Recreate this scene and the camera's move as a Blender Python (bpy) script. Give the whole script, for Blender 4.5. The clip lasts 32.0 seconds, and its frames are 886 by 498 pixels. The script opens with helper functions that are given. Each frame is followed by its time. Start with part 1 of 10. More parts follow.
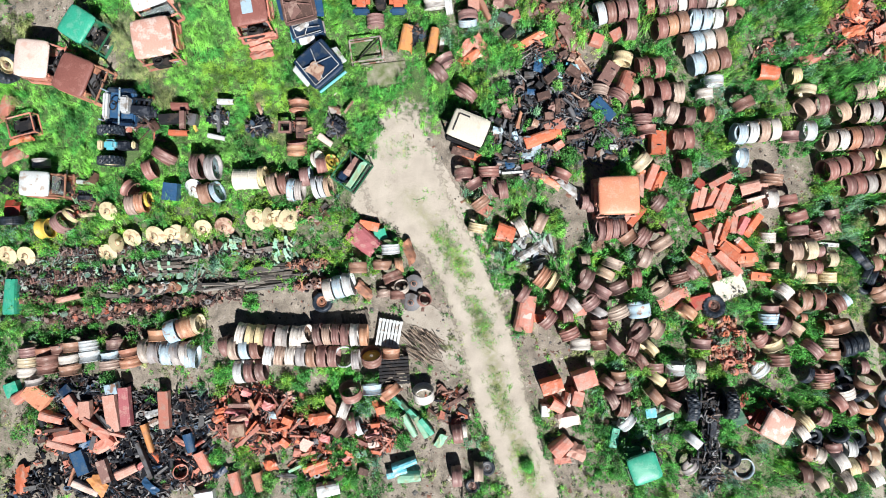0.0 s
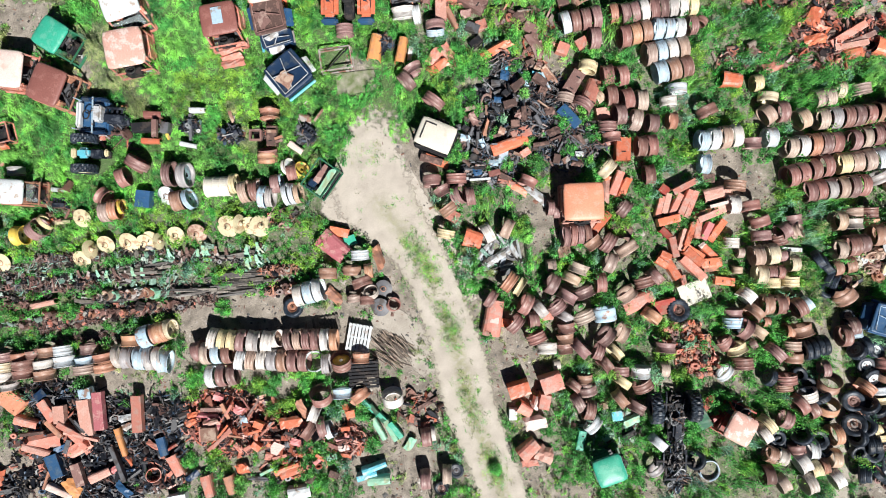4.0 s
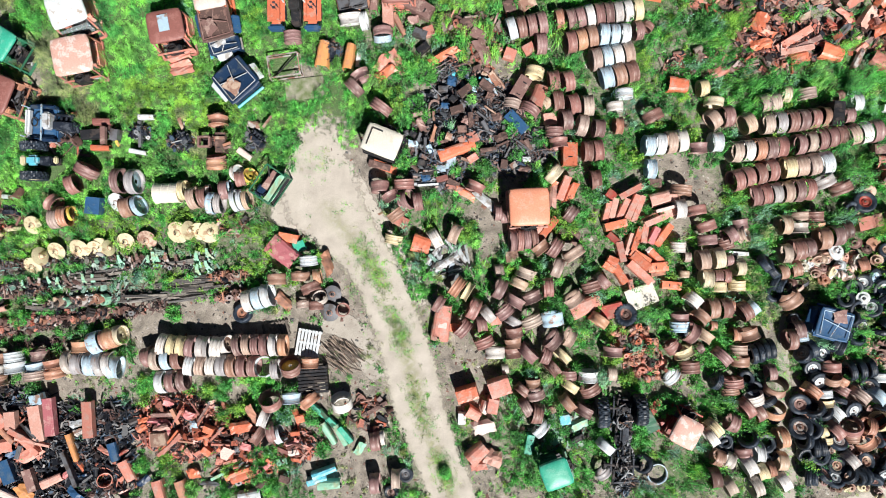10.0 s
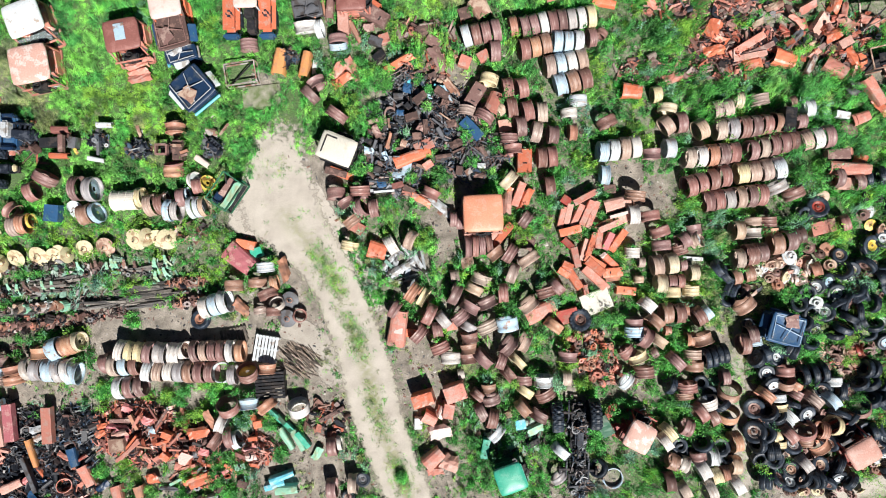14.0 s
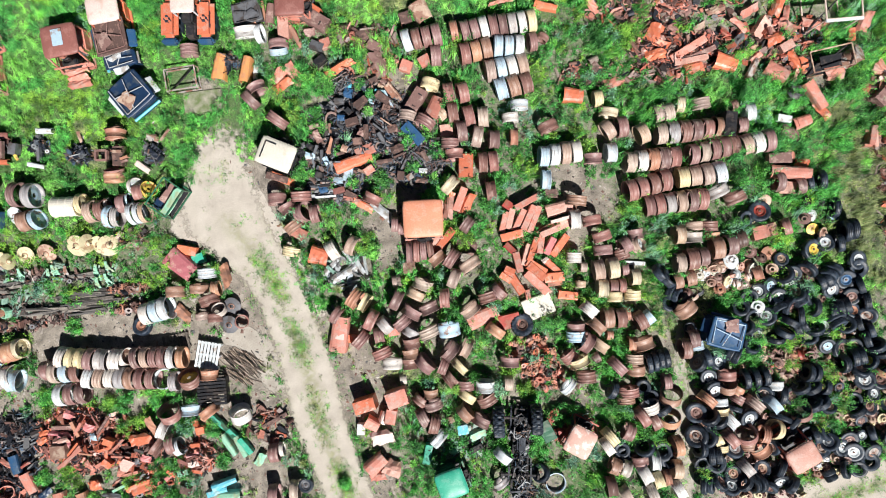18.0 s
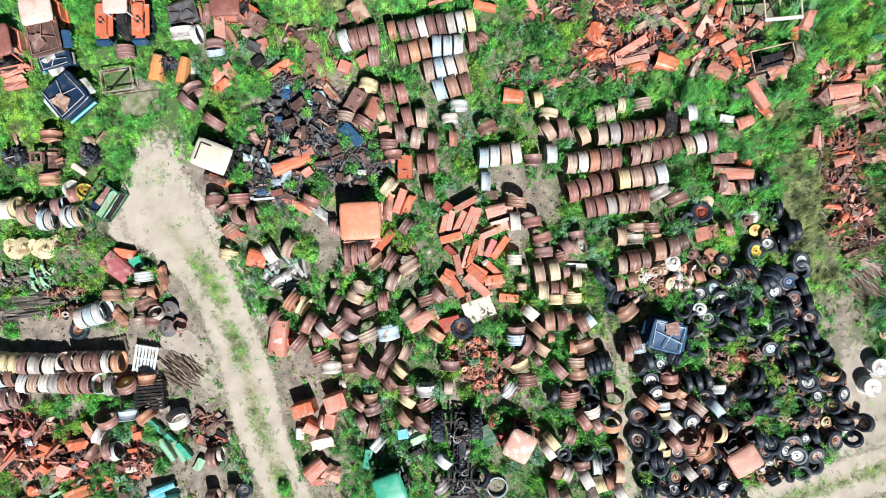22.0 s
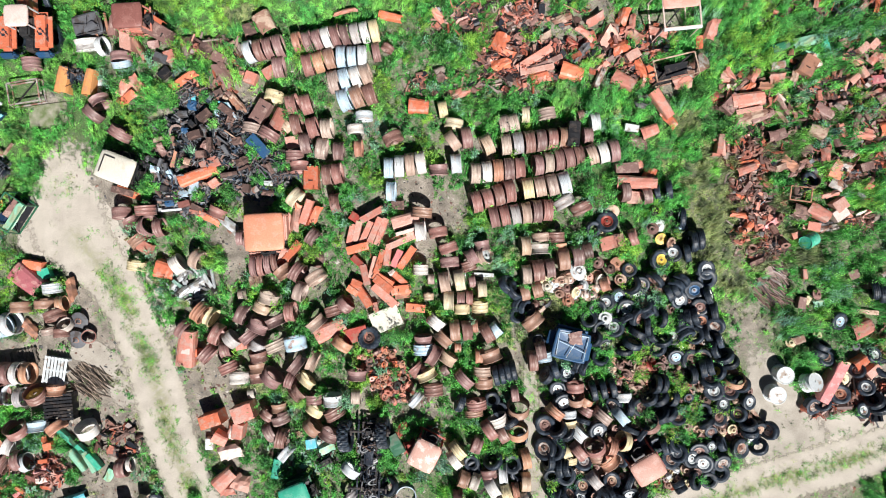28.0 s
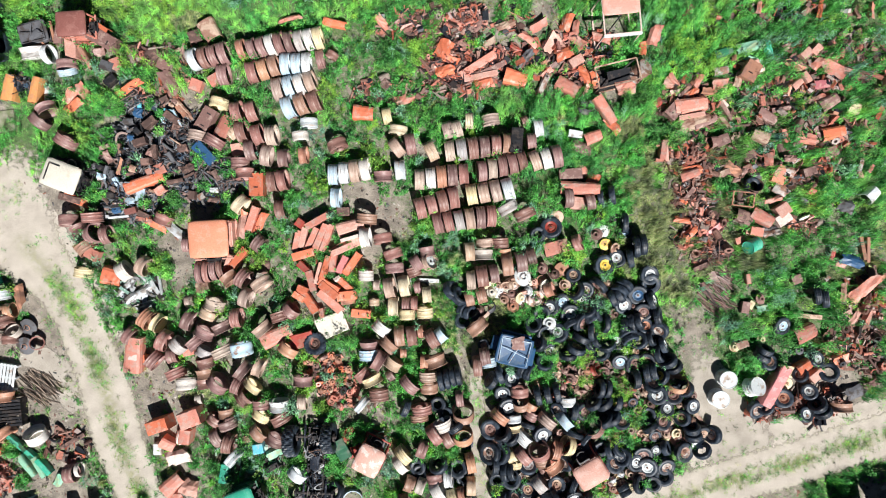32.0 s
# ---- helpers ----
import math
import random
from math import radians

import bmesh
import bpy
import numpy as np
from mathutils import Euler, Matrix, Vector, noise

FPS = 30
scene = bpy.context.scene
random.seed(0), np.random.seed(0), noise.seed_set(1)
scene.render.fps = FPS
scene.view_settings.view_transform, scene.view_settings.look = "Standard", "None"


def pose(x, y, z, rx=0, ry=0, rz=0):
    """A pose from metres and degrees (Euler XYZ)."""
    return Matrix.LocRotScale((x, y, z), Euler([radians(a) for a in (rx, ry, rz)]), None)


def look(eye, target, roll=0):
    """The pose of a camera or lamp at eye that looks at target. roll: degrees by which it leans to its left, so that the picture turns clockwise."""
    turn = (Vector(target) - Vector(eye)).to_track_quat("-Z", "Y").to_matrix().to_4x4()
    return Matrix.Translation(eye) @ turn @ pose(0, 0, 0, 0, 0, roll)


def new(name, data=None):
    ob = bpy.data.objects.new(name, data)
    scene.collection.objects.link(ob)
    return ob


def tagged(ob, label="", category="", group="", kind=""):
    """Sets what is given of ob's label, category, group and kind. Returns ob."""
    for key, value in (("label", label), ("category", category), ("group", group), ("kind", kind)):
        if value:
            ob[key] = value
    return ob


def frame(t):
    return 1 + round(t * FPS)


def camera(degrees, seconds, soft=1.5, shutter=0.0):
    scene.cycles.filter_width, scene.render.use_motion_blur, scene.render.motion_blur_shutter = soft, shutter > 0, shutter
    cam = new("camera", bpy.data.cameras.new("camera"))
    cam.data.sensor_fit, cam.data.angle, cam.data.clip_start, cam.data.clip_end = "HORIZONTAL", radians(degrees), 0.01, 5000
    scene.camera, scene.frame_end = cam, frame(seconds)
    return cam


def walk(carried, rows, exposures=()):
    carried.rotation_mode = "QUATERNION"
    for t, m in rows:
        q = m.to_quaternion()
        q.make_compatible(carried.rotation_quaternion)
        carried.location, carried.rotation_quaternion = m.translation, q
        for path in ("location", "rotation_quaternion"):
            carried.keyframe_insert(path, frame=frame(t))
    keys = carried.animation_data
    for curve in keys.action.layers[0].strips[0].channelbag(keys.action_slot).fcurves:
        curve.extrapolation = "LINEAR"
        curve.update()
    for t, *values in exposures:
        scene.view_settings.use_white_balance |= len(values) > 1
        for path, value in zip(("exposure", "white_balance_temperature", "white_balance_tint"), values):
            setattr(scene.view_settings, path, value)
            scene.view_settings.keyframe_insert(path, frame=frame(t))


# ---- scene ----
# Field of view, then the flight: a slow drift to the east, looking straight down.
cam = camera(72, 32.0, soft=1.0)
walk(cam, [
    (0, pose(0.000, 0.000, 25.371, -0.259, 0.819, 0.000)),
    (1, pose(0.315, 0.043, 25.431, -0.149, 0.841, -0.025)),
    (2, pose(0.621, 0.076, 25.564, -0.122, 0.849, -0.060)),
    (3, pose(0.974, 0.135, 25.669, -0.131, 0.863, -0.089)),
    (3.5, pose(1.160, 0.147, 25.693, -0.111, 0.846, -0.139)),
    (5.5, pose(1.745, 0.213, 25.804, -0.011, 0.962, -0.176)),
    (6, pose(1.873, 0.245, 25.817, -0.069, 0.910, -0.198)),
    (7, pose(2.233, 0.262, 25.834, -0.186, 0.865, -0.217)),
    (8, pose(2.641, 0.331, 25.841, -0.198, 0.912, -0.261)),
    (9, pose(3.059, 0.407, 25.821, -0.209, 0.929, -0.290)),
    (10, pose(3.494, 0.424, 25.805, -0.206, 0.868, -0.370)),
    (11, pose(3.889, 0.487, 25.826, -0.183, 0.888, -0.388)),
    (12, pose(4.345, 0.522, 25.865, -0.120, 0.896, -0.451)),
    (13, pose(4.874, 0.561, 25.890, -0.085, 0.926, -0.476)),
    (14, pose(5.394, 0.651, 25.938, -0.182, 0.963, -0.545)),
    (14.5, pose(5.643, 0.694, 25.954, -0.242, 0.923, -0.564)),
    (16.5, pose(6.779, 0.875, 25.982, -0.378, 0.887, -0.696)),
    (17, pose(7.134, 0.902, 25.962, -0.384, 0.866, -0.707)),
    (18, pose(7.777, 0.940, 25.842, -0.401, 0.825, -0.754)),
    (19, pose(8.408, 0.964, 25.741, -0.444, 0.828, -0.769)),
    (20, pose(9.028, 0.973, 25.678, -0.411, 0.814, -0.834)),
    (21, pose(9.652, 0.952, 25.602, -0.348, 0.813, -0.857)),
    (22, pose(10.281, 1.001, 25.548, -0.405, 0.806, -0.889)),
    (23, pose(10.983, 1.087, 25.507, -0.477, 0.849, -0.943)),
    (24, pose(11.664, 1.197, 25.474, -0.530, 0.838, -0.993)),
    (25, pose(12.309, 1.254, 25.467, -0.545, 0.813, -1.030)),
    (25.5, pose(12.628, 1.296, 25.470, -0.564, 0.829, -1.057)),
    (27.5, pose(13.877, 1.427, 25.542, -0.657, 0.877, -1.164)),
    (28, pose(14.172, 1.466, 25.547, -0.668, 0.833, -1.179)),
    (29, pose(14.769, 1.561, 25.581, -0.775, 0.852, -1.240)),
    (30, pose(15.366, 1.654, 25.627, -0.870, 0.890, -1.271)),
    (31, pose(15.945, 1.730, 25.658, -0.940, 0.888, -1.341)),
    (32, pose(16.510, 1.784, 25.631, -0.943, 0.931, -1.358)),
])

# ---- light ----
SUN_EL, SUN_FROM = 49.0, (0.37, -0.93)
world = bpy.data.worlds.new("sky")
scene.world = world
world.use_nodes = True
wn = world.node_tree.nodes
sky = wn.new("ShaderNodeTexSky")
sky.sky_type, sky.sun_disc = "NISHITA", False
sky.sun_elevation = radians(SUN_EL)
sky.sun_rotation = math.atan2(SUN_FROM[0], SUN_FROM[1])
sky.air_density, sky.dust_density, sky.altitude = 0.18, 0.1, 1000
wn["Background"].inputs[1].default_value = 0.05
world.node_tree.links.new(sky.outputs[0], wn["Background"].inputs[0])
sun = new("sun", bpy.data.lights.new("sun", "SUN"))
sun.data.energy, sun.data.angle, sun.data.color = 5.0, radians(0.5), (1.0, 0.965, 0.925)
sun.matrix_world = look((SUN_FROM[0] * 30, SUN_FROM[1] * 30, 30 * math.tan(radians(SUN_EL))), (0, 0, 0))
scene.view_settings.exposure = 0.5


# ---- materials ----
def material(name, rough=0.6, metal=0.0):
    m = bpy.data.materials.new(name)
    m.use_nodes = True
    b = m.node_tree.nodes["Principled BSDF"]
    b.inputs["Roughness"].default_value, b.inputs["Metallic"].default_value = rough, metal
    return m, m.node_tree.nodes, m.node_tree.links, b


def noise_node(n, l, vec, scale, detail=4.0):
    t = n.new("ShaderNodeTexNoise")
    t.inputs["Scale"].default_value, t.inputs["Detail"].default_value = scale, detail
    l.new(vec, t.inputs["Vector"])
    return t.outputs["Fac"]


def ramp_node(n, l, fac, stops, smooth=True):
    r = n.new("ShaderNodeValToRGB")
    r.color_ramp.interpolation = "LINEAR" if smooth else "CONSTANT"
    e = r.color_ramp.elements
    for k, (pos, col) in enumerate(stops):
        el = e[k] if k < 2 else e.new(pos)
        el.position, el.color = pos, (*col, 1)
    l.new(fac, r.inputs[0])
    return r.outputs[0]


def mix_node(n, l, fac, a, b, mode="MIX"):
    m = n.new("ShaderNodeMix")
    m.data_type, m.blend_type = "RGBA", mode
    for v, k in ((fac, 0), (a, 6), (b, 7)):
        if hasattr(v, "node"):
            l.new(v, m.inputs[k])
        else:
            m.inputs[k].default_value = v if k == 0 else (*v, 1)
    return m.outputs[2]


def bump_node(n, l, b, fac, strength=0.4, dist=0.02):
    u = n.new("ShaderNodeBump")
    u.inputs["Strength"].default_value, u.inputs["Distance"].default_value = strength, dist
    l.new(fac, u.inputs["Height"])
    l.new(u.outputs[0], b.inputs["Normal"])


def metal_paint(name, base, worn, amount=0.5, rough=0.55, spread=0.25):
    """Weathered painted steel: base coat, worn patches down to rust or primer, fine grain."""
    m, n, l, b = material(name, rough)
    pos = n.new("ShaderNodeNewGeometry").outputs["Position"]
    big, fine = noise_node(n, l, pos, 3.4, 5), noise_node(n, l, pos, 19, 5)
    wear = n.new("ShaderNodeMath")
    wear.operation = "MULTIPLY_ADD"
    l.new(fine, wear.inputs[0])
    wear.inputs[1].default_value = 0.35
    l.new(big, wear.inputs[2])
    mask = ramp_node(n, l, wear.outputs[0], [(0.0, (0, 0, 0)), (0.90 - amount * 0.45, (0, 0, 0)), (0.98 - amount * 0.42, (1, 1, 1))])
    colour = mix_node(n, l, mask, base, worn)
    rnd = n.new("ShaderNodeObjectInfo").outputs["Random"]
    shade = ramp_node(n, l, rnd, [(0.0, (1 - spread,) * 3), (1.0, (1 + spread,) * 3)])
    colour = mix_node(n, l, 1.0, colour, shade, "MULTIPLY")
    grain = ramp_node(n, l, fine, [(0.3, (0.86,) * 3), (0.7, (1.10,) * 3)])
    colour = mix_node(n, l, 1.0, colour, grain, "MULTIPLY")
    l.new(colour, b.inputs["Base Color"])
    if max(base) < 0.06:
        b.inputs["Specular IOR Level"].default_value = 0.2
    bump_node(n, l, b, fine, 0.22, 0.008)
    return m


# code: (words for the label, material)
COAT = {
    "b": ("rusty mauve-brown", metal_paint("rust_brown", (0.235, 0.135, 0.12), (0.38, 0.265, 0.23), 0.42, 0.55)),
    "d": ("dark rusty", metal_paint("rust_dark", (0.1, 0.06, 0.052), (0.2, 0.12, 0.1), 0.5, 0.8)),
    "o": ("rust-orange", metal_paint("rust_orange", (0.44, 0.215, 0.14), (0.32, 0.17, 0.125), 0.5, 0.7)),
    "w": ("white painted", metal_paint("paint_white", (0.60, 0.645, 0.665), (0.4, 0.33, 0.28), 0.3, 0.45, 0.12)),
    "g": ("faded grey", metal_paint("paint_grey", (0.42, 0.39, 0.37), (0.26, 0.14, 0.10), 0.6, 0.6)),
    "y": ("cream-yellow", metal_paint("paint_cream", (0.64, 0.57, 0.37), (0.4, 0.27, 0.16), 0.36, 0.55, 0.12)),
    "Y": ("bright yellow", metal_paint("paint_yellow", (0.72, 0.53, 0.10), (0.40, 0.24, 0.10), 0.4, 0.5, 0.1)),
    "t": ("tan rusty", metal_paint("paint_tan", (0.46, 0.34, 0.26), (0.27, 0.15, 0.11), 0.6, 0.65)),
    "s": ("pale blue", metal_paint("paint_paleblue", (0.42, 0.58, 0.70), (0.30, 0.20, 0.16), 0.4, 0.45)),
    "l": ("salmon-red", metal_paint("paint_salmon", (0.57, 0.225, 0.17), (0.5, 0.29, 0.24), 0.5, 0.6)),
    "p": ("sun-bleached pink", metal_paint("paint_pink", (0.58, 0.31, 0.25), (0.60, 0.37, 0.31), 0.5, 0.6, 0.15)),
    "h": ("streaked pale pink", metal_paint("paint_streakpink", (0.64, 0.38, 0.315), (0.73, 0.58, 0.53), 0.5, 0.6, 0.15)),
    "P": ("chalky pale pink", metal_paint("paint_palepink", (0.72, 0.58, 0.53), (0.66, 0.47, 0.41), 0.35, 0.6, 0.05)),
    "O": ("orange-red", metal_paint("paint_orange", (0.65, 0.18, 0.095), (0.54, 0.27, 0.20), 0.4, 0.45)),
    "r": ("dark red", metal_paint("paint_red", (0.36, 0.06, 0.045), (0.28, 0.10, 0.07), 0.5, 0.5)),
    "m": ("maroon", metal_paint("paint_maroon", (0.25, 0.1, 0.085), (0.3, 0.135, 0.115), 0.4, 0.5, 0.1)),
    "v": ("faded burgundy", metal_paint("paint_burgundy", (0.42, 0.13, 0.15), (0.50, 0.25, 0.24), 0.5, 0.6, 0.1)),
    "e": ("bright green", metal_paint("paint_green", (0.04, 0.39, 0.26), (0.10, 0.42, 0.30), 0.5, 0.45, 0.1)),
    "E": ("pale green", metal_paint("paint_palegreen", (0.25, 0.52, 0.37), (0.30, 0.40, 0.25), 0.5, 0.5, 0.15)),
    "n": ("dark green", metal_paint("paint_darkgreen", (0.025, 0.15, 0.08), (0.08, 0.14, 0.09), 0.5, 0.5)),
    "u": ("blue", metal_paint("paint_blue", (0.025, 0.085, 0.19), (0.06, 0.11, 0.18), 0.4, 0.45, 0.15)),
    "U": ("light blue", metal_paint("paint_lightblue", (0.12, 0.50, 0.62), (0.3, 0.5, 0.55), 0.4, 0.45, 0.1)),
    "k": ("oily black", metal_paint("black_iron", (0.02, 0.021, 0.025), (0.055, 0.046, 0.044), 0.5, 0.6, 0.3)),
    "i": ("bare grey iron", metal_paint("grey_iron", (0.12, 0.125, 0.14), (0.07, 0.06, 0.058), 0.5, 0.55)),
    "c": ("cream-white", metal_paint("paint_creamwhite", (0.7, 0.67, 0.58), (0.62, 0.55, 0.45), 0.3, 0.45, 0.05)),
    "x": ("greasy black", metal_paint("black_grease", (0.016, 0.021, 0.032), (0.06, 0.068, 0.085), 0.5, 0.35, 0.3)),
    "N": ("navy", metal_paint("paint_navy", (0.012, 0.035, 0.085), (0.05, 0.07, 0.10), 0.4, 0.4, 0.1)),
    "a": ("coral", metal_paint("paint_coral", (0.70, 0.29, 0.18), (0.66, 0.33, 0.23), 0.4, 0.5, 0.05)),
    "q": ("light orange", metal_paint("paint_lightorange", (0.68, 0.31, 0.12), (0.55, 0.27, 0.14), 0.4, 0.5, 0.08)),
    "R": ("faded pink-red", metal_paint("paint_pinkred", (0.62, 0.22, 0.22), (0.66, 0.34, 0.33), 0.4, 0.5, 0.05)),
    "z": ("silver sheet", metal_paint("silver_sheet", (0.50, 0.53, 0.56), (0.30, 0.28, 0.26), 0.5, 0.35, 0.1)),
}


def plain_dirt(name, base, dust, rough=0.85, scale=9):
    m, n, l, b = material(name, rough)
    pos = n.new("ShaderNodeNewGeometry").outputs["Position"]
    f = noise_node(n, l, pos, scale, 5)
    shade = ramp_node(n, l, f, [(0.35, base), (0.75, dust)])
    rnd = n.new("ShaderNodeObjectInfo").outputs["Random"]
    tone = ramp_node(n, l, rnd, [(0.0, (0.7,) * 3), (1.0, (1.3,) * 3)])
    l.new(mix_node(n, l, 1.0, shade, tone, "MULTIPLY"), b.inputs["Base Color"])
    bump_node(n, l, b, f, 0.3, 0.01)
    return m


RUBBER = plain_dirt("rubber", (0.008, 0.013, 0.022), (0.046, 0.066, 0.095), 0.5, 6)
MOSSY = plain_dirt("mossy_concrete", (0.13, 0.17, 0.07), (0.36, 0.34, 0.28), 0.95, 4)
WOOD_OLD = plain_dirt("weathered_wood", (0.10, 0.085, 0.07), (0.24, 0.21, 0.18), 0.9, 12)
SEAT_BLACK = plain_dirt("seat_vinyl", (0.02, 0.02, 0.022), (0.05, 0.05, 0.052), 0.6, 8)
m, n, l, b = material("cab_glass", 0.08)
b.inputs["Base Color"].default_value, b.inputs["Transmission Weight"].default_value = (0.75, 0.86, 0.88, 1), 0.9
CAB_GLASS = m


def island_mix(name, stops, rough=0.45, single=False):
    """Heaped small pieces: each piece takes one colour of the list, with wear."""
    m, n, l, b = material(name, rough)
    g = n.new("ShaderNodeNewGeometry")
    rnd = n.new("ShaderNodeObjectInfo").outputs["Random"] if single else g.outputs["Random Per Island"]
    c = ramp_node(n, l, rnd, [(k / len(stops), s) for k, s in enumerate(stops)], False)
    f = noise_node(n, l, g.outputs["Position"], 14, 5)
    tone = ramp_node(n, l, f, [(0.3, (0.6,) * 3), (0.7, (1.25,) * 3)])
    l.new(mix_node(n, l, 1.0, c, tone, "MULTIPLY"), b.inputs["Base Color"])
    bump_node(n, l, b, f, 0.3, 0.01)
    return m


K, KB, RB, RO, SL, GY, GR, BL, CR = (0.015, 0.018, 0.026), (0.046, 0.038, 0.038), (0.14, 0.082, 0.072), (0.40, 0.12, 0.075), (0.50, 0.20, 0.15), (0.22, 0.22, 0.23), (0.13, 0.26, 0.18), (0.10, 0.17, 0.26), (0.42, 0.36, 0.26)
TL = (0.20, 0.34, 0.27)
MIXES = {
    "black": [K, (0.06, 0.07, 0.085), RB, (0.11, 0.12, 0.14), (0.24, 0.16, 0.14), (0.17, 0.165, 0.165), KB, (0.22, 0.24, 0.27), (0.045, 0.07, 0.11), (0.14, 0.15, 0.17), K, (0.075, 0.068, 0.072), (0.12, 0.085, 0.08), K],
    "teal": [TL, (0.27, 0.39, 0.32), KB, TL, (0.16, 0.30, 0.22), RB, (0.36, 0.46, 0.40)],
    "redmix": [(0.48, 0.16, 0.11), (0.27, 0.13, 0.11), (0.56, 0.27, 0.22), RB, K, (0.48, 0.14, 0.10), (0.30, 0.14, 0.12), SL, KB, RO, (0.40, 0.24, 0.20), K, (0.20, 0.11, 0.10)],
    "dark": [K, K, KB, K, RB, K, (0.13, 0.13, 0.14), K, K, KB, K, (0.06, 0.10, 0.16), K, RB, K, (0.07, 0.075, 0.085)],
    "iron": [RB, KB, (0.14, 0.135, 0.13), KB, K, RB, GY, (0.22, 0.14, 0.115), K, (0.27, 0.26, 0.23), KB, (0.17, 0.25, 0.21), RB, K],
    "red": [RO, SL, RO, K, RB, SL, RO, KB, RO, SL, K, RO],
    "rust": [RB, (0.27, 0.15, 0.12), RB, (0.35, 0.20, 0.16), RO, KB, SL, (0.20, 0.11, 0.09), RB, K, (0.30, 0.24, 0.21), (0.24, 0.13, 0.105)],
    "rods": [RB, (0.20, 0.12, 0.105), KB, (0.27, 0.175, 0.155), RB, (0.12, 0.08, 0.075)],
    "sticks": [(0.34, 0.27, 0.21), (0.19, 0.15, 0.125), (0.42, 0.35, 0.29), (0.10, 0.085, 0.075)],
    "salmon": [SL, K, RO, RB, SL, K, KB, SL, RB, BL, K, KB],
    "orange": [RO, RO, SL, RB, KB, SL],
    "silver": [(0.42, 0.45, 0.47), GY, (0.30, 0.35, 0.40), KB, GY, (0.2, 0.33, 0.28)],
    "green": [GR, (0.24, 0.36, 0.27), KB, GY, K, (0.07, 0.20, 0.13)],
    "engine": [K, (0.07, 0.085, 0.105), (0.12, 0.13, 0.145), (0.16, 0.175, 0.19), KB, (0.035, 0.055, 0.085), K, (0.30, 0.32, 0.34), (0.10, 0.07, 0.06), K, (0.06, 0.10, 0.15), (0.20, 0.12, 0.09)],
    "tines": [KB, (0.20, 0.15, 0.13), (0.33, 0.42, 0.36), (0.13, 0.10, 0.09), (0.28, 0.27, 0.25), K, (0.22, 0.40, 0.33), (0.17, 0.12, 0.105), (0.36, 0.34, 0.31), KB],
    "wood": [(0.17, 0.155, 0.14), (0.07, 0.066, 0.065), (0.24, 0.215, 0.19), (0.12, 0.112, 0.108)],
}
HEAP = {k: island_mix("heap_" + k, v) for k, v in MIXES.items()}
PIECE = {k: island_mix("scrap_" + k, v, single=True) for k, v in MIXES.items()}


def leaf_material(name, stops):
    m, n, l, b = material(name, 0.6)
    g = n.new("ShaderNodeNewGeometry")
    c = ramp_node(n, l, g.outputs["Random Per Island"], [(k / max(1, len(stops) - 1), s) for k, s in enumerate(stops)])
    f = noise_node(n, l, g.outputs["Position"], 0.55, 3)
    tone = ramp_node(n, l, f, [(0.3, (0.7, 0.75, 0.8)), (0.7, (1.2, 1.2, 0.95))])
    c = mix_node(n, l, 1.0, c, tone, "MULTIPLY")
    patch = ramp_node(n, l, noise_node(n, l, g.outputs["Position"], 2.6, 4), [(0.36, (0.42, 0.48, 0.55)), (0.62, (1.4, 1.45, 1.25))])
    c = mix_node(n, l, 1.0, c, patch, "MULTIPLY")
    l.new(c, b.inputs["Base Color"])
    b.inputs["Specular IOR Level"].default_value = 0.3
    tr = n.new("ShaderNodeBsdfTranslucent")
    l.new(c, tr.inputs[0])
    mx = n.new("ShaderNodeMixShader")
    mx.inputs[0].default_value = 0.1
    l.new(b.outputs[0], mx.inputs[1])
    l.new(tr.outputs[0], mx.inputs[2])
    l.new(mx.outputs[0], n["Material Output"].inputs[0])
    return m


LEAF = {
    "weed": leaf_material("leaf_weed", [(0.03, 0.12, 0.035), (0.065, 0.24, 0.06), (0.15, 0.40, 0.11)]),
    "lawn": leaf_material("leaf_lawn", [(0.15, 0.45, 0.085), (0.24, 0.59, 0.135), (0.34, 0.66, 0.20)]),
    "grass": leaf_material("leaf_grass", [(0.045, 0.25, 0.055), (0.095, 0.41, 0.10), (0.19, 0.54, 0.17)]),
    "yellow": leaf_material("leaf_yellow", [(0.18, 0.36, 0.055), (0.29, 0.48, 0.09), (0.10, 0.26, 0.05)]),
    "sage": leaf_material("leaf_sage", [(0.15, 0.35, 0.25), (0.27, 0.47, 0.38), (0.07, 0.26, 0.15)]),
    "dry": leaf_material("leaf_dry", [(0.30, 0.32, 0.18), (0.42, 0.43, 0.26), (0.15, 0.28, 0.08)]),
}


# ---- building helpers ----
def mesh_of(name, verts, faces, mat, smooth=False):
    me = bpy.data.meshes.new(name)
    me.from_pydata([tuple(v) for v in verts], [], faces)
    me.materials.append(mat)
    if smooth:
        me.shade_smooth()
    me.update()
    return me


def part(name, me, parent, m=None, label=""):
    """One mesh as a part under a thing or under another part."""
    ob = new(name, me)
    ob.parent = parent
    if m is not None:
        ob.matrix_basis = m
    return tagged(ob, label)


FOOT = []  # ground taken up by things: x, y, radius


def stand(ob, m, scale=(1, 1, 1), r=0.4):
    ob.matrix_basis = m @ Matrix.Diagonal((*scale, 1))
    FOOT.append((m.translation.x, m.translation.y, r))
    return ob


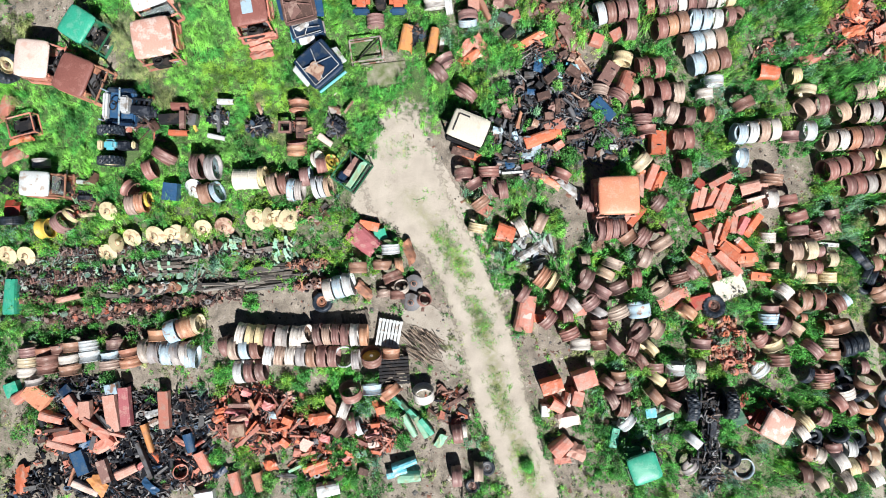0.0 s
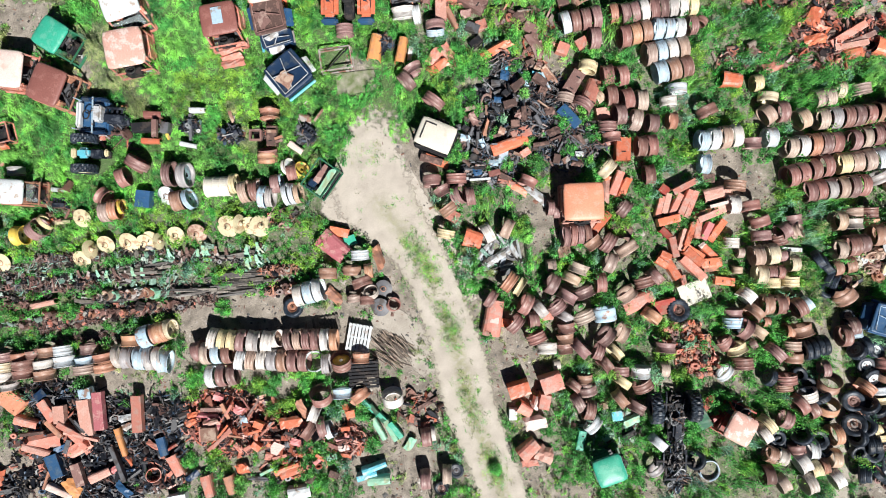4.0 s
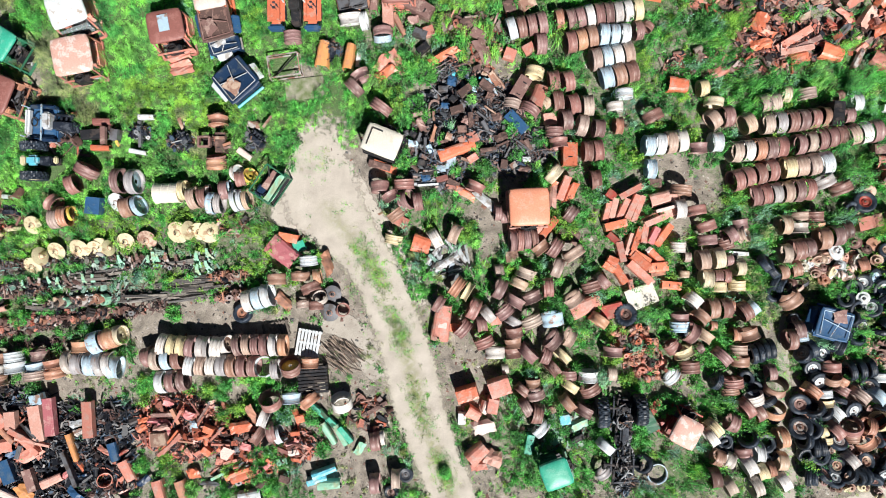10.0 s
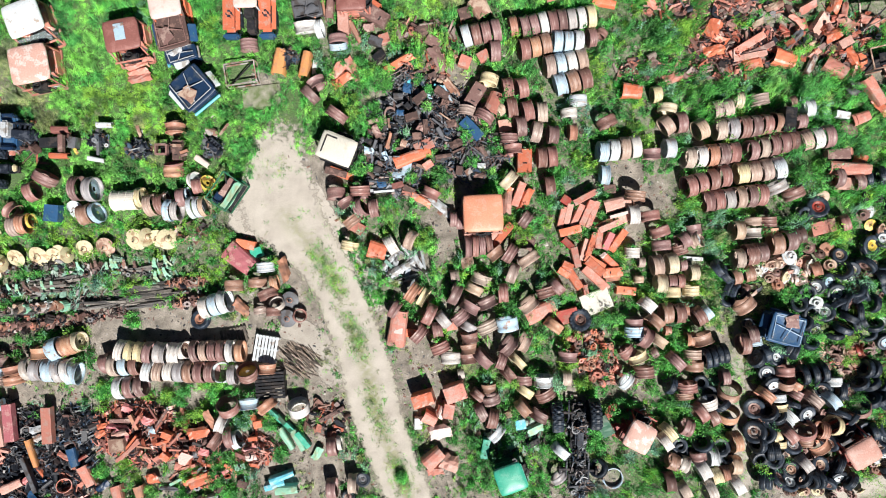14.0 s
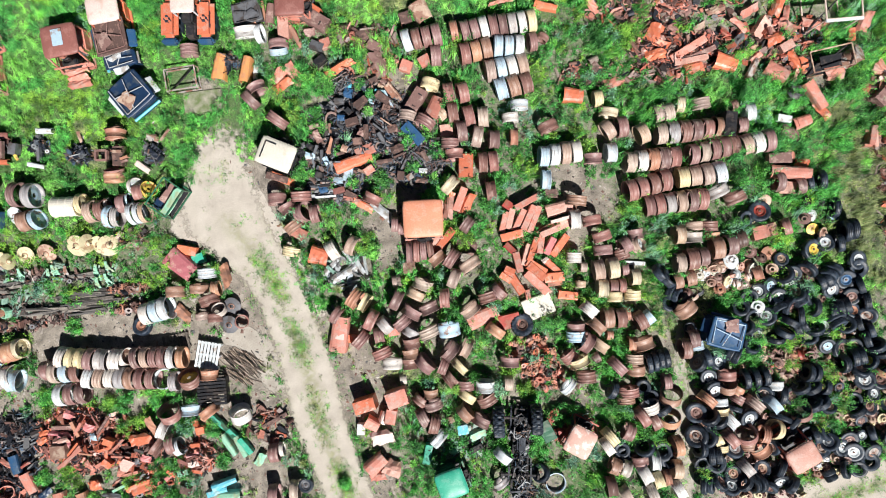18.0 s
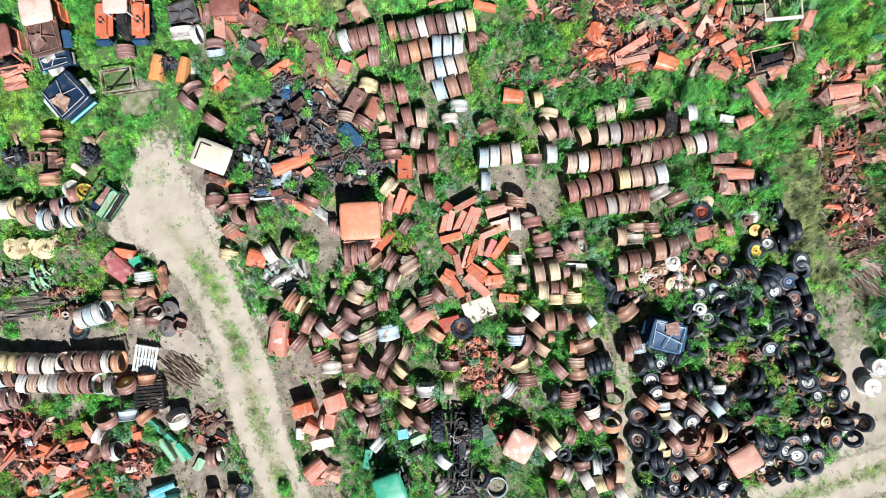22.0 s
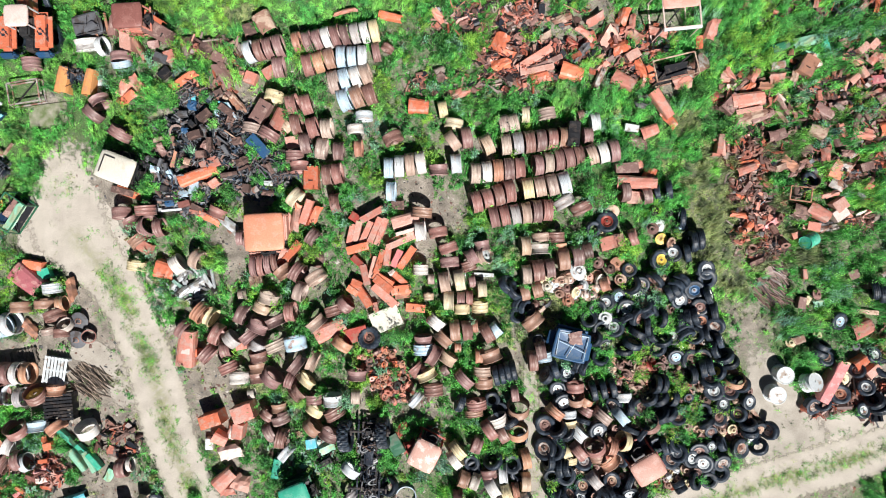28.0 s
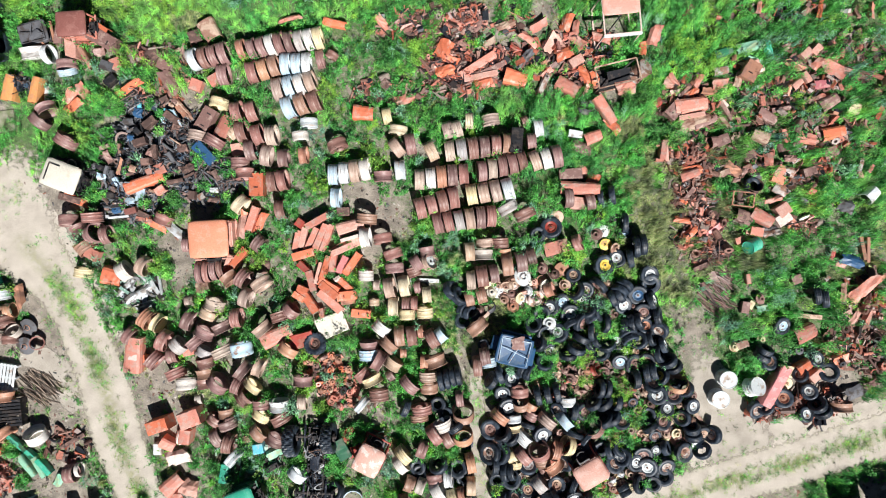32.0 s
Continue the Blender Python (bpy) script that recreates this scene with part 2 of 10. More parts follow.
def revolve(profile, seg=24, closed=True):
    """A ring turned round the X axis from (x, radius) pairs."""
    v, f, k = [], [], len(profile)
    for s in range(seg):
        c, d = math.cos(2 * math.pi * s / seg), math.sin(2 * math.pi * s / seg)
        v += [(x, r * c, r * d) for x, r in profile]
    for s in range(seg):
        a, b2 = s * k, (s + 1) % seg * k
        f += [(a + i, a + (i + 1) % k, b2 + (i + 1) % k, b2 + i) for i in range(k if closed else k - 1)]
    return v, f


def box_geo(sx, sy, sz, x=0, y=0, z=0, bev=0.0):
    """A box with chamfered edges, centred at x, y, z."""
    bm = bmesh.new()
    bmesh.ops.create_cube(bm, size=1)
    bmesh.ops.scale(bm, vec=(sx, sy, sz), verts=bm.verts)
    if bev:
        bmesh.ops.bevel(bm, geom=bm.edges[:], offset=bev, segments=2, affect="EDGES")
    bmesh.ops.translate(bm, vec=(x, y, z), verts=bm.verts)
    v = [tuple(p.co) for p in bm.verts]
    f = [[p.index for p in q.verts] for q in bm.faces]
    bm.free()
    return v, f


def join(*geos):
    v, f = [], []
    for gv, gf in geos:
        k = len(v)
        v += list(gv)
        f += [[i + k for i in q] for q in gf]
    return v, f


def moved(geo, m):
    return [tuple(m @ Vector(p)) for p in geo[0]], geo[1]


def bar(p, q, w, h=None):
    """A square bar from p to q."""
    p, q = Vector(p), Vector(q)
    d = q - p
    g = box_geo(d.length, w, h or w, 0, 0, 0, min(w, h or w) * 0.2)
    return moved(g, Matrix.Translation((p + q) / 2) @ d.to_track_quat("X", "Z").to_matrix().to_4x4())


def tube(p, q, r, seg=10):
    p, q = Vector(p), Vector(q)
    d = q - p
    L = d.length / 2
    g = revolve([(-L, r), (L, r), (L, r * 0.8), (-L, r * 0.8)], seg)
    return moved(g, Matrix.Translation((p + q) / 2) @ d.to_track_quat("X", "Z").to_matrix().to_4x4())


CACHE = {}


def cached(key, make):
    if key not in CACHE:
        CACHE[key] = make()
    return CACHE[key]


# ---- wheel rims ----
# outlines (x, radius) of a drop-centre, a two-ribbed and a barrel-shaped rim
RIMS = [
    [(-.5, .485), (-.47, .5), (-.43, .49), (-.40, .47), (-.12, .468), (-.06, .445), (.10, .445), (.16, .468), (.40, .47), (.43, .49), (.47, .5), (.5, .485), (.44, .44), (-.44, .44)],
    [(-.5, .485), (-.47, .5), (-.41, .475), (-.24, .475), (-.21, .49), (-.17, .475), (.17, .475), (.21, .49), (.24, .475), (.41, .475), (.47, .5), (.5, .485), (.44, .44), (-.44, .44)],
    [(-.5, .47), (-.47, .487), (-.36, .485), (-.2, .499), (-.16, .484), (0, .5), (.16, .486), (.2, .499), (.36, .485), (.47, .487), (.5, .47), (.44, .43), (-.44, .43)],
]
# tones that one coat shows from rim to rim, and its bleached or rusted bands
RIM_TONES = {
    "b": ([(0.25, 0.135, 0.125), (0.32, 0.155, 0.135), (0.19, 0.115, 0.108), (0.33, 0.19, 0.135), (0.275, 0.16, 0.155), (0.23, 0.12, 0.10)], (0.50, 0.39, 0.34)),
    "t": ([(0.42, 0.30, 0.24), (0.48, 0.35, 0.25), (0.36, 0.27, 0.235), (0.45, 0.36, 0.30)], (0.66, 0.58, 0.48)),
    "o": ([(0.44, 0.215, 0.14), (0.38, 0.18, 0.125), (0.48, 0.26, 0.16)], (0.60, 0.44, 0.33)),
    "y": ([(0.64, 0.55, 0.33), (0.60, 0.53, 0.38), (0.68, 0.58, 0.36)], (0.42, 0.27, 0.16)),
    "w": ([(0.60, 0.645, 0.665), (0.66, 0.65, 0.63), (0.55, 0.61, 0.65), (0.44, 0.58, 0.68), (0.64, 0.61, 0.57)], (0.42, 0.32, 0.26)),
    "g": ([(0.42, 0.40, 0.39), (0.36, 0.35, 0.36), (0.46, 0.42, 0.38)], (0.28, 0.17, 0.13)),
    "d": ([(0.1, 0.06, 0.052), (0.13, 0.075, 0.065)], (0.26, 0.16, 0.13)),
}


def rim_paint(c):
    """Rolled steel whose paint has bleached and rusted in bands round the wheel."""
    tones, worn = RIM_TONES[c]
    m, n, l, b = material("rim_coat", 0.5)
    rnd = n.new("ShaderNodeObjectInfo").outputs["Random"]
    colour = ramp_node(n, l, rnd, [(k / len(tones), t) for k, t in enumerate(tones)], False)
    pos = n.new("ShaderNodeNewGeometry").outputs["Position"]
    turn = n.new("ShaderNodeMapping")
    turn.inputs["Scale"].default_value = (7.0, 1.6, 1.6)
    l.new(n.new("ShaderNodeTexCoord").outputs["Object"], turn.inputs["Vector"])
    shift = n.new("ShaderNodeVectorMath")
    shift.operation = "MULTIPLY_ADD"
    l.new(rnd, shift.inputs[0])
    shift.inputs[1].default_value = (40, 17, 29)
    l.new(turn.outputs[0], shift.inputs[2])
    band, blot, fine = noise_node(n, l, shift.outputs[0], 1.0, 4), noise_node(n, l, pos, 4.5, 5), noise_node(n, l, pos, 24, 4)
    pale = mix_node(n, l, 1.0, ramp_node(n, l, band, [(0.5, (0, 0, 0)), (0.68, (0.85,) * 3)]), ramp_node(n, l, blot, [(0.4, (0, 0, 0)), (0.62, (1, 1, 1))]), "MULTIPLY")
    colour = mix_node(n, l, pale, colour, worn)
    colour = mix_node(n, l, ramp_node(n, l, band, [(0.28, (0.7,) * 3), (0.42, (0, 0, 0))]), colour, (0.115, 0.06, 0.05))
    colour = mix_node(n, l, 1.0, colour, ramp_node(n, l, fine, [(0.3, (0.8,) * 3), (0.7, (1.15,) * 3)]), "MULTIPLY")
    l.new(colour, b.inputs["Base Color"])
    bump_node(n, l, b, fine, 0.2, 0.006)
    return m


DISC = [(.02, .43), (.05, .43), (.12, .33), (.20, .22), (.20, .09), (.17, .09), (.17, .21), (.09, .32)]


def rim_mesh(c, form):
    coat = cached(("rim coat", c), lambda: rim_paint(c)) if c in RIM_TONES else COAT[c][1]
    return cached(("rim", c, form), lambda: mesh_of("rim", *revolve(RIMS[form], 24), coat, True))


def disc_mesh(c):
    def make():
        geos = [revolve(DISC, 26)]
        return mesh_of("disc", *join(*geos), COAT[c][1])
    return cached(("disc", c), make)


def rim(x, y, a, c="b", d=1.0, w=0.46, lean=0.0, disc="", z=None, name="loose_rim"):
    """A tractor rim at x, y whose axle points along a degrees; lean tips the axle up from level (90: lying flat)."""
    s, k = abs(math.sin(radians(lean))), math.cos(radians(lean))
    rest = d / 2 * k + w / 2 * s - 0.015 if z is None else z
    ob = new(name, rim_mesh(c, (int(x * 7) + int(y * 5)) % 3))
    roll = (x * 131 + y * 77) % 360
    stand(ob, pose(x, y, rest, 0, -lean, a) @ pose(0, 0, 0, roll), (w, d, d), max(d * k, w, d * s) * 0.45)
    words = "lying flat" if lean > 60 else "leaning" if lean > 20 else "standing on its tread"
    tagged(ob, f"{COAT[c][0]} steel tractor wheel rim {words} in weeds", "wheel rim", "scrap wheel rims")
    if disc:
        part("disc", disc_mesh(disc), ob, None, f"{COAT[disc][0]} wheel disc")
    return ob


def rim_row(x0, y0, x1, y1, colours, a=None, d=1.0, w=None):
    """Rims standing side by side along a line, one colour code each."""
    n = len(colours)
    if a is None:
        a = math.degrees(math.atan2(y1 - y0, x1 - x0))
    gap = math.hypot(x1 - x0, y1 - y0) / max(1, n - 1)
    for k, c in enumerate(colours):
        t = k / max(1, n - 1)
        j = math.sin(k * 12.9 + x0 * 7.1 + y0)
        ob = rim(x0 + (x1 - x0) * t, y0 + (y1 - y0) * t + 0.05 * j, a + 6 * j + 3 * math.sin(k * 5.3 + x0), c, d * (1 + 0.045 * math.sin(k * 7.7 + y0)), w or min(0.48, gap * (0.86 + 0.08 * math.sin(k * 3.1))), 6 * j, name="stacked_rim")
        tagged(ob, f"{COAT[c][0]} steel tractor wheel rim standing in a row", group="rows of wheel rims")


# ---- tyres and wheels ----
TYRE = [(-.34, .25), (-.42, .30), (-.49, .38), (-.47, .44), (-.40, .48), (-.27, .497), (-.26, .475), (-.21, .475), (-.20, .5), (-.04, .5), (-.03, .478), (.03, .478), (.04, .5), (.20, .5), (.21, .475), (.26, .475), (.27, .497),
        (.40, .48), (.47, .44), (.49, .38), (.42, .30), (.34, .25), (.30, .26), (.40, .38), (.34, .445), (0, .455), (-.34, .445), (-.40, .38), (-.30, .26)]
LUGS = [(-.34, .25), (-.42, .30), (-.49, .38), (-.48, .45), (-.40, .48), (-.2, .49), (0, .49), (.2, .49), (.40, .48), (.48, .45), (.49, .38), (.42, .30), (.34, .25), (.30, .26), (.40, .38), (.34, .44), (0, .45), (-.34, .44), (-.40, .38), (-.30, .26)]


def tyre_mesh(lug):
    """A ribbed road tyre, or with lug a tractor tyre whose chevron bars rise out of the tread."""
    def make():
        if not lug:
            return mesh_of("tyre", *revolve(TYRE, 26), RUBBER)
        v, f = revolve(LUGS, 72)
        n = len(LUGS)
        for s in range(72):
            for k in range(2, 11):
                x, yy, zz = v[s * n + k]
                bar_on = (s + round(abs(x) * 9) + (2 if x > 0 else 0)) % 4 < 2
                if bar_on:
                    v[s * n + k] = (x * 1.03, yy * 1.075, zz * 1.075)
        return mesh_of("tyre", v, f, RUBBER)
    return cached(("tyre", lug), make)


WHEEL_RIM = [(-.38, .275), (-.30, .275), (-.22, .22), (.18, .20), (.36, .265), (.40, .27), (.38, .24), (.20, .17), (.24, .13), (.34, .12), (.34, .04), (.30, .04), (.28, .10), (.16, .13), (.08, .18), (-.32, .24)]


def tyre(x, y, a=0, lean=90.0, c="", d=0.9, w=0.30, lug=False, z=None):
    """A tyre, or with a colour c a whole wheel. lean 90: lying flat; 0: standing with its axle along a."""
    if not c and 65 < lean < 79 and not lug and z is None and int(abs(x * 37 + y * 23)) % 5 < 3:
        # bare tyres are mostly stacked on edge, two and two
        lean = 16 + int(abs(x * 53 + y * 17)) % 16
        u = Vector((math.cos(radians(a)), math.sin(radians(a)))) * w * .55
        tyre(x - u.x, y - u.y, a, lean, "", d, w)
        return tyre(x + u.x, y + u.y, a + 4, lean + 3, "", d * .97, w)
    s, k = abs(math.sin(radians(lean))), math.cos(radians(lean))
    rest = d / 2 * k + w / 2 * s - 0.01 if z is None else z
    m = pose(x, y, rest, 0, -lean, a) @ pose(0, 0, 0, (x * 91 + y * 57) % 360)
    words = "lying flat" if lean > 65 else "leaning" if lean > 20 else "standing upright"
    if not c:
        ob = stand(new("tyre", tyre_mesh(lug)), m, (w, d, d), 0.42 * max(d * k, d * s))
        return tagged(ob, f"dusty black rubber tyre without a rim, {words}", "tyre", "scrap tyres")
    ob = stand(new("wheel"), m, (w, d, d), 0.42 * max(d * k, d * s))
    tagged(ob, f"black tyre on a {COAT[c][0]} rim, {words} in weeds", "wheel", "scrap wheels")
    part("tyre", tyre_mesh(lug), ob)
    steel = part("rim", cached(("wrim", c), lambda: mesh_of("rim", *revolve(WHEEL_RIM, 20), COAT[c][1])), ob, None, f"{COAT[c][0]} steel rim")
    part("hub_cap", cached("hub_cap", lambda: mesh_of("hub_cap", *revolve([(.30, .055), (.42, .05), (.46, .03), (.46, .002), (.30, .002)], 12), COAT["d"][1])), steel, None, "dark rusty hub cap")
    return ob


HUB = [(-.5, .30), (-.42, .34), (-.1, .28), (-.02, .5), (.12, .5), (.14, .34), (.35, .26), (.5, .24), (.5, .13), (-.5, .13)]


def hub(x, y, c="t", d=0.42, lean=70.0, a=0, h=0.26, z=None):
    ob = new("wheel_hub", cached(("hub", c), lambda: mesh_of("hub", *revolve(HUB, 16), COAT[c][1])))
    s, k = abs(math.sin(radians(lean))), math.cos(radians(lean))
    stand(ob, pose(x, y, (d / 2 * k + h / 2 * s - 0.01) if z is None else z, 0, -lean, a), (h, d, d), d * 0.4)
    return tagged(ob, f"{COAT[c][0]} cast wheel hub lying on the ground", "wheel hub", "scrap hubs")


def dish(x, y, c="y", d=0.85, lean=60.0, a=90, z=None):
    """A dished steel disc or wheel centre on a short stub axle."""
    prof = [(-.02, .5), (.0, .5), (.05, .36), (.10, .18), (.30, .05), (.34, .05), (.34, .001), (-.2, .001), (-.2, .05), (.06, .06), (.02, .34), (-.03, .49)]
    ob = new("steel_disc", cached(("dish", c), lambda: mesh_of("disc", *revolve(prof, 28), COAT[c][1])))
    s, k = abs(math.sin(radians(lean))), math.cos(radians(lean))
    stand(ob, pose(x, y, (d / 2 * k + 0.06) if z is None else z, 0, -lean, a), (d * 0.6, d, d), d * 0.45)
    plate = part("hub_plate", cached("hub_plate", lambda: mesh_of("hub_plate", *revolve([(.10, .17), (.16, .16), (.20, .07), (.20, .002), (.10, .002)], 14), COAT["o"][1])), ob, None, "rusty hub plate")
    part("stub_axle", cached("stub_axle", lambda: mesh_of("stub_axle", *revolve([(.1, .03), (.55, .025), (.55, .002), (.1, .002)], 8), COAT["d"][1])), plate, None, "dark axle stub")
    return tagged(ob, f"{COAT[c][0]} dished steel wheel disc leaning in the grass", "steel disc", "steel discs")


# ---- sheet-metal pieces ----
def shell_geo(kind, k):
    """Unit pieces, 1 x 1 x 1, standing on z = 0: folded panels, hoods, boxes, fenders and beams, each with its own dents."""
    rnd = random.Random(k * 31 + len(kind))
    if kind == "hood":
        sec = [(-.5, .0), (-.5, .62), (-.44, .86), (-.3, .97), (0, 1.0), (.3, .97), (.44, .86), (.5, .62), (.5, 0), (.46, 0), (.46, .6), (.40, .81), (.28, .91), (0, .94), (-.28, .91), (-.40, .81), (-.46, .6), (-.46, 0)]
    elif kind == "panel":
        sec = [(-.5, .0), (-.5, .75), (-.45, .92), (-.2, 1.0), (.2, .96), (.47, .90), (.5, .7), (.5, .1), (.47, .1), (.46, .66), (.2, .82), (-.2, .86), (-.44, .78), (-.46, .0)]
    elif kind == "beam":
        sec = [(-.5, 0), (-.5, .92), (-.42, 1.0), (.42, 1.0), (.5, .92), (.5, 0), (.36, 0), (.36, .84), (-.36, .84), (-.36, 0)]
    else:
        sec = [(-.5, 0), (-.5, .93), (-.46, .985), (-.3, 1.0), (.3, 1.0), (.46, .985), (.5, .93), (.5, 0)]
    if kind == "panel":
        nx, ny, v, f = 6, 5, [], []
        fold = rnd.uniform(.1, .35) * rnd.choice((-1, 1))
        cut = rnd.uniform(0, .25)
        for lay in (0, 1):
            for i in range(nx):
                for j in range(ny):
                    x, y = i / (nx - 1) - .5, j / (ny - 1) - .5
                    r2 = random.Random(k * 97 + i * 11 + j)
                    edge = i in (0, nx - 1) or j in (0, ny - 1)
                    if i == nx - 1 and j == ny - 1:
                        x, y = x - cut, y - cut
                    z = .75 - (abs(y - fold) * 1.5 if (y - fold) * fold > 0 else abs(y - fold) * .35) + .10 * math.sin(x * 5 + k) + r2.uniform(-.07, .07)
                    jig = .07 if edge else .03
                    v.append((x + r2.uniform(-jig, jig), y * (1 - .25 * (x + .5) * (k == 1)) + r2.uniform(-jig, jig), max(.02, z) + (.06 if lay == 0 else 0)))
        q = nx * ny
        for i in range(nx - 1):
            for j in range(ny - 1):
                p = (i * ny + j, (i + 1) * ny + j, (i + 1) * ny + j + 1, i * ny + j + 1)
                f += [p, tuple(t + q for t in p[::-1])]
        rim_ = [i * ny for i in range(nx)] + [(nx - 1) * ny + j for j in range(1, ny)] + [i * ny + ny - 1 for i in range(nx - 2, -1, -1)] + [j for j in range(ny - 2, 0, -1)]
        for s, p in enumerate(rim_):
            w = rim_[(s + 1) % len(rim_)]
            f.append((p + q, w + q, w, p))
        return v, f
    n, st = len(sec), 7
    v, f = [], []
    for i in range(st):
        t = i / (st - 1)
        x = t - .5
        taper = 1 - (0.16 * t if kind in ("hood", "panel") else 0.03 * t)
        drop = (0.14 * t * t if kind == "hood" else 0.22 * math.sin(t * 2.6 + k) * 0.5 if kind == "panel" else 0)
        for (yy, zz) in sec:
            dent = 0.035 * (rnd.random() - .5)
            v.append((x + 0.01 * (rnd.random() - .5), yy * taper + dent * 0.5, max(0, zz - drop * (zz > .3) + (dent if zz > .5 else 0))))
    for i in range(st - 1):
        for j in range(n):
            f.append((i * n + j, i * n + (j + 1) % n, (i + 1) * n + (j + 1) % n, (i + 1) * n + j))
    f.append(tuple(range(n - 1, -1, -1)))
    f.append(tuple(range((st - 1) * n, st * n)))
    return v, f


KIND = {"hood": ("engine_hood", "sheet-metal engine hood"), "panel": ("sheet_panel", "bent sheet-metal panel"),
        "beam": ("steel_channel", "folded steel channel beam"), "box": ("steel_box", "closed steel machine housing")}


def piece(x, y, a, length, width, c="l", h=0.3, kind="box", z=0.0, tip=0.0, roll=0.0):
    """A loose sheet-metal piece on the ground: length along a degrees; tip lifts its far end, roll lifts one side."""
    k = int(abs(x * 13 + y * 29)) % 5
    ob = new(KIND[kind][0], cached((kind, k, c), lambda: mesh_of(kind, *shell_geo(kind, k), COAT[c][1])))
    lift = abs(math.sin(radians(tip))) * length / 2 + abs(math.sin(radians(roll))) * width / 2
    stand(ob, pose(x, y, z + lift - 0.01, roll, -tip, a), (length, width, h), 0.5 * max(min(length, width), 0.72 * length))
    # thin black plates laid on top paint the dark inside of punched openings
    if kind == "box" and max(length, width) > 0.75 and k != 3:
        for u in ((-.3, .25), (), (-.12,), (), ())[k]:
            part("slot", cached(("slot", k), lambda: mesh_of("slot", *box_geo(.10 if k % 2 else .05, .16 if k % 2 else .3, .02, 0, 0, 0), COAT["k"][1])), ob, pose(u, .05 * (k - 2), 1.0), "black plate painted as the dark of a punched opening")
    return tagged(ob, f"{COAT[c][0]} {KIND[kind][1]} dumped among weeds", KIND[kind][0].replace("_", " "), "scrap " + kind + "s")


# ---- heaps of small scrap ----
def scrap_units():
    """Unit scrap shapes, about 1 long, 1 wide, 1 high: bent bar, plate, angle iron, tube, bracket, ring, casting."""
    def bent(k, w0, w1):
        v = [(x, yb + s * w / 2, z / 2) for x, yb, w in ((-.5, 0, w0), (0, k, 1), (.5, 0, w1)) for s, z in ((-1, -1), (1, -1), (1, 1), (-1, 1))]
        f = [(j + s, j + (s + 1) % 4, j + 4 + (s + 1) % 4, j + 4 + s) for j in (0, 4) for s in range(4)]
        return v, f + [(3, 2, 1, 0), (8, 9, 10, 11)]
    sec = [(-.5, -.5), (.5, -.5), (.5, -.35), (-.38, -.35), (-.38, .5), (-.5, .5)]
    angle = ([(x, p, q) for x in (-.5, .5) for p, q in sec], [(k, (k + 1) % 6, 6 + (k + 1) % 6, 6 + k) for k in range(6)] + [(5, 4, 3, 2, 1, 0), (6, 7, 8, 9, 10, 11)])
    pipe = revolve([(-.5, .5), (.5, .5), (.5, .38), (-.5, .38)], 8)
    ring = moved(revolve([(-.5, .5), (.5, .5), (.4, .3), (-.4, .3)], 10), pose(0, 0, 0, 0, 90, 0))
    bracket = join(box_geo(1, 1, .3, 0, 0, -.35), box_geo(.25, 1, .8, -.37, 0, .1), box_geo(.3, .3, .5, .25, .1, 0))
    casting = join(box_geo(.7, .7, .7, 0, 0, 0, .12), revolve([(-.5, .25), (.5, .25), (.5, .1), (-.5, .1)], 8))
    gear = revolve([(-.5, .5), (.5, .5), (.5, .2), (-.5, .2)], 20)
    gear = moved(([(x, y * (1 if k // 4 % 2 else .84), z * (1 if k // 4 % 2 else .84)) for k, (x, y, z) in enumerate(gear[0])], gear[1]), pose(0, 0, 0, 0, 90, 0))
    arc_v, arc_f = [], []
    for k in range(8):
        c, d = math.cos(math.pi * k / 7), math.sin(math.pi * k / 7)
        arc_v += [(r * c, r * d * 2 - .5, z) for r, z in ((.5, -.5), (.5, .5), (.40, .5), (.40, -.5))]
    for k in range(7):
        arc_f += [(k * 4 + i, k * 4 + (i + 1) % 4, k * 4 + 4 + (i + 1) % 4, k * 4 + 4 + i) for i in range(4)]
    arc = (arc_v, arc_f + [(0, 1, 2, 3), (31, 30, 29, 28)])
    hook = (arc_v[:20] + [(x - .5, y, z) for x, y, z in arc_v[16:20]], arc_f[:20] + [(0, 1, 2, 3), (23, 22, 21, 20)])
    curl = ([(x, .5 * math.cos(t), 3.5 * math.sin(t) - 1 - (lay and .8)) for x in (-.5, .5) for lay in (0, 1) for t in (.1, .8, 1.57, 2.34, 3.04)],
            [(i, i + 1, i + 11, i + 10) for i in range(4)] + [(i + 15, i + 16, i + 6, i + 5) for i in range(5)][:4] + [(0, 10, 15, 5), (9, 19, 14, 4)] + [(i + 1, i, i + 5, i + 6) for i in range(4)] + [(i + 10, i + 11, i + 16, i + 15) for i in range(4)])
    return {"arc": [arc, hook], "bar": [bent(1.2, .8, .6), bent(-.8, 1, 1), angle, pipe], "plate": [bent(.1, .7, 1.1), bent(-.12, 1.1, .6), bracket, curl], "lump": [casting, bracket, ring, gear], "beam": [box_geo(1, 1, 1, 0, 0, 0)]}


UNITS = scrap_units()


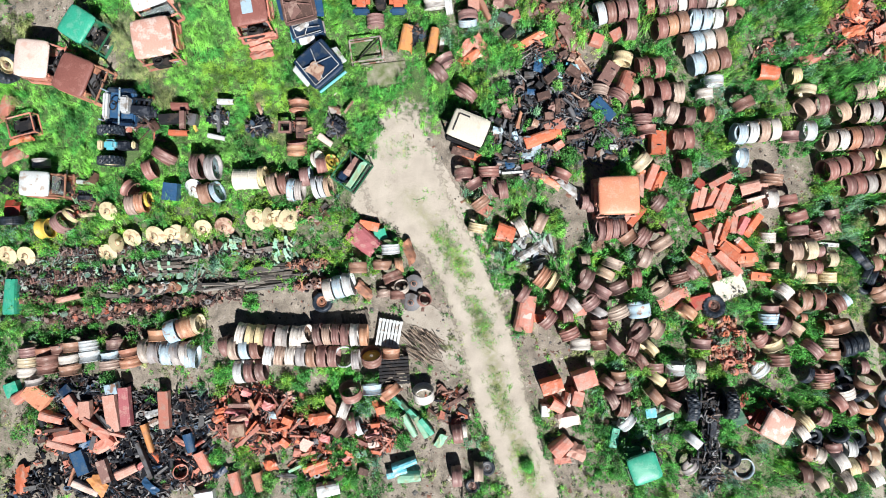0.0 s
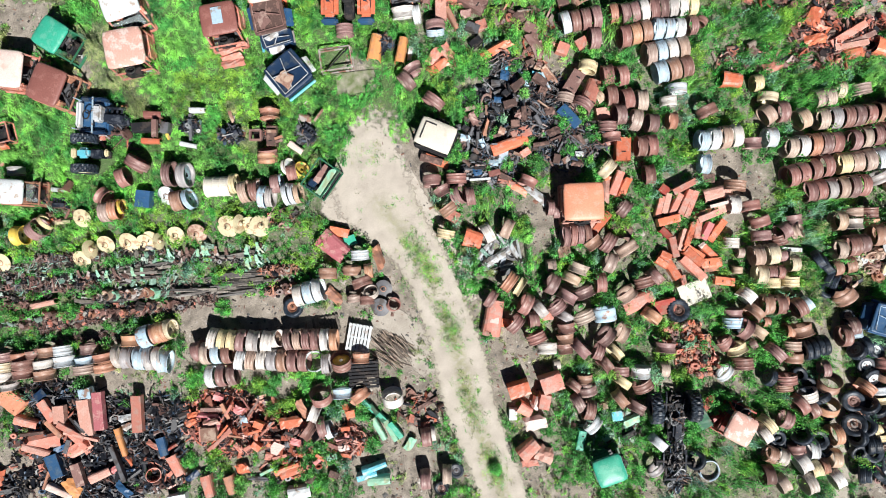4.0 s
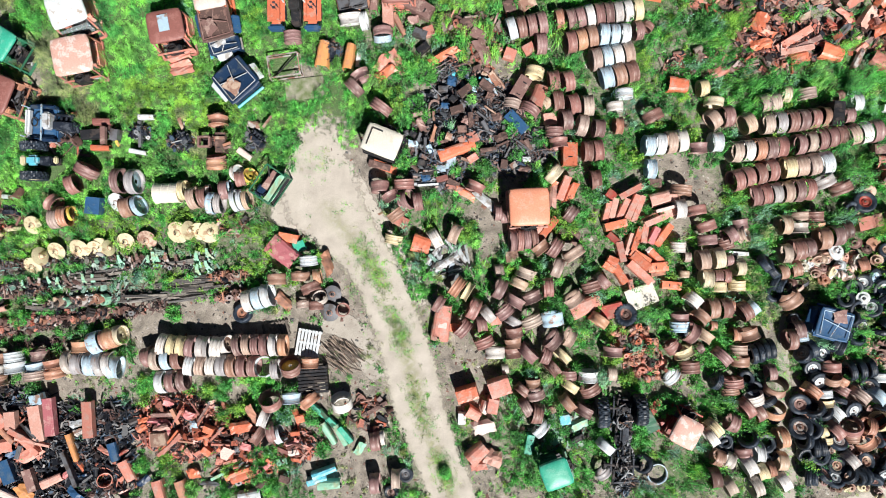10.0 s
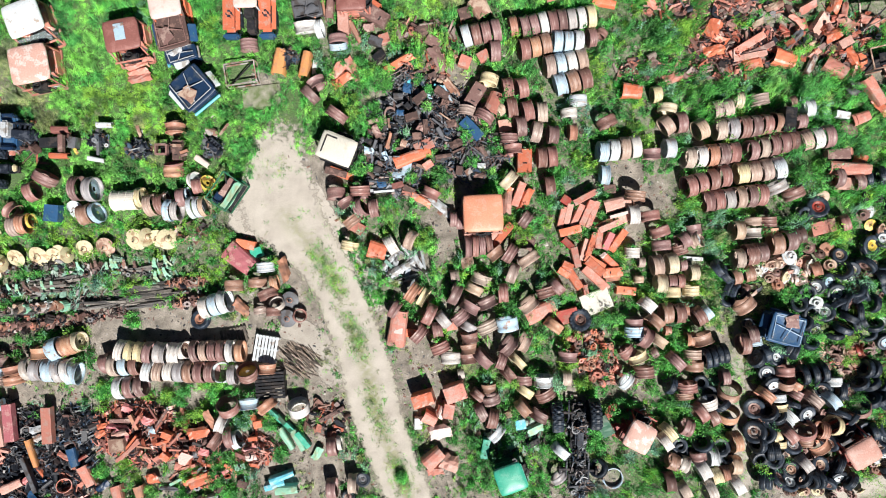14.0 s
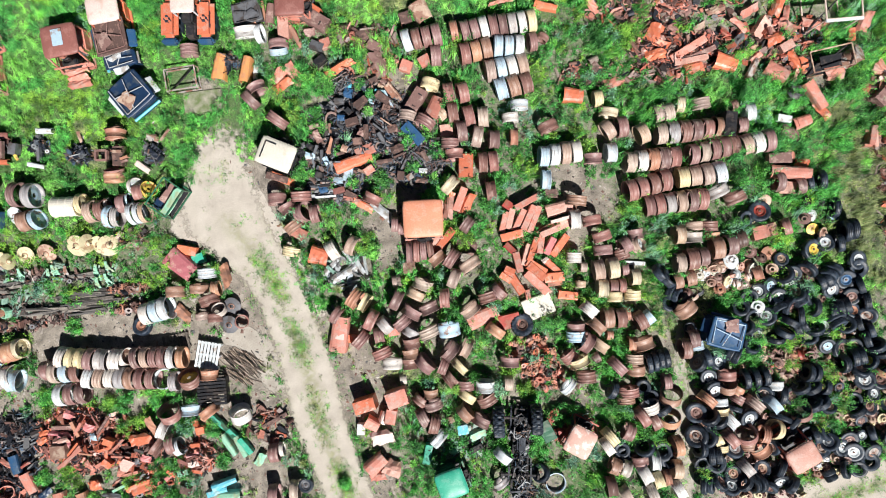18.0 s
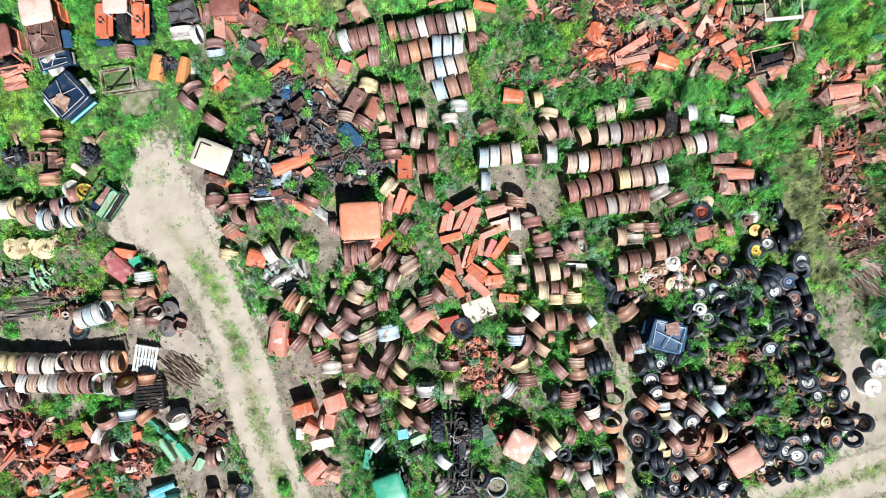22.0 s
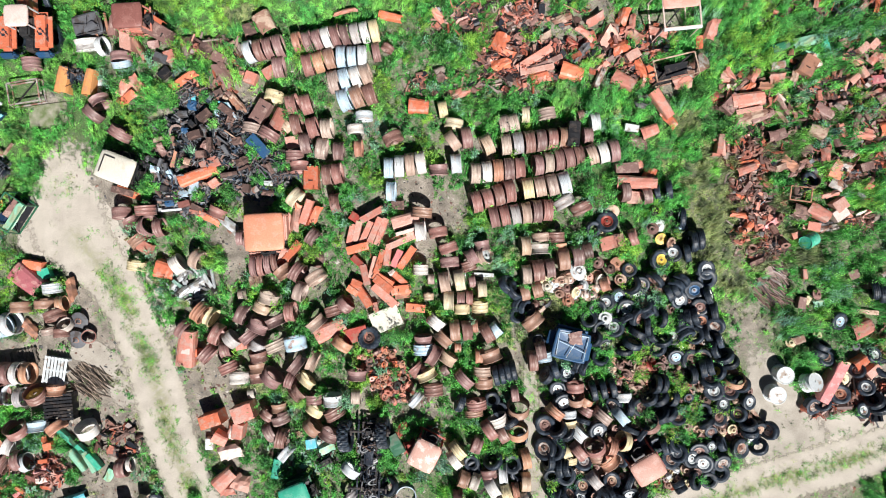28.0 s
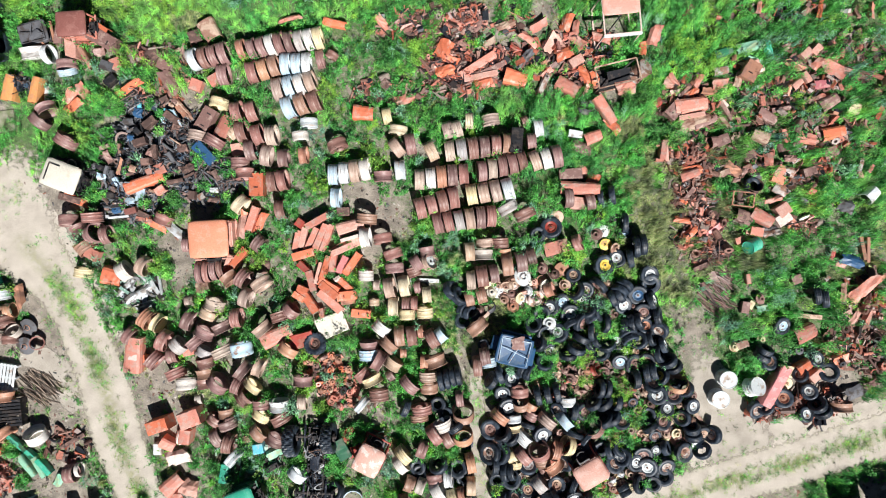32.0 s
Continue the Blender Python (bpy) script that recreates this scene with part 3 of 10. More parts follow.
def heap(name, spots, mat, label, seed, tall=0.45, long_=(0.2, 0.9), thick=(0.03, 0.11), plates=0.4, lumps=0.08, sunk=False, along=None, fine=1.0, straight=False, arcs=.22):
    """Small scrap in heaps. spots: (x, y, rx, ry, turn, pieces). The largest pieces are parts, the rest one mesh."""
    rg = np.random.default_rng(seed)
    rows = []
    for cx, cy, rx, ry, turn, n in spots:
        ct, st = math.cos(radians(turn)), math.sin(radians(turn))
        for _ in range(n):
            rad, th = math.sqrt(rg.random()), rg.random() * 2 * math.pi
            lim = 1 + 0.35 * noise.noise((cx + math.cos(th) * 1.5, cy + math.sin(th) * 1.5, seed))
            ex, ey = rad * math.cos(th) * lim * rx, rad * math.sin(th) * lim * ry
            x, y = cx + ct * ex - st * ey, cy + st * ex + ct * ey
            bed = tall * (1 - rad ** 2) * (0.55 + 0.9 * max(0, noise.noise((x * 1.3, y * 1.3, seed))))
            u, L, w = rg.random(), rg.uniform(*long_), rg.uniform(*thick)
            if u < plates:
                kind, dim = "plate", (L * .6, rg.uniform(.1, .32) * fine, rg.uniform(.012, .05))
            elif u < plates + lumps:
                q = rg.uniform(.12, .32) * fine
                kind, dim = "lump", (q * rg.uniform(.7, 1.6), q, q * rg.uniform(.5, 1))
            else:
                kind, dim = "bar", (L, w, w * rg.uniform(.5, 1))
            if kind == "bar" and along is None and rg.random() < arcs:
                kind, dim = "arc", (L * rg.uniform(.4, .8), L * rg.uniform(.3, .6), w)
            if straight and kind == "bar":
                kind = "beam"
            yaw = rg.uniform(0, 6.283) if along is None else radians(along) + rg.normal(0, .06 if straight else .16)
            tilt = Euler((rg.uniform(-.7, .7), rg.normal(0, .22 if along is None else .05), yaw))
            reach = abs(math.sin(tilt.y)) * dim[0] / 2 + abs(math.sin(tilt.x)) * dim[1] / 2 + dim[2] / 2
            rows.append((dim[0] * dim[1], kind, int(rg.integers(len(UNITS[kind]))), Matrix.LocRotScale((x, y, max(reach - .01, bed * rg.random())), tilt, dim)))
    rows.sort(key=lambda r: -r[0])
    for r in rows[::6 if sunk else 3]:
        FOOT.append((r[3].translation.x, r[3].translation.y, 0.16))
    top = min(len(rows) // 2, 130)
    ob = tagged(new(name), label, "scrap heap", "scrap heaps")
    ob.location = (spots[0][0], spots[0][1], 0)
    back = Matrix.Translation((-spots[0][0], -spots[0][1], 0))
    for _, kind, k, m in rows[:top]:
        part("scrap_" + kind, cached(("unit", kind, k, mat), lambda: mesh_of("scrap", *UNITS[kind][k], PIECE[mat])), ob, back @ m)
    V, F, base = [], [], 0
    for _, kind, k, m in rows[top:]:
        v, f = UNITS[kind][k]
        h = np.array(v) @ np.array(m.to_3x3()).T + np.array((back @ m).translation)
        V.append(h)
        F += [[i + base for i in q] for q in f]
        base += len(v)
    if V:
        me = bpy.data.meshes.new("small_scrap")
        me.from_pydata(np.concatenate(V).tolist(), [], F)
        me.materials.append(HEAP[mat])
        tagged(part("small_scrap", me, ob), "", "", "", "stuff")
    return ob


def hubs(x, y, rx, ry, n, colours, seed, d=(0.28, 0.5)):
    """Hubs and small wheel centres dumped over an oval patch."""
    rnd = random.Random(seed)
    for k in range(n):
        r, t = math.sqrt(rnd.random()), rnd.uniform(0, 6.283)
        hub(x + rx * r * math.cos(t), y + ry * r * math.sin(t), colours[k % len(colours)], rnd.uniform(*d), rnd.choice((25, 50, 70, 80, 85)), rnd.uniform(0, 360), rnd.uniform(.14, .3))


# ---- the ground ----
MAP_X0, MAP_Y0, MAP_SX, MAP_SY = -20.55, 12.4, 1.2039, -1.2039
# plan of growth, north at the top: . bare soil, , tufts, l lawn, g grass, w weeds, W rank weeds, y yellow weeds, s sage, d dry grass, o olive turf
GROWTH = [
    "gwwgggglllgggggggwoooooggwwwwwWWWWwWgWWWggggWWg",
    ",g,wdggglggggggggwooooollggggWgw,w,wgwWWygggWWg",
    ",d,.,ggglllggggggwwwylwwwwwwwWg,w,ww,wWWygWWWwg",
    ",,d,wddggloggggggwwwwwwgwwwwwww,,wg,wwWyWgWwWWg",
    "w,dWW,ddloooggg.ggwww,,wwwgywWwgwgwg,WgygwWWwWW",
    "wggglggdloooogglggw,,,,wwwswywwWWwWggdWwgWWwWWw",
    "ggglglglgloogglgl.w,w,w,wwwgy,.WWwWWggdwdgWWwWW",
    "gwggllglglgggggw..ww,wwww,w,.ww.WwWwWdddWwgWWgw",
    "ggwlglglglgggww...wwww,www,w.,WWgwwWWddddwWWwWg",
    "ggwgwgyyywyyywwy..www.,wwwww,gwwwwwwwdddddwwwwd",
    "wywywyyyyywywyww..w,w.ww,wwww,wwwwwwwdddddwgddw",
    "gwywwwywwwywwwww..ww,wwwww,wwwwwdwwwwdddWwWwWww",
    "wwwWWwwww....w,,...,ww,wwwwwww,wdwwwwdd,wWwWwww",
    "WWWwwwwww......,.,.w,ww,wwwwwww,dwwwwww,WWww,ww",
    "ww,w,w,,w,w..g.,,,,..,ddww,ww,www,wwwwwwWg...ww",
    "ww,w,w.,,w,y.,w,,,,..,wwww,w,www,w,wwwwwwww..,w",
    "ww,w.,,w.y.,wy.,w,www,wwwww,,wwww,,,wwwwwwww,..",
    "g.w,,w.,,,wy.,w,.,wwg,wwwwwwwwwwww,wwwww...,gg.",
    "gw,..,,w.,w,www.,.,ww,wwwww,Wwwww,,,www,...gg..",
    "gw,.,w.,,ww,www,.,www,,,w,www,www.,,,,....gg..g",
]


def growth(x, y):
    c, r = int(round((x - MAP_X0) / MAP_SX)), int(round((y - MAP_Y0) / MAP_SY))
    return GROWTH[min(max(r, 0), len(GROWTH) - 1)][min(max(c, 0), len(GROWTH[0]) - 1)]


COVER = {".": 0.0, ",": 0.1, "l": 1.0, "o": 0.9, "g": 0.9, "w": 0.55, "W": 0.92, "y": 0.6, "s": 0.4, "d": 0.5}

def cover_at(x, y):
    """Share of low growth on the soil, blended between the cells of the plan."""
    x, y = x + 0.5 * noise.noise((x * .7, y * .7, 3.1)), y + 0.5 * noise.noise((x * .7, y * .7, 9.7))
    c, r = (x - MAP_X0) / MAP_SX, (y - MAP_Y0) / MAP_SY
    far = min(1.0, max(0.0, -c - 1, c - len(GROWTH[0]), -r - 1, r - len(GROWTH)) / 2)
    c, r = min(max(c, 0), len(GROWTH[0]) - 1.001), min(max(r, 0), len(GROWTH) - 1.001)
    i, j = int(c), int(r)
    u, v = c - i, r - j
    near = (COVER[GROWTH[j][i]] * (1 - u) + COVER[GROWTH[j][i + 1]] * u) * (1 - v) + (COVER[GROWTH[j + 1][i]] * (1 - u) + COVER[GROWTH[j + 1][i + 1]] * u) * v
    return near * (1 - far) + 0.75 * far


def soil_colour(n, l, pos):
    """Grey-brown earth with grit and litter; mosses and seedlings where covered, darkened as painted weed shade."""
    mid, fine, grit, speck = noise_node(n, l, pos, 2.2, 6), noise_node(n, l, pos, 22, 6), noise_node(n, l, pos, 60, 3), noise_node(n, l, pos, 7, 8)
    soil = ramp_node(n, l, mid, [(0.25, (0.13, 0.115, 0.097)), (0.5, (0.275, 0.243, 0.205)), (0.75, (0.43, 0.385, 0.33))])
    soil = mix_node(n, l, 1.0, soil, ramp_node(n, l, fine, [(0.3, (0.6,) * 3), (0.7, (1.25,) * 3)]), "MULTIPLY")
    soil = mix_node(n, l, 1.0, soil, ramp_node(n, l, grit, [(0.3, (0.7,) * 3), (0.68, (1.25,) * 3)]), "MULTIPLY")
    # low green growth, its base darkened to stand in for shade under weeds
    shaded_moss = ramp_node(n, l, fine, [(0.34, (0.025, 0.05, 0.018)), (0.5, (0.065, 0.14, 0.04)), (0.66, (0.15, 0.26, 0.075))])
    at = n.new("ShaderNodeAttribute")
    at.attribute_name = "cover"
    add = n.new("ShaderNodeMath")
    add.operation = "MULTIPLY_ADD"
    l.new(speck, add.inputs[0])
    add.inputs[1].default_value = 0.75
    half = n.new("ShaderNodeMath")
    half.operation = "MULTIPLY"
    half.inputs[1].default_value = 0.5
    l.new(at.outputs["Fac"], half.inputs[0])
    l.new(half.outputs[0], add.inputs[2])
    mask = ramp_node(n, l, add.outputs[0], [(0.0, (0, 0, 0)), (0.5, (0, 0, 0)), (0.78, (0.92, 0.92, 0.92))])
    return mix_node(n, l, mask, soil, shaded_moss), fine


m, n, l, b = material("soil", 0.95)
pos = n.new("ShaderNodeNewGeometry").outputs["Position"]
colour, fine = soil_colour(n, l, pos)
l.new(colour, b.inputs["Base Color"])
bump_node(n, l, b, fine, 0.6, 0.03)
SOIL = m


def trodden(name, tones, strip):
    """Bare driven or trodden ground that frays out into the soil beside it; "inner" is 1 in the middle and 0 outside."""
    m, n, l, b = material(name, 0.95)
    pos = n.new("ShaderNodeNewGeometry").outputs["Position"]
    mid, fine, fray = noise_node(n, l, pos, 1.5, 7), noise_node(n, l, pos, 30, 6), noise_node(n, l, pos, 5, 8)
    sand = ramp_node(n, l, mid, [(0.25, tones[0]), (0.5, tones[1]), (0.75, tones[2])])
    loose, inner = n.new("ShaderNodeAttribute"), n.new("ShaderNodeAttribute")
    loose.attribute_name, inner.attribute_name = "loose", "inner"
    low = ramp_node(n, l, fray, [(0.35, strip[0]), (0.65, strip[1])])
    part_ = n.new("ShaderNodeMath")
    part_.operation = "MULTIPLY"
    l.new(loose.outputs["Fac"], part_.inputs[0])
    l.new(ramp_node(n, l, fray, [(0.36, (0.25,) * 3), (0.58, (1.2,) * 3)]), part_.inputs[1])
    sand = mix_node(n, l, part_.outputs[0], sand, low)
    sand = mix_node(n, l, 1.0, sand, ramp_node(n, l, fine, [(0.3, (0.8,) * 3), (0.7, (1.12,) * 3)]), "MULTIPLY")
    add = n.new("ShaderNodeMath")
    add.operation = "MULTIPLY_ADD"
    l.new(fray, add.inputs[0])
    add.inputs[1].default_value = 0.75
    gain = n.new("ShaderNodeMath")
    gain.operation = "MULTIPLY"
    gain.inputs[1].default_value = 0.7
    l.new(inner.outputs["Fac"], gain.inputs[0])
    l.new(gain.outputs[0], add.inputs[2])
    mask = ramp_node(n, l, add.outputs[0], [(0.0, (0, 0, 0)), (0.57, (0, 0, 0)), (0.78, (1, 1, 1))])
    l.new(sand, b.inputs["Base Color"])
    l.new(mask, b.inputs["Alpha"])
    bump_node(n, l, b, fine, 0.5, 0.025)
    return m


SAND = trodden("track_sand", ((0.385, 0.345, 0.30), (0.49, 0.447, 0.39), (0.57, 0.525, 0.463)), ((0.13, 0.17, 0.055), (0.30, 0.31, 0.16)))
EARTH = trodden("trodden_earth", ((0.31, 0.28, 0.24), (0.41, 0.375, 0.325), (0.50, 0.46, 0.405)), ((0.13, 0.17, 0.055), (0.30, 0.31, 0.16)))

NX, NY, STEP, GX, GY0 = 304, 136, 0.25, -29.0, -17.0
vs = [(GX + i * STEP, GY0 + j * STEP, 0) for j in range(NY) for i in range(NX)]
fs = [(j * NX + i, j * NX + i + 1, (j + 1) * NX + i + 1, (j + 1) * NX + i) for j in range(NY - 1) for i in range(NX - 1)]
k = len(vs)
FAR = 2500
vs += [(-FAR, -FAR, 0), (FAR, -FAR, 0), (FAR, FAR, 0), (-FAR, FAR, 0)]
south, north = list(range(NX)), list(range((NY - 1) * NX, NY * NX))
west, east = [j * NX for j in range(NY)], [j * NX + NX - 1 for j in range(NY)]
fs += [[k, k + 1] + south[::-1], [k + 1, k + 2] + east[::-1], [k + 2, k + 3] + north, [k + 3, k] + west]
ground = new("ground", mesh_of("ground", vs, fs, SOIL))
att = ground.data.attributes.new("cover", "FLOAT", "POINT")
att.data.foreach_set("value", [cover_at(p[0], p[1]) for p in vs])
tagged(ground, "grey-brown soil overgrown with patchy green weeds", "ground", "", "structure")


def smooth_line(pts, step=0.16):
    """Points x, y, width along a soft curve through the given ones."""
    out = []
    for i in range(len(pts) - 1):
        p0, p1, p2, p3 = pts[max(0, i - 1)], pts[i], pts[i + 1], pts[min(len(pts) - 1, i + 2)]
        n2 = max(2, int(math.hypot(p2[0] - p1[0], p2[1] - p1[1]) / step))
        for s in range(n2):
            t = s / n2
            out.append([0.5 * (2 * p1[j] + (p2[j] - p0[j]) * t + (2 * p0[j] - 5 * p1[j] + 4 * p2[j] - p3[j]) * t * t + (3 * p1[j] - p0[j] - 3 * p2[j] + p3[j]) * t ** 3) for j in range(3)])
    return out + [list(pts[-1])]


TRACKS = []


def track(name, label, pts, z=0.008, mat=SAND, ruts=False, fade=0):
    """A driven strip along a curve, x, y, width; it runs out softly at both sides and over the first stretch."""
    line = smooth_line(pts)
    TRACKS.append(line)
    us = [k / 9 * 1.5 for k in range(-9, 10)]
    v, f, cols, inner, loose = [], [], len(us), [], []
    for i, (x, y, w) in enumerate(line):
        q, p = line[min(i + 1, len(line) - 1)], line[max(i - 1, 0)]
        d = Vector((q[0] - p[0], q[1] - p[1])).normalized()
        start = min(1.0, (i + 1) / fade) if fade else min(1.0, (i + 1) / 4, (len(line) - i) / 4)
        for u in us:
            s = u * w / 2
            rut = -0.003 * math.exp(-((abs(u) - 0.55) / 0.2) ** 2) * ruts
            v.append((x - d.y * s, y + d.x * s, z + rut - (z - 0.002) * (abs(u) > 1.49)))
            inner.append(min(1.0, max(-0.4, (1.1 - abs(u)) * 1.7 + 0.1)) - 1.0 * (1 - start))
            loose.append(ruts * (start if not fade else min(1, max(0, (i - 1.5 * fade) / 12))) * (0.95 * max(.2, .75 + 1.2 * noise.noise((x * .6, y * .6, 2.0))) * math.exp(-(u / 0.24) ** 2) + 0.5 * max(0, abs(u) - 0.75) / 0.3))
    for i in range(len(line) - 1):
        for j in range(cols - 1):
            f.append((i * cols + j, (i + 1) * cols + j, (i + 1) * cols + j + 1, i * cols + j + 1)[::-1])
    ob = new(name, mesh_of(name, v, f, mat))
    for key, vals in (("inner", inner), ("loose", loose)):
        ob.data.attributes.new(key, "FLOAT", "POINT").data.foreach_set("value", vals)
    return tagged(ob, label, "dirt road", "", "structure")


track("dirt_road", "sandy two-rut dirt track with grass between the ruts", [
    (-1.3, 6.8, 2.4), (-1.5, 6.2, 2.7), (-1.7, 5.6, 2.8), (-1.9, 5.0, 2.9), (-2.15, 4.45, 3.0), (-2.15, 3.61, 3.3), (-1.98, 2.53, 3.7), (-1.39, 1.57, 3.1), (-0.69, 0.73, 2.5), (-0.19, 0.01, 2.3),
    (0.41, -0.95, 2.2), (0.76, -1.91, 2.2), (1.19, -3.11, 2.25), (1.64, -4.55, 2.4), (1.94, -5.98, 2.4), (2.3, -7.18, 2.3), (2.78, -8.38, 2.2), (3.5, -10.34, 2.2), (5.0, -14.6, 2.3)], ruts=True, fade=15)
track("dirt_road", "wide sandy dirt track along the yard's edge", [
    (10.31, -14.61, 2.2), (18.55, -11.7, 2.2), (22.86, -10.25, 2.1), (25.72, -9.32, 2.05), (28.09, -8.62, 2.05), (30.45, -7.99, 2.05), (32.8, -7.27, 2.0), (34.4, -6.82, 2.0), (42.12, -4.84, 2.0)], ruts=True)
track("foot_path", "narrow trodden earth path between rim and tyre heaps", [
    (17.37, -2.44, 0.35), (17.33, -4.35, 0.6), (17.38, -6.27, 0.8), (17.44, -7.95, 0.85), (17.53, -10.12, 0.9), (17.63, -12.05, 0.9)], 0.006, EARTH)
track("bare_yard", "bare sandy clearing beside the dirt track", [
    (26.45, -2.3, 0.6), (26.65, -3.0, 1.2), (26.98, -3.85, 1.8), (27.44, -5.15, 2.2), (27.94, -6.35, 2.7), (28.35, -7.43, 3.2), (28.81, -8.03, 2.6)], 0.005, EARTH, fade=16)
track("sandy_verge", "sandy fan where the track widens", [
    (-4.25, 2.02, 0.9), (-3.44, 1.89, 1.5), (-2.42, 1.86, 2.1), (-1.45, 1.75, 2.0), (-0.73, 1.3, 1.8)], 0.004)
track("sandy_verge", "sandy shoulder between the yard and the track", [
    (26.2, -7.9, 0.7), (27.5, -7.35, 1.5), (29.2, -6.9, 1.5), (30.9, -6.5, 1.3), (32.55, -6.15, 1.1), (34.6, -5.6, 1.0)], 0.0045)
track("sandy_verge", "bare sandy verge beside the track", [
    (-0.53, 3.47, 0.5), (-0.23, 2.38, 0.9), (0.24, 1.29, 1.3), (0.95, 0.07, 1.3), (1.67, -1.02, 1.1), (2.18, -2.12, 0.8)], 0.0035)
track("sandy_verge", "bare sandy verge with sticks beside the track", [
    (-2.24, -2.55, 0.9), (-1.03, -3.05, 1.3), (-0.07, -4.03, 1.5), (0.4, -5.25, 1.0)], 0.0032, mat=EARTH)



# ---- cabs and machines ----
def slab(sx, sy, h, crown=0.05, round_=0.12):
    """A crowned roof panel with rounded corners, underside at z = 0."""
    v, f, rings = [], [], [(1.0, 0.0), (1.02, h * 0.45), (0.985, h * 0.8), (0.93, h), (0.8, h + crown * 0.4), (0.6, h + crown * 0.7), (0.4, h + crown * 0.88), (0.2, h + crown)]
    n = 28
    for s, z in rings:
        for k in range(n):
            a = 2 * math.pi * (k + 0.5) / n
            c, d = math.cos(a), math.sin(a)
            e = 1 / (abs(c) ** (1 / round_) + abs(d) ** (1 / round_)) ** round_
            v.append((c * e * sx / 2 * s, d * e * sy / 2 * s, z))
    for r in range(len(rings) - 1):
        f += [(r * n + k, r * n + (k + 1) % n, (r + 1) * n + (k + 1) % n, (r + 1) * n + k) for k in range(n)]
    f += [tuple(range(n - 1, -1, -1)), tuple(range((len(rings) - 1) * n, len(rings) * n))]
    return v, f


def cab(x, y, a, sx, sy, h, roof="l", frame_c="l", front=0.45, words="", fc="k", sticker="", glass=False, corner=0.10):
    """A tractor cab taken off its tractor: roof sx by sy, posts, sill frame, open front part with seat and dash along +x."""
    ob = stand(new("tractor_cab"), pose(x, y, 0, 0, 0, a), r=max(sx, sy) * 0.62)
    tagged(ob, words or f"scrapped tractor cab with {COAT[roof][0]} roof", "tractor cab", "scrapped cabs")
    F, R = COAT[frame_c][1], COAT[roof][1]
    part("roof", mesh_of("roof", *slab(sx, sy, 0.12, 0.07, corner), R, True), ob, pose(0, 0, h - 0.12), f"{COAT[roof][0]} roof panel")
    part("roof_lip", mesh_of("roof_lip", *bar((sx * .49, -sy * .40, h - .06), (sx * .49, sy * .40, h - .06), .05, .05), R), ob)
    xf = sx / 2 + front
    for px, py, qx in ((-sx / 2 + .08, sy / 2 - .08, -sx / 2 + .08), (-sx / 2 + .08, -sy / 2 + .08, -sx / 2 + .08), (sx / 2 - .08, sy / 2 - .08, xf - .05), (sx / 2 - .08, -sy / 2 + .08, xf - .05)):
        part("post", mesh_of("post", *bar((px, py, h - 0.1), (qx, py * 1.04, 0.05), 0.07), F), ob)
    part("sill_frame", mesh_of("sill_frame", *join(*[bar(p, q, 0.09, 0.1) for p, q in (((-sx / 2, sy / 2, .06), (xf, sy / 2, .06)), ((-sx / 2, -sy / 2, .06), (xf, -sy / 2, .06)), ((xf, -sy / 2, .06), (xf, sy / 2, .06)), ((-sx / 2, -sy / 2, .06), (-sx / 2, sy / 2, .06)))]), F), ob, None, f"{COAT[frame_c][0]} sill frame")
    part("rear_panel", mesh_of("rear_panel", *box_geo(0.04, sy - .1, h * 0.45, -sx / 2 + .02, 0, h * 0.26, 0.01), F), ob)
    part("door", mesh_of("door", *join(bar((-sx * .3, -sy / 2 - .02, .3), (sx * .45, -sy / 2 - .02, .3), .05), bar((-sx * .3, -sy / 2 - .02, h - .2), (sx * .4, -sy / 2 - .02, h - .2), .05), bar((-sx * .3, -sy / 2 - .02, .3), (-sx * .3, -sy / 2 - .02, h - .2), .05)), F), ob, None, "bare door frame")
    for s in (-1, 1):
        part("fender", mesh_of("fender", *box_geo(sx * 0.7, 0.3, h * 0.42, -sx * 0.1, s * (sy / 2 - 0.2), h * 0.22, 0.06), F), ob)
    part("seat", mesh_of("seat", *join(box_geo(0.5, 0.5, 0.14, 0, 0, 0.5, 0.05), box_geo(0.14, 0.5, 0.5, -0.28, 0, 0.8, 0.05)), SEAT_BLACK), ob, None, "black vinyl seat")
    part("dashboard", mesh_of("dashboard", *join(box_geo(0.3, sy * 0.45, 0.5, sx / 2 + front * 0.45, 0, 0.42, 0.05), box_geo(0.2, 0.25, 0.2, sx / 2 + front * 0.2, sy * 0.2, 0.3, 0.03)), COAT[fc][1]), ob)
    part("floor_plate", mesh_of("floor_plate", *box_geo(sx + front - .1, sy - .1, 0.03, front / 2, 0, 0.03), COAT["i"][1]), ob)
    part("steering_wheel", mesh_of("steering_wheel", *moved(revolve([(-.02, .2), (.02, .2), (.02, .16), (-.02, .16)], 16), pose(sx / 2 + front * .35, -.05, .78, 0, 65, 0)), SEAT_BLACK), ob)
    rnd = random.Random(int(abs(x * 71 + y * 37)))
    for k in range(7):
        u = Vector((sx / 2 + front * rnd.uniform(.05, .95), rnd.uniform(-.42, .42) * sy, rnd.uniform(.1, .5)))
        part("lever", mesh_of("lever", *tube(u, u + Vector((rnd.uniform(-.25, .25), rnd.uniform(-.3, .3), rnd.uniform(.02, .3))), rnd.uniform(.012, .03), 6), COAT["kigtwz"[k % 6]][1]), ob)
    part("front_rail", mesh_of("front_rail", *bar((xf - .04, -sy * .5, .5 * h), (xf - .04, sy * .5, .5 * h), .07, .06), F), ob)
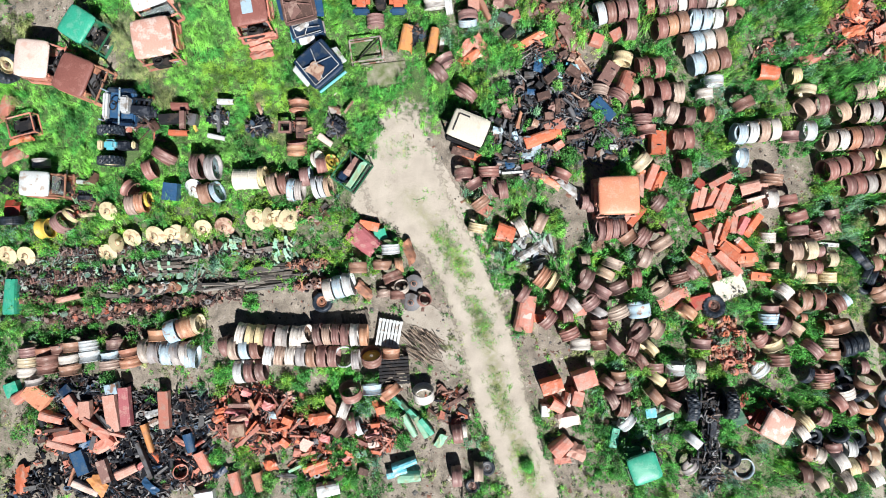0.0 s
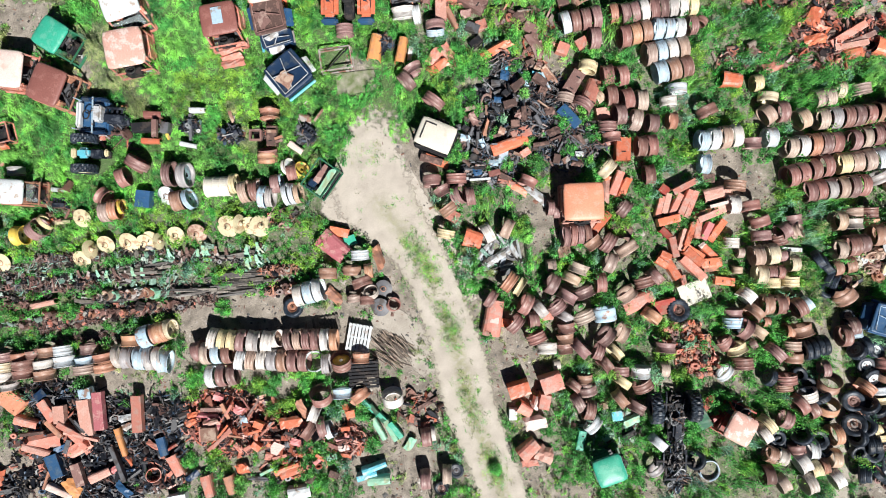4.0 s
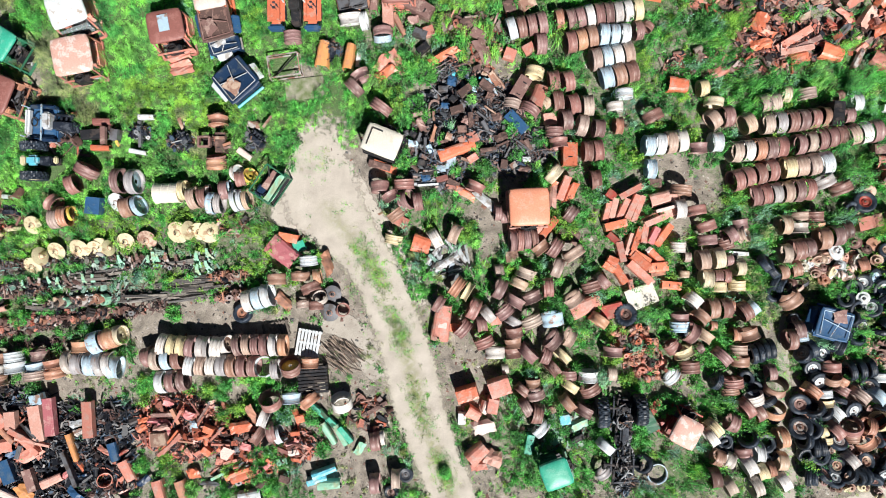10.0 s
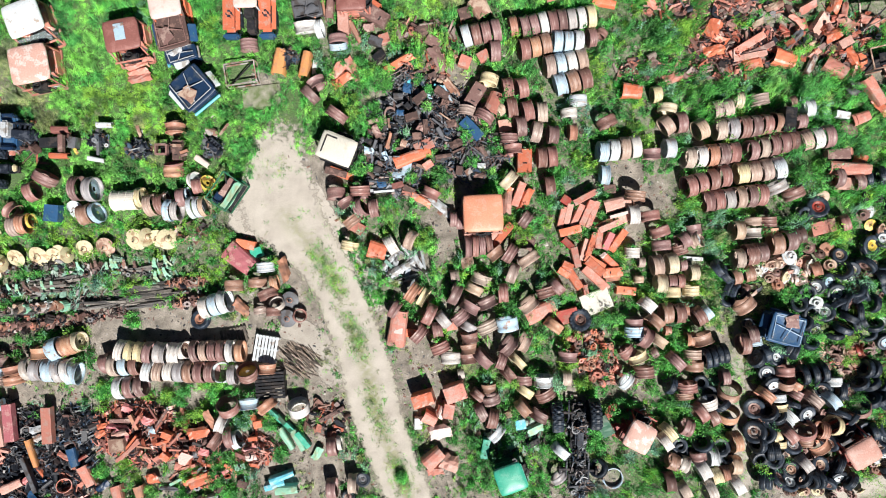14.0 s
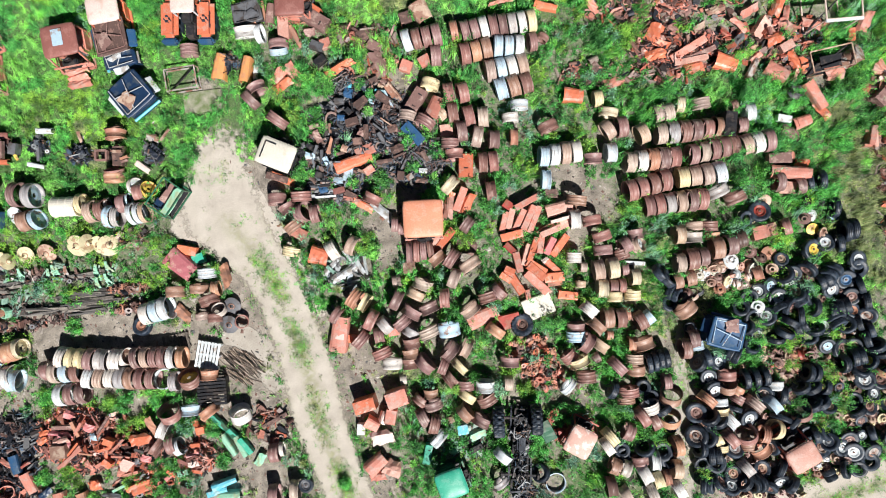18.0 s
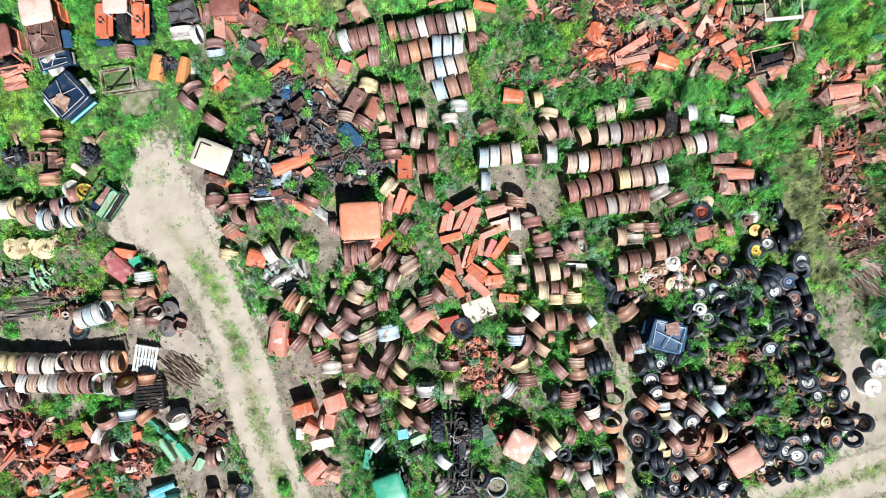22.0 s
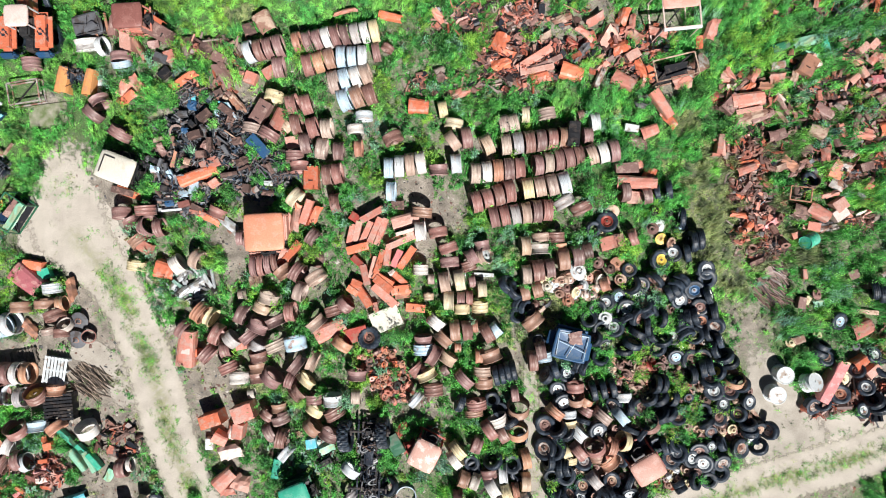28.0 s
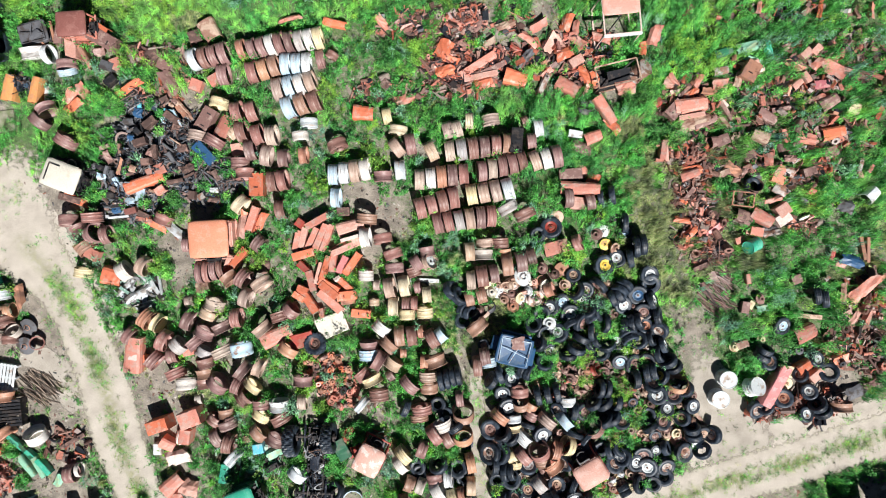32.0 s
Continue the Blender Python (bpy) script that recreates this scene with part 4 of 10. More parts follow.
    if glass:
        part("windscreen", mesh_of("windscreen", *box_geo(0.012, sy - 0.3, h * 0.5, 0, 0, 0), CAB_GLASS), ob, pose(sx / 2 + front * 0.42, 0, h * 0.62, 0, -math.degrees(math.atan2(front, h)) , 0)).visible_shadow = False
    if sticker == "k":
        for k, (p, q) in enumerate((((-sx * .3, sy * .36), (sx * .34, sy * .36)), ((sx * .34, sy * .36), (sx * .34, sy * .06)))):
            part("gutter", mesh_of("gutter", *bar((*p, h + .055), (*q, h + .055), .05, .03), COAT["k"][1]), ob, None, "dark roof gutter")
    elif sticker:
        part("hatch", mesh_of("hatch", *box_geo(sx * 0.52, sy * 0.3, 0.02, -.08, 0, h + 0.085, 0.006), COAT[sticker][1]), ob, None, f"{COAT[sticker][0]} roof hatch")
    return ob


def wreck(x, y, a, sx, sy, h, c="u", c2="w", top="d", words=""):
    """A collapsed cab: flattened roof panel on a low body, frame bars and a torn plate on it, panels hanging off two sides."""
    ob = stand(new("cab_wreck"), pose(x, y, 0, 0, 0, a), r=max(sx, sy) * 0.6)
    tagged(ob, words or f"crushed {COAT[c][0]} tractor cab with bent frame", "cab wreck", "scrapped cabs")
    rnd = random.Random(int(x * 100))
    part("body", mesh_of("body", *box_geo(sx * 0.94, sy * 0.9, h * 0.7, 0, 0, h * 0.35, 0.06), COAT[c][1]), ob)
    part("roof_panel", mesh_of("roof_panel", *slab(sx, sy, 0.07, -0.05, 0.07), COAT[c][1]), ob, pose(0, 0, h - 0.1, 3, -3, 0), f"dented {COAT[c][0]} roof panel")
    X, Y, Z = sx * .42, sy * .42, h + .02
    ends = [((-X, -Y, Z), (X, -Y, Z)), ((X, -Y, Z), (X * .9, Y, Z)), ((X * .9, Y, Z), (-X, Y * .9, Z)), ((-X * .3, -Y, Z + .03), (X * .2, Y * .9, Z + .03)), ((-X, Y * .2, Z + .02), (X, -Y * .4, Z + .04))]
    for p, q in ends:
        part("frame_bar", mesh_of("frame_bar", *bar(p, q, 0.03), COAT["z" if c == "N" else "s" if c == "u" else top][1]), ob)
    v, f = shell_geo("panel", 2)
    part("torn_plate", mesh_of("torn_plate", [(p[0] * sx * .42, p[1] * sy * .36, p[2] * .07) for p in v], f, COAT[top][1]), ob, pose(sx * (.3 if c == "u" else .12), -sy * (.05 if c == "u" else .16), h + .02, 0, 0, 15), f"{COAT[top][0]} torn plate")
    part("side_panel", mesh_of("side_panel", *box_geo(sx * .62, .3, .1, 0, 0, 0, .035), COAT[c2][1]), ob, pose(-sx * .1, -sy * .56, h * .62, 38, 0, 2), f"{COAT[c2][0]} side panel")
    part("side_panel", mesh_of("side_panel", *box_geo(sx * .5, .34, .12, 0, 0, 0, .04), COAT[c2][1]), ob, pose(sx * .1, sy * .57, h * .66, -35, 0, -3), f"{COAT[c2][0]} side panel")
    part("end_rail", mesh_of("end_rail", *tube((sx * .53, -sy * .45, h * .5), (sx * .55, sy * .45, h * .55), .06), COAT["U" if c == "N" else c2][1]), ob)
    part("end_rail", mesh_of("end_rail", *tube((-sx * .52, -sy * .4, h * .6), (-sx * .5, sy * .4, h * .62), .045), COAT[c2][1]), ob)
    return ob


def frame_cage(x, y, a, sx, sy, h, c="w", words="", plate="", roof=""):
    """An open frame of posts and rails."""
    ob = stand(new("welded_cage"), pose(x, y, 0, 0, 0, a), r=max(sx, sy) * 0.5)
    tagged(ob, words or f"bare {COAT[c][0]} cab frame of welded posts", "metal cage", "scrapped cabs")
    X, Y = sx / 2, sy / 2
    cs = [(-X, -Y), (X, -Y), (X, Y), (-X, Y)]
    for k in range(4):
        p, q = cs[k], cs[(k + 1) % 4]
        part("post", mesh_of("post", *bar((*p, 0), (p[0] * 0.95, p[1] * 0.95, h), 0.05), COAT[c][1]), ob)
        part("top_rail", mesh_of("top_rail", *bar((p[0] * .95, p[1] * .95, h), (q[0] * .95, q[1] * .95, h), 0.055), COAT[c][1]), ob)
        part("bottom_rail", mesh_of("bottom_rail", *bar((*p, .05), (*q, .05), 0.06), COAT[c][1]), ob)
    if roof:
        part("roof", mesh_of("roof", *slab(sx * .95, sy * .5, .06, .03, .08), COAT[roof][1]), ob, pose(0, sy * .24, h), f"{COAT[roof][0]} roof panel")
        part("sill", mesh_of("sill", *bar((-X, -Y, h * .98), (X, -Y, h * .98), .12, .1), COAT["w"][1]), ob, None, "white sill")
    part("brace", mesh_of("brace", *bar((-X, -Y, .1), (X, Y, h * .8), 0.05), COAT["k"][1]), ob)
    if plate:
        part("floor_plate", mesh_of("floor_plate", *box_geo(sx * .9, sy * .9, .04, 0, 0, .12, .01), COAT["k"][1]), ob)
        part("plate", mesh_of("plate", *box_geo(sx * .6, sy * .55, .04, 0, 0, h * .6, .01), COAT[plate][1]), ob, pose(0.1, 0, 0, 5, 8, 0), f"{COAT[plate][0]} plate")
    return ob


def engine(x, y, a, c="x", s=1.0, c2="x"):
    """A bare engine and gearbox block with head, sump, manifold, pulley and pipes."""
    ob = stand(new("engine_block"), pose(x, y, 0, 0, 0, a), r=0.5 * s)
    tagged(ob, f"{COAT[c][0]} tractor engine block with pipes", "engine", "scrap engines")
    M, M2 = COAT[c][1], COAT[c2][1]
    part("block", mesh_of("block", *join(box_geo(.9 * s, .42 * s, .4 * s, 0, 0, .3 * s, .04), box_geo(.6 * s, .34 * s, .14 * s, 0, 0, .07 * s, .03)), M), ob)
    part("cylinder_head", mesh_of("cylinder_head", *box_geo(.8 * s, .3 * s, .14 * s, 0, 0, .56 * s, .03), M2), ob)
    part("gearbox", mesh_of("gearbox", *box_geo(.5 * s, .5 * s, .45 * s, -.65 * s, 0, .24 * s, .1), M), ob)
    part("manifold", mesh_of("manifold", *join(*[tube((u * s, .2 * s, .5 * s), (u * s, .42 * s, .45 * s), .05 * s) for u in (-.3, -.1, .1, .3)], tube((-.4 * s, .42 * s, .45 * s), (.4 * s, .42 * s, .45 * s), .06 * s)), M2), ob)
    part("pulley", mesh_of("pulley", *moved(revolve([(-.05, .16), (.05, .16), (.05, .03), (-.05, .03)], 16), pose(.52 * s, 0, .3 * s)), M2), ob)
    part("pipe", mesh_of("pipe", *tube((.1 * s, -.2 * s, .4 * s), (.5 * s, -.55 * s, .12 * s), .04 * s), M), ob)
    part("lever", mesh_of("lever", *bar((-.5 * s, .1, .45 * s), (-.75 * s, .3 * s, .85 * s), .03), M), ob)
    return ob


def chassis(x, y, a, length=5.0):
    """A stripped lorry chassis lying in weeds: rails, cross members, axles with springs, gearbox, hoses."""
    ob = stand(new("lorry_chassis"), pose(x, y, 0, 0, 0, a), r=0.4)
    tagged(ob, "greasy black stripped lorry chassis with axles in weeds", "chassis")
    X, I, rnd = COAT["k"][1], COAT["x"][1], random.Random(3)
    for s in (-1, 1):
        part("rail", mesh_of("rail", *join(bar((-length / 2, s * .34, .30), (length / 2, s * .30, .28), .05, .16), bar((-length / 2, s * .31, .385), (length / 2, s * .27, .365), .05, .02)), X), ob)
        FOOT.extend((x + math.cos(radians(a)) * u, y + math.sin(radians(a)) * u, .35) for u in (-2, -1.2, -.4, .4, 1.2, 2))
        for u in (length * .36, -length * .28):
            part("leaf_spring", mesh_of("leaf_spring", *join(*[bar((u - .5 + .06 * k, s * .46, .36 + .03 * k), (u + .5 - .06 * k, s * .46, .36 + .03 * k), .07, .02) for k in range(4)]), I), ob, None, "greasy leaf spring")
    for k in range(8):
        u = -length / 2 + .15 + k * (length - .3) / 7
        part("cross_member", mesh_of("cross_member", *bar((u, -.32, .42), (u + rnd.uniform(-.1, .1), .32, .44), rnd.uniform(.06, .12), .1), X if k % 3 else I), ob)
    for u in (length * .36, -length * .28):
        part("axle", mesh_of("axle", *join(tube((u, -.85, .4), (u, .85, .4), .07), box_geo(.34, .36, .34, u, .05, .4, .09), tube((u, -.8, .4), (u, -.72, .4), .2), tube((u, .72, .4), (u, .8, .4), .2)), X), ob)
    part("gearbox", mesh_of("gearbox", *join(box_geo(.7, .36, .36, .3, 0, .45, .08), box_geo(.3, .28, .26, .8, 0, .42, .06), tube((-.05, 0, .45), (-1.2, 0, .42), .05)), I), ob, None, "greasy gearbox and drive shaft")
    for k in range(16):
        p = Vector((rnd.uniform(-.45, .45) * length, rnd.uniform(-.4, .4), rnd.uniform(.45, .6)))
        q = p + Vector((rnd.uniform(-.5, .5), rnd.uniform(-.35, .35), rnd.uniform(-.1, .1)))
        part("pipe", mesh_of("pipe", *tube(p, q, rnd.uniform(.012, .03)), (X, I, COAT["i"][1])[k % 3]), ob)
    return ob


def casting_row(x0, y0, x1, y1, n, colours, kind="housing", size=0.34):
    """Machine castings set out in a line: open housings, ringed bearing blocks or curved shares."""
    if kind == "housing":
        body = join(bar((-.5, -.4, .1), (.5, -.4, .1), .16, .5), bar((-.5, .4, .1), (.5, .4, .1), .16, .5), bar((-.42, -.4, .3), (-.42, .4, .3), .16), bar((.42, -.4, .3), (.42, .4, .3), .16), bar((0, -.4, .5), (0, .4, .5), .14), box_geo(.3, .3, .3, .1, .1, .25, .05))
        extra = (("lug", tube((-.5, 0, .45), (-.3, 0, .75), .13)), ("spigot", tube((.3, .2, .4), (.55, .3, .7), .1)))
    elif kind == "bearing":
        body = moved(revolve([(-.25, .5), (.25, .5), (.25, .42), (.14, .27), (-.14, .27), (-.25, .42)], 14), pose(0, 0, .36, 0, 62, 20))
        extra = (("foot", box_geo(.3, .9, .14, 0, 0, .07, .03)), ("lug", bar((.3, .1, .2), (.62, .3, .5), .12)))
    else:
        body = join(*[bar((-.5 + .25 * k, .12 * math.sin(k * .8), .15 + .13 * k), (-.25 + .25 * k, .12 * math.sin(k * .8 + .8), .28 + .13 * k), .42 - .07 * k, .08) for k in range(4)])
        extra = (("shank", bar((-.5, 0, .1), (-.5, .1, .7), .14)), ("foot", box_geo(.34, .4, .1, -.5, 0, .05, .02)))
    name, words = {"housing": ("gear_housing", "open cast gear housing"), "bearing": ("bearing_block", "ringed cast bearing block"), "share": ("plough_share", "curved plough share")}[kind]
    a = math.degrees(math.atan2(y1 - y0, x1 - x0))
    for k in range(n):
        t, c, j = (k + .5) / n, colours[k % len(colours)], math.sin(k * 9.7 + x0)
        sz = size * (1 + .15 * math.sin(k * 4.1 + y0))
        ob = new(name, cached((kind, c), lambda: mesh_of(name, *body, COAT[c][1])))
        stand(ob, pose(x0 + (x1 - x0) * t, y0 + (y1 - y0) * t + .05 * j, 0, 0, 0, a + 14 * j + (90 if kind == "share" else 0)), (sz, sz, sz), sz * .5)
        tagged(ob, f"{COAT[c][0]} {words} standing in a row", name.replace("_", " "), "rows of castings")
        for piece_name, geo in extra:
            part(piece_name, cached((kind, piece_name, c), lambda: mesh_of(piece_name, *geo, COAT[c][1])), ob)


def pallet(x, y, a, sx, sy, c, h=0.12, words="", z=0.0, mat=None):
    """A slatted pallet or rack: boards on three runners."""
    ob = stand(new("slatted_pallet"), pose(x, y, z, 0, 0, a), r=max(sx, sy) * 0.5)
    tagged(ob, words or "slatted pallet lying on the soil", "pallet", "pallets")
    M = mat or COAT[c][1]
    n = max(5, int(sx / 0.13))
    for k in range(n):
        u = -sx / 2 + (k + .5) * sx / n
        part("slat", cached(("slat", round(sy, 2), round(sx / n, 3), M.name), lambda: mesh_of("slat", *box_geo(sx / n * .72, sy, .03, 0, 0, 0, .006), M)), ob, pose(u, 0, h - .015, 0, 0, 0.6 * math.sin(k * 9)))
    for s in (-1, 0, 1):
        part("runner", cached(("runner", round(sx, 2), h, M.name), lambda: mesh_of("runner", *box_geo(sx, .09, h - .03, 0, 0, 0, .01), M)), ob, pose(0, s * (sy / 2 - .08), (h - .03) / 2))
    return ob


def drum(x, y, c="w", d=0.7, h=0.9, lean=0.0, a=0.0, words=""):
    """An upright steel drum or tank with rolled hoops and a lid."""
    prof = [(-.5, .001), (-.5, .49), (-.48, .53), (-.46, .49), (-.17, .48), (-.15, .505), (-.13, .48), (.13, .48), (.15, .505), (.17, .48), (.46, .49), (.48, .515), (.5, .49), (.47, .46), (.46, .06), (.5, .05), (.5, .001)]
    ob = stand(new("steel_drum", cached(("drum", c), lambda: mesh_of("drum", *revolve(prof, 26, False), COAT[c][1]))), pose(x, y, h / 2 * math.cos(radians(lean)) + d / 2 * math.sin(radians(lean)), 0, -90 + lean, a), (h, d, d), d * .5)
    return tagged(ob, words or f"{COAT[c][0]} steel drum standing on bare soil", "drum", "steel drums")


# ---- cabs, machines and heaps ----
# cabs in the north-west
cab(-16.85, 7.54, -6, 1.35, 1.5, 1.2, "P", "l", 0.35, "tractor cab with chalky pale pink roof and open front")
cab(-15.18, 6.88, -22, 1.35, 1.5, 1.2, "m", "o", 0.3, "tractor cab with maroon roof and orange open front frame")
cab(-15.02, 8.91, -32, 1.15, 1.25, 1.2, "e", "n", 0.45, "tractor cab with streaked green roof and torn front")
cab(-11.99, 8.35, -80, 1.55, 1.6, 1.2, "h", "l", 0.12, "tractor cab with bleached salmon-pink roof")
cab(-12.22, 10.25, -70, 1.4, 1.5, 1.2, "w", "l", 0.4, "tractor cab with white roof and dark glass", glass=True)
cab(-8.13, 9.49, -80, 1.3, 1.45, 1.2, "m", "l", 0.3, "tractor cab with maroon roof and a light blue hatch", sticker="s")
cab(-6.35, 10.73, -80, 1.1, 1.3, 1.2, "P", "O", 0.3, "tractor cab with pale roof and orange sides")
wreck(-6.17, 9.69, -78, 1.5, 1.35, 1.0, "d", "u", "b", "rusted tractor cab shell with a brown caved-in roof")
wreck(-5.86, 8.79, -165, 1.3, 0.6, 0.8, "N", "z", "z", "crumpled blue and silver radiator front")
wreck(-5.36, 7.34, -51, 1.5, 1.5, 0.95, "N", "w", "t", "crushed dark blue tractor cab with white trim")
wreck(18.88, -2.81, 75, 1.2, 1.4, 1.1, "u", "u", "b", "crushed blue tractor cab among tyres")
frame_cage(-3.51, 8.07, 8, 1.35, 0.95, 0.4, "g", "faded grey bare cab frame lying on grass")
open_cab = frame_cage(-4.1, 3.06, 55, 1.4, 1.05, 0.75, "n", "dark green open cab frame beside the track", "b")
part("side_panel", mesh_of("side_panel", *moved(shell_geo("panel", 3), Matrix.Diagonal((1.2, .36, .12, 1))), COAT["E"][1]), open_cab, pose(.02, -.32, .6, 12, 0, 2), "pale green side panel")
part("dashboard", mesh_of("dashboard", *box_geo(.5, .34, .3, -.4, .2, .35, .06), COAT["N"][1]), open_cab, None, "navy dashboard")
cab(6.62, 2.02, -88, 1.5, 1.6, 1.2, "a", "p", 0.12, "tractor cab with smooth orange-salmon roof", corner=.07)
cab(0.67, 4.71, 68, 1.12, 1.5, 1.2, "c", "k", 0.1, "tractor cab with cream-white roof and dark gutter", sticker="k", corner=.05)
cab(-16.75, 2.52, -3, 1.2, 1.0, 1.2, "w", "o", 0.35, "tractor cab with clean white roof and glass front", glass=True)
cab(7.64, -8.8, 20, 1.18, 1.14, 1.2, "e", "n", 0.12, "tractor cab with bright green roof")
wreck(-0.6, 10.69, 12, 1.2, 0.9, 0.7, "i", "o", "i", "dark steel bin with rust-orange rim")
frame_cage(23.29, 10.4, 4, 1.5, 1.6, 1.6, "P", "pale pink open cab frame with white sill", roof="p")
frame_cage(23.3, 8.3, 12, 1.8, 0.9, 0.9, "t", "tan machine frame with a round drum end", "k")
frame_cage(28.37, 3.13, -8, 0.9, 0.6, 0.6, "o", "rusty orange seat frame in weeds")
cab(12.88, -7.12, 62, 1.15, 1.1, 1.2, "h", "r", 0.3, "small cab with streaked pale pink roof and dark red sides")
cab(21.85, -7.81, 120, 1.0, 1.25, 1.2, "p", "r", 0.6, "cab with bleached pink roof and red front frame")
for gx, gy, ga in ((33.3, -11.0, 10), (34.7, -10.6, 24), (36.3, -10.3, 15)):
    cab(gx, gy, ga, 1.3, 1.4, 2.3, "w", "k", 0.3, "tall dark machine cab beside the track")


def tractor(x, y, a, body="O", roof="P", blue="u"):
    """A whole tractor seen from above: hood, cab roof, two rear fenders, four wheels."""
    ob = stand(new("tractor"), pose(x, y, 0, 0, 0, a), r=1.3)
    tagged(ob, f"{COAT[body][0]} tractor with {COAT[roof][0]} cab roof", "tractor")
    part("roof", mesh_of("roof", *slab(.85, .95, .1), COAT[roof][1]), ob, pose(.05, 0, 1.55), f"{COAT[roof][0]} roof")
    for px in (-.3, .4):
        for py in (-.5, .5):
            part("post", mesh_of("post", *bar((px, py * .85, .8), (px, py * .85, 1.56), .06), COAT["w"][1]), ob)
    part("hood", mesh_of("hood", *moved(shell_geo("hood", 1), Matrix.Translation((.8, 0, .7)) @ Matrix.Diagonal((1.2, .62, .55, 1))), COAT[body][1]), ob)
    part("chassis", mesh_of("chassis", *box_geo(2.4, .4, .45, .1, 0, .62, .06), COAT["k"][1]), ob)
    part("seat", mesh_of("seat", *box_geo(.45, .45, .4, -.4, 0, 1.0, .08), SEAT_BLACK), ob)
    for s in (-1, 1):
        part("fender", mesh_of("fender", *box_geo(1.6, .72, .4, -.45, s * .74, 1.05, .18), COAT[body][1]), ob, None, f"{COAT[body][0]} fender")
        part("fender_end", mesh_of("fender_end", *box_geo(.24, .66, .36, -1.33, s * .74, 1.0, .08), COAT[blue][1]), ob, None, f"{COAT[blue][0]} fender end")
        part("rear_wheel", tyre_mesh(True), ob, pose(-.5, s * .75, .62, 0, 0, 90) @ Matrix.Diagonal((.38, 1.25, 1.25, 1)))
        part("front_wheel", tyre_mesh(False), ob, pose(1.1, s * .6, .38, 0, 0, 90) @ Matrix.Diagonal((.24, .76, .76, 1)))
    return ob


tractor(-2.87, 10.72, 90)


def stripped_cab(x, y, a):
    """A tractor cab without its roof: navy floor pan, white side rails, pale console, cross bar."""
    ob = stand(new("stripped_cab"), pose(x, y, 0, 0, 0, a), r=.95)
    tagged(ob, "roofless navy and white tractor cab beside a bare engine", "tractor cab", "scrapped cabs")
    part("floor_pan", mesh_of("floor_pan", *box_geo(1.15, 1.35, .5, 0, 0, .25, .06), COAT["u"][1]), ob)
    part("side_rail", mesh_of("side_rail", *box_geo(.2, 1.15, .34, -.52, 0, .68, .08), COAT["w"][1]), ob, None, "white side rail")
    part("console", mesh_of("console", *box_geo(.34, .7, .42, .3, .08, .7, .07), COAT["z"][1]), ob, None, "pale silver console")
    part("cross_bar", mesh_of("cross_bar", *bar((.1, -.75, .8), (.08, .75, .82), .06), COAT["s"][1]), ob, None, "pale blue cross bar")
    for s in (-1, 1):
        part("fender", mesh_of("fender", *box_geo(1.1, .16, .3, .05, s * .68, .6, .05), COAT["N"][1]), ob)
        part("post", mesh_of("post", *bar((-.5, s * .6, .5), (-.55, s * .62, 1.1), .05), COAT["s"][1]), ob)
    part("steering_wheel", mesh_of("steering_wheel", *moved(revolve([(-.02, .2), (.02, .2), (.02, .16), (-.02, .16)], 16), pose(-.12, 0, .9, 0, 70, 0)), SEAT_BLACK), ob)
    return ob


def small_tractor(x, y, a):
    """A stripped compact tractor: two lugged rear tyres, yellow body plates, blue tank, bare engine."""
    ob = stand(new("small_tractor"), pose(x, y, 0, 0, 0, a), r=.95)
    tagged(ob, "stripped small yellow tractor with blue fuel tank", "tractor")
    for s in (-1, 1):
        w = part("rear_wheel", tyre_mesh(True), ob, pose(-.2, s * .62, .5, 0, 0, 90) @ Matrix.Diagonal((.36, 1.0, 1.0, 1)), "black lugged tyre")
        part("rim", cached(("wrim", "y"), lambda: mesh_of("rim", *revolve(WHEEL_RIM, 20), COAT["y"][1])), w, None, "cream rim")
    part("rear_plate", mesh_of("rear_plate", *box_geo(.2, .4, .2, -.5, 0, .75, .05), COAT["y"][1]), ob, None, "cream-yellow rear plate")
    part("fuel_tank", mesh_of("fuel_tank", *box_geo(.5, .42, .3, -.05, 0, .8, .1), COAT["U"][1]), ob, None, "blue fuel tank")
    part("engine", mesh_of("engine", *box_geo(.55, .36, .5, .4, 0, .5, .06), COAT["x"][1]), ob)
    part("nose_plate", mesh_of("nose_plate", *box_geo(.16, .3, .2, .78, .02, .6, .05), COAT["y"][1]), ob, None, "cream-yellow nose plate")
    part("chassis", mesh_of("chassis", *box_geo(1.5, .3, .25, .1, 0, .32, .04), COAT["k"][1]), ob)
    return ob


stripped_cab(-13.57, 5.69, -3)
small_tractor(-13.79, 4.12, 0)
engine(-12.74, 5.59, -5, "x", 1.05)
tyre(-18.31, 7.35, 8, 20, "y", 1.3, .45, True)
# engines and axles on the grass
for ex, ey, ea, ec, es in ((-7.88, 4.97, 20, "x", .95), (-4.75, 4.97, -40, "i", .95), (-9.7, 5.3, 10, "x", .8),
                           (-1.5, 8.66, 90, "x", .8), (-15.21, 2.02, 0, "d", .9), (-12.62, 5.48, 0, "x", 1.0)):
    engine(ex, ey, ea, ec, es * .72)
piece(-11.16, 5.78, -0, 0.72, 0.32, "m", 0.30, "hood", 0.25)
piece(-11.26, 4.69, -2, 0.76, 0.27, "O", 0.30, "hood", 0.20)
piece(-10.96, 5.14, -90, 0.72, 0.21, "b", 0.20, "beam", 0.60)
piece(-11.58, 5.26, 4, 0.93, 0.40, "k", 0.40, "box", 0.10)
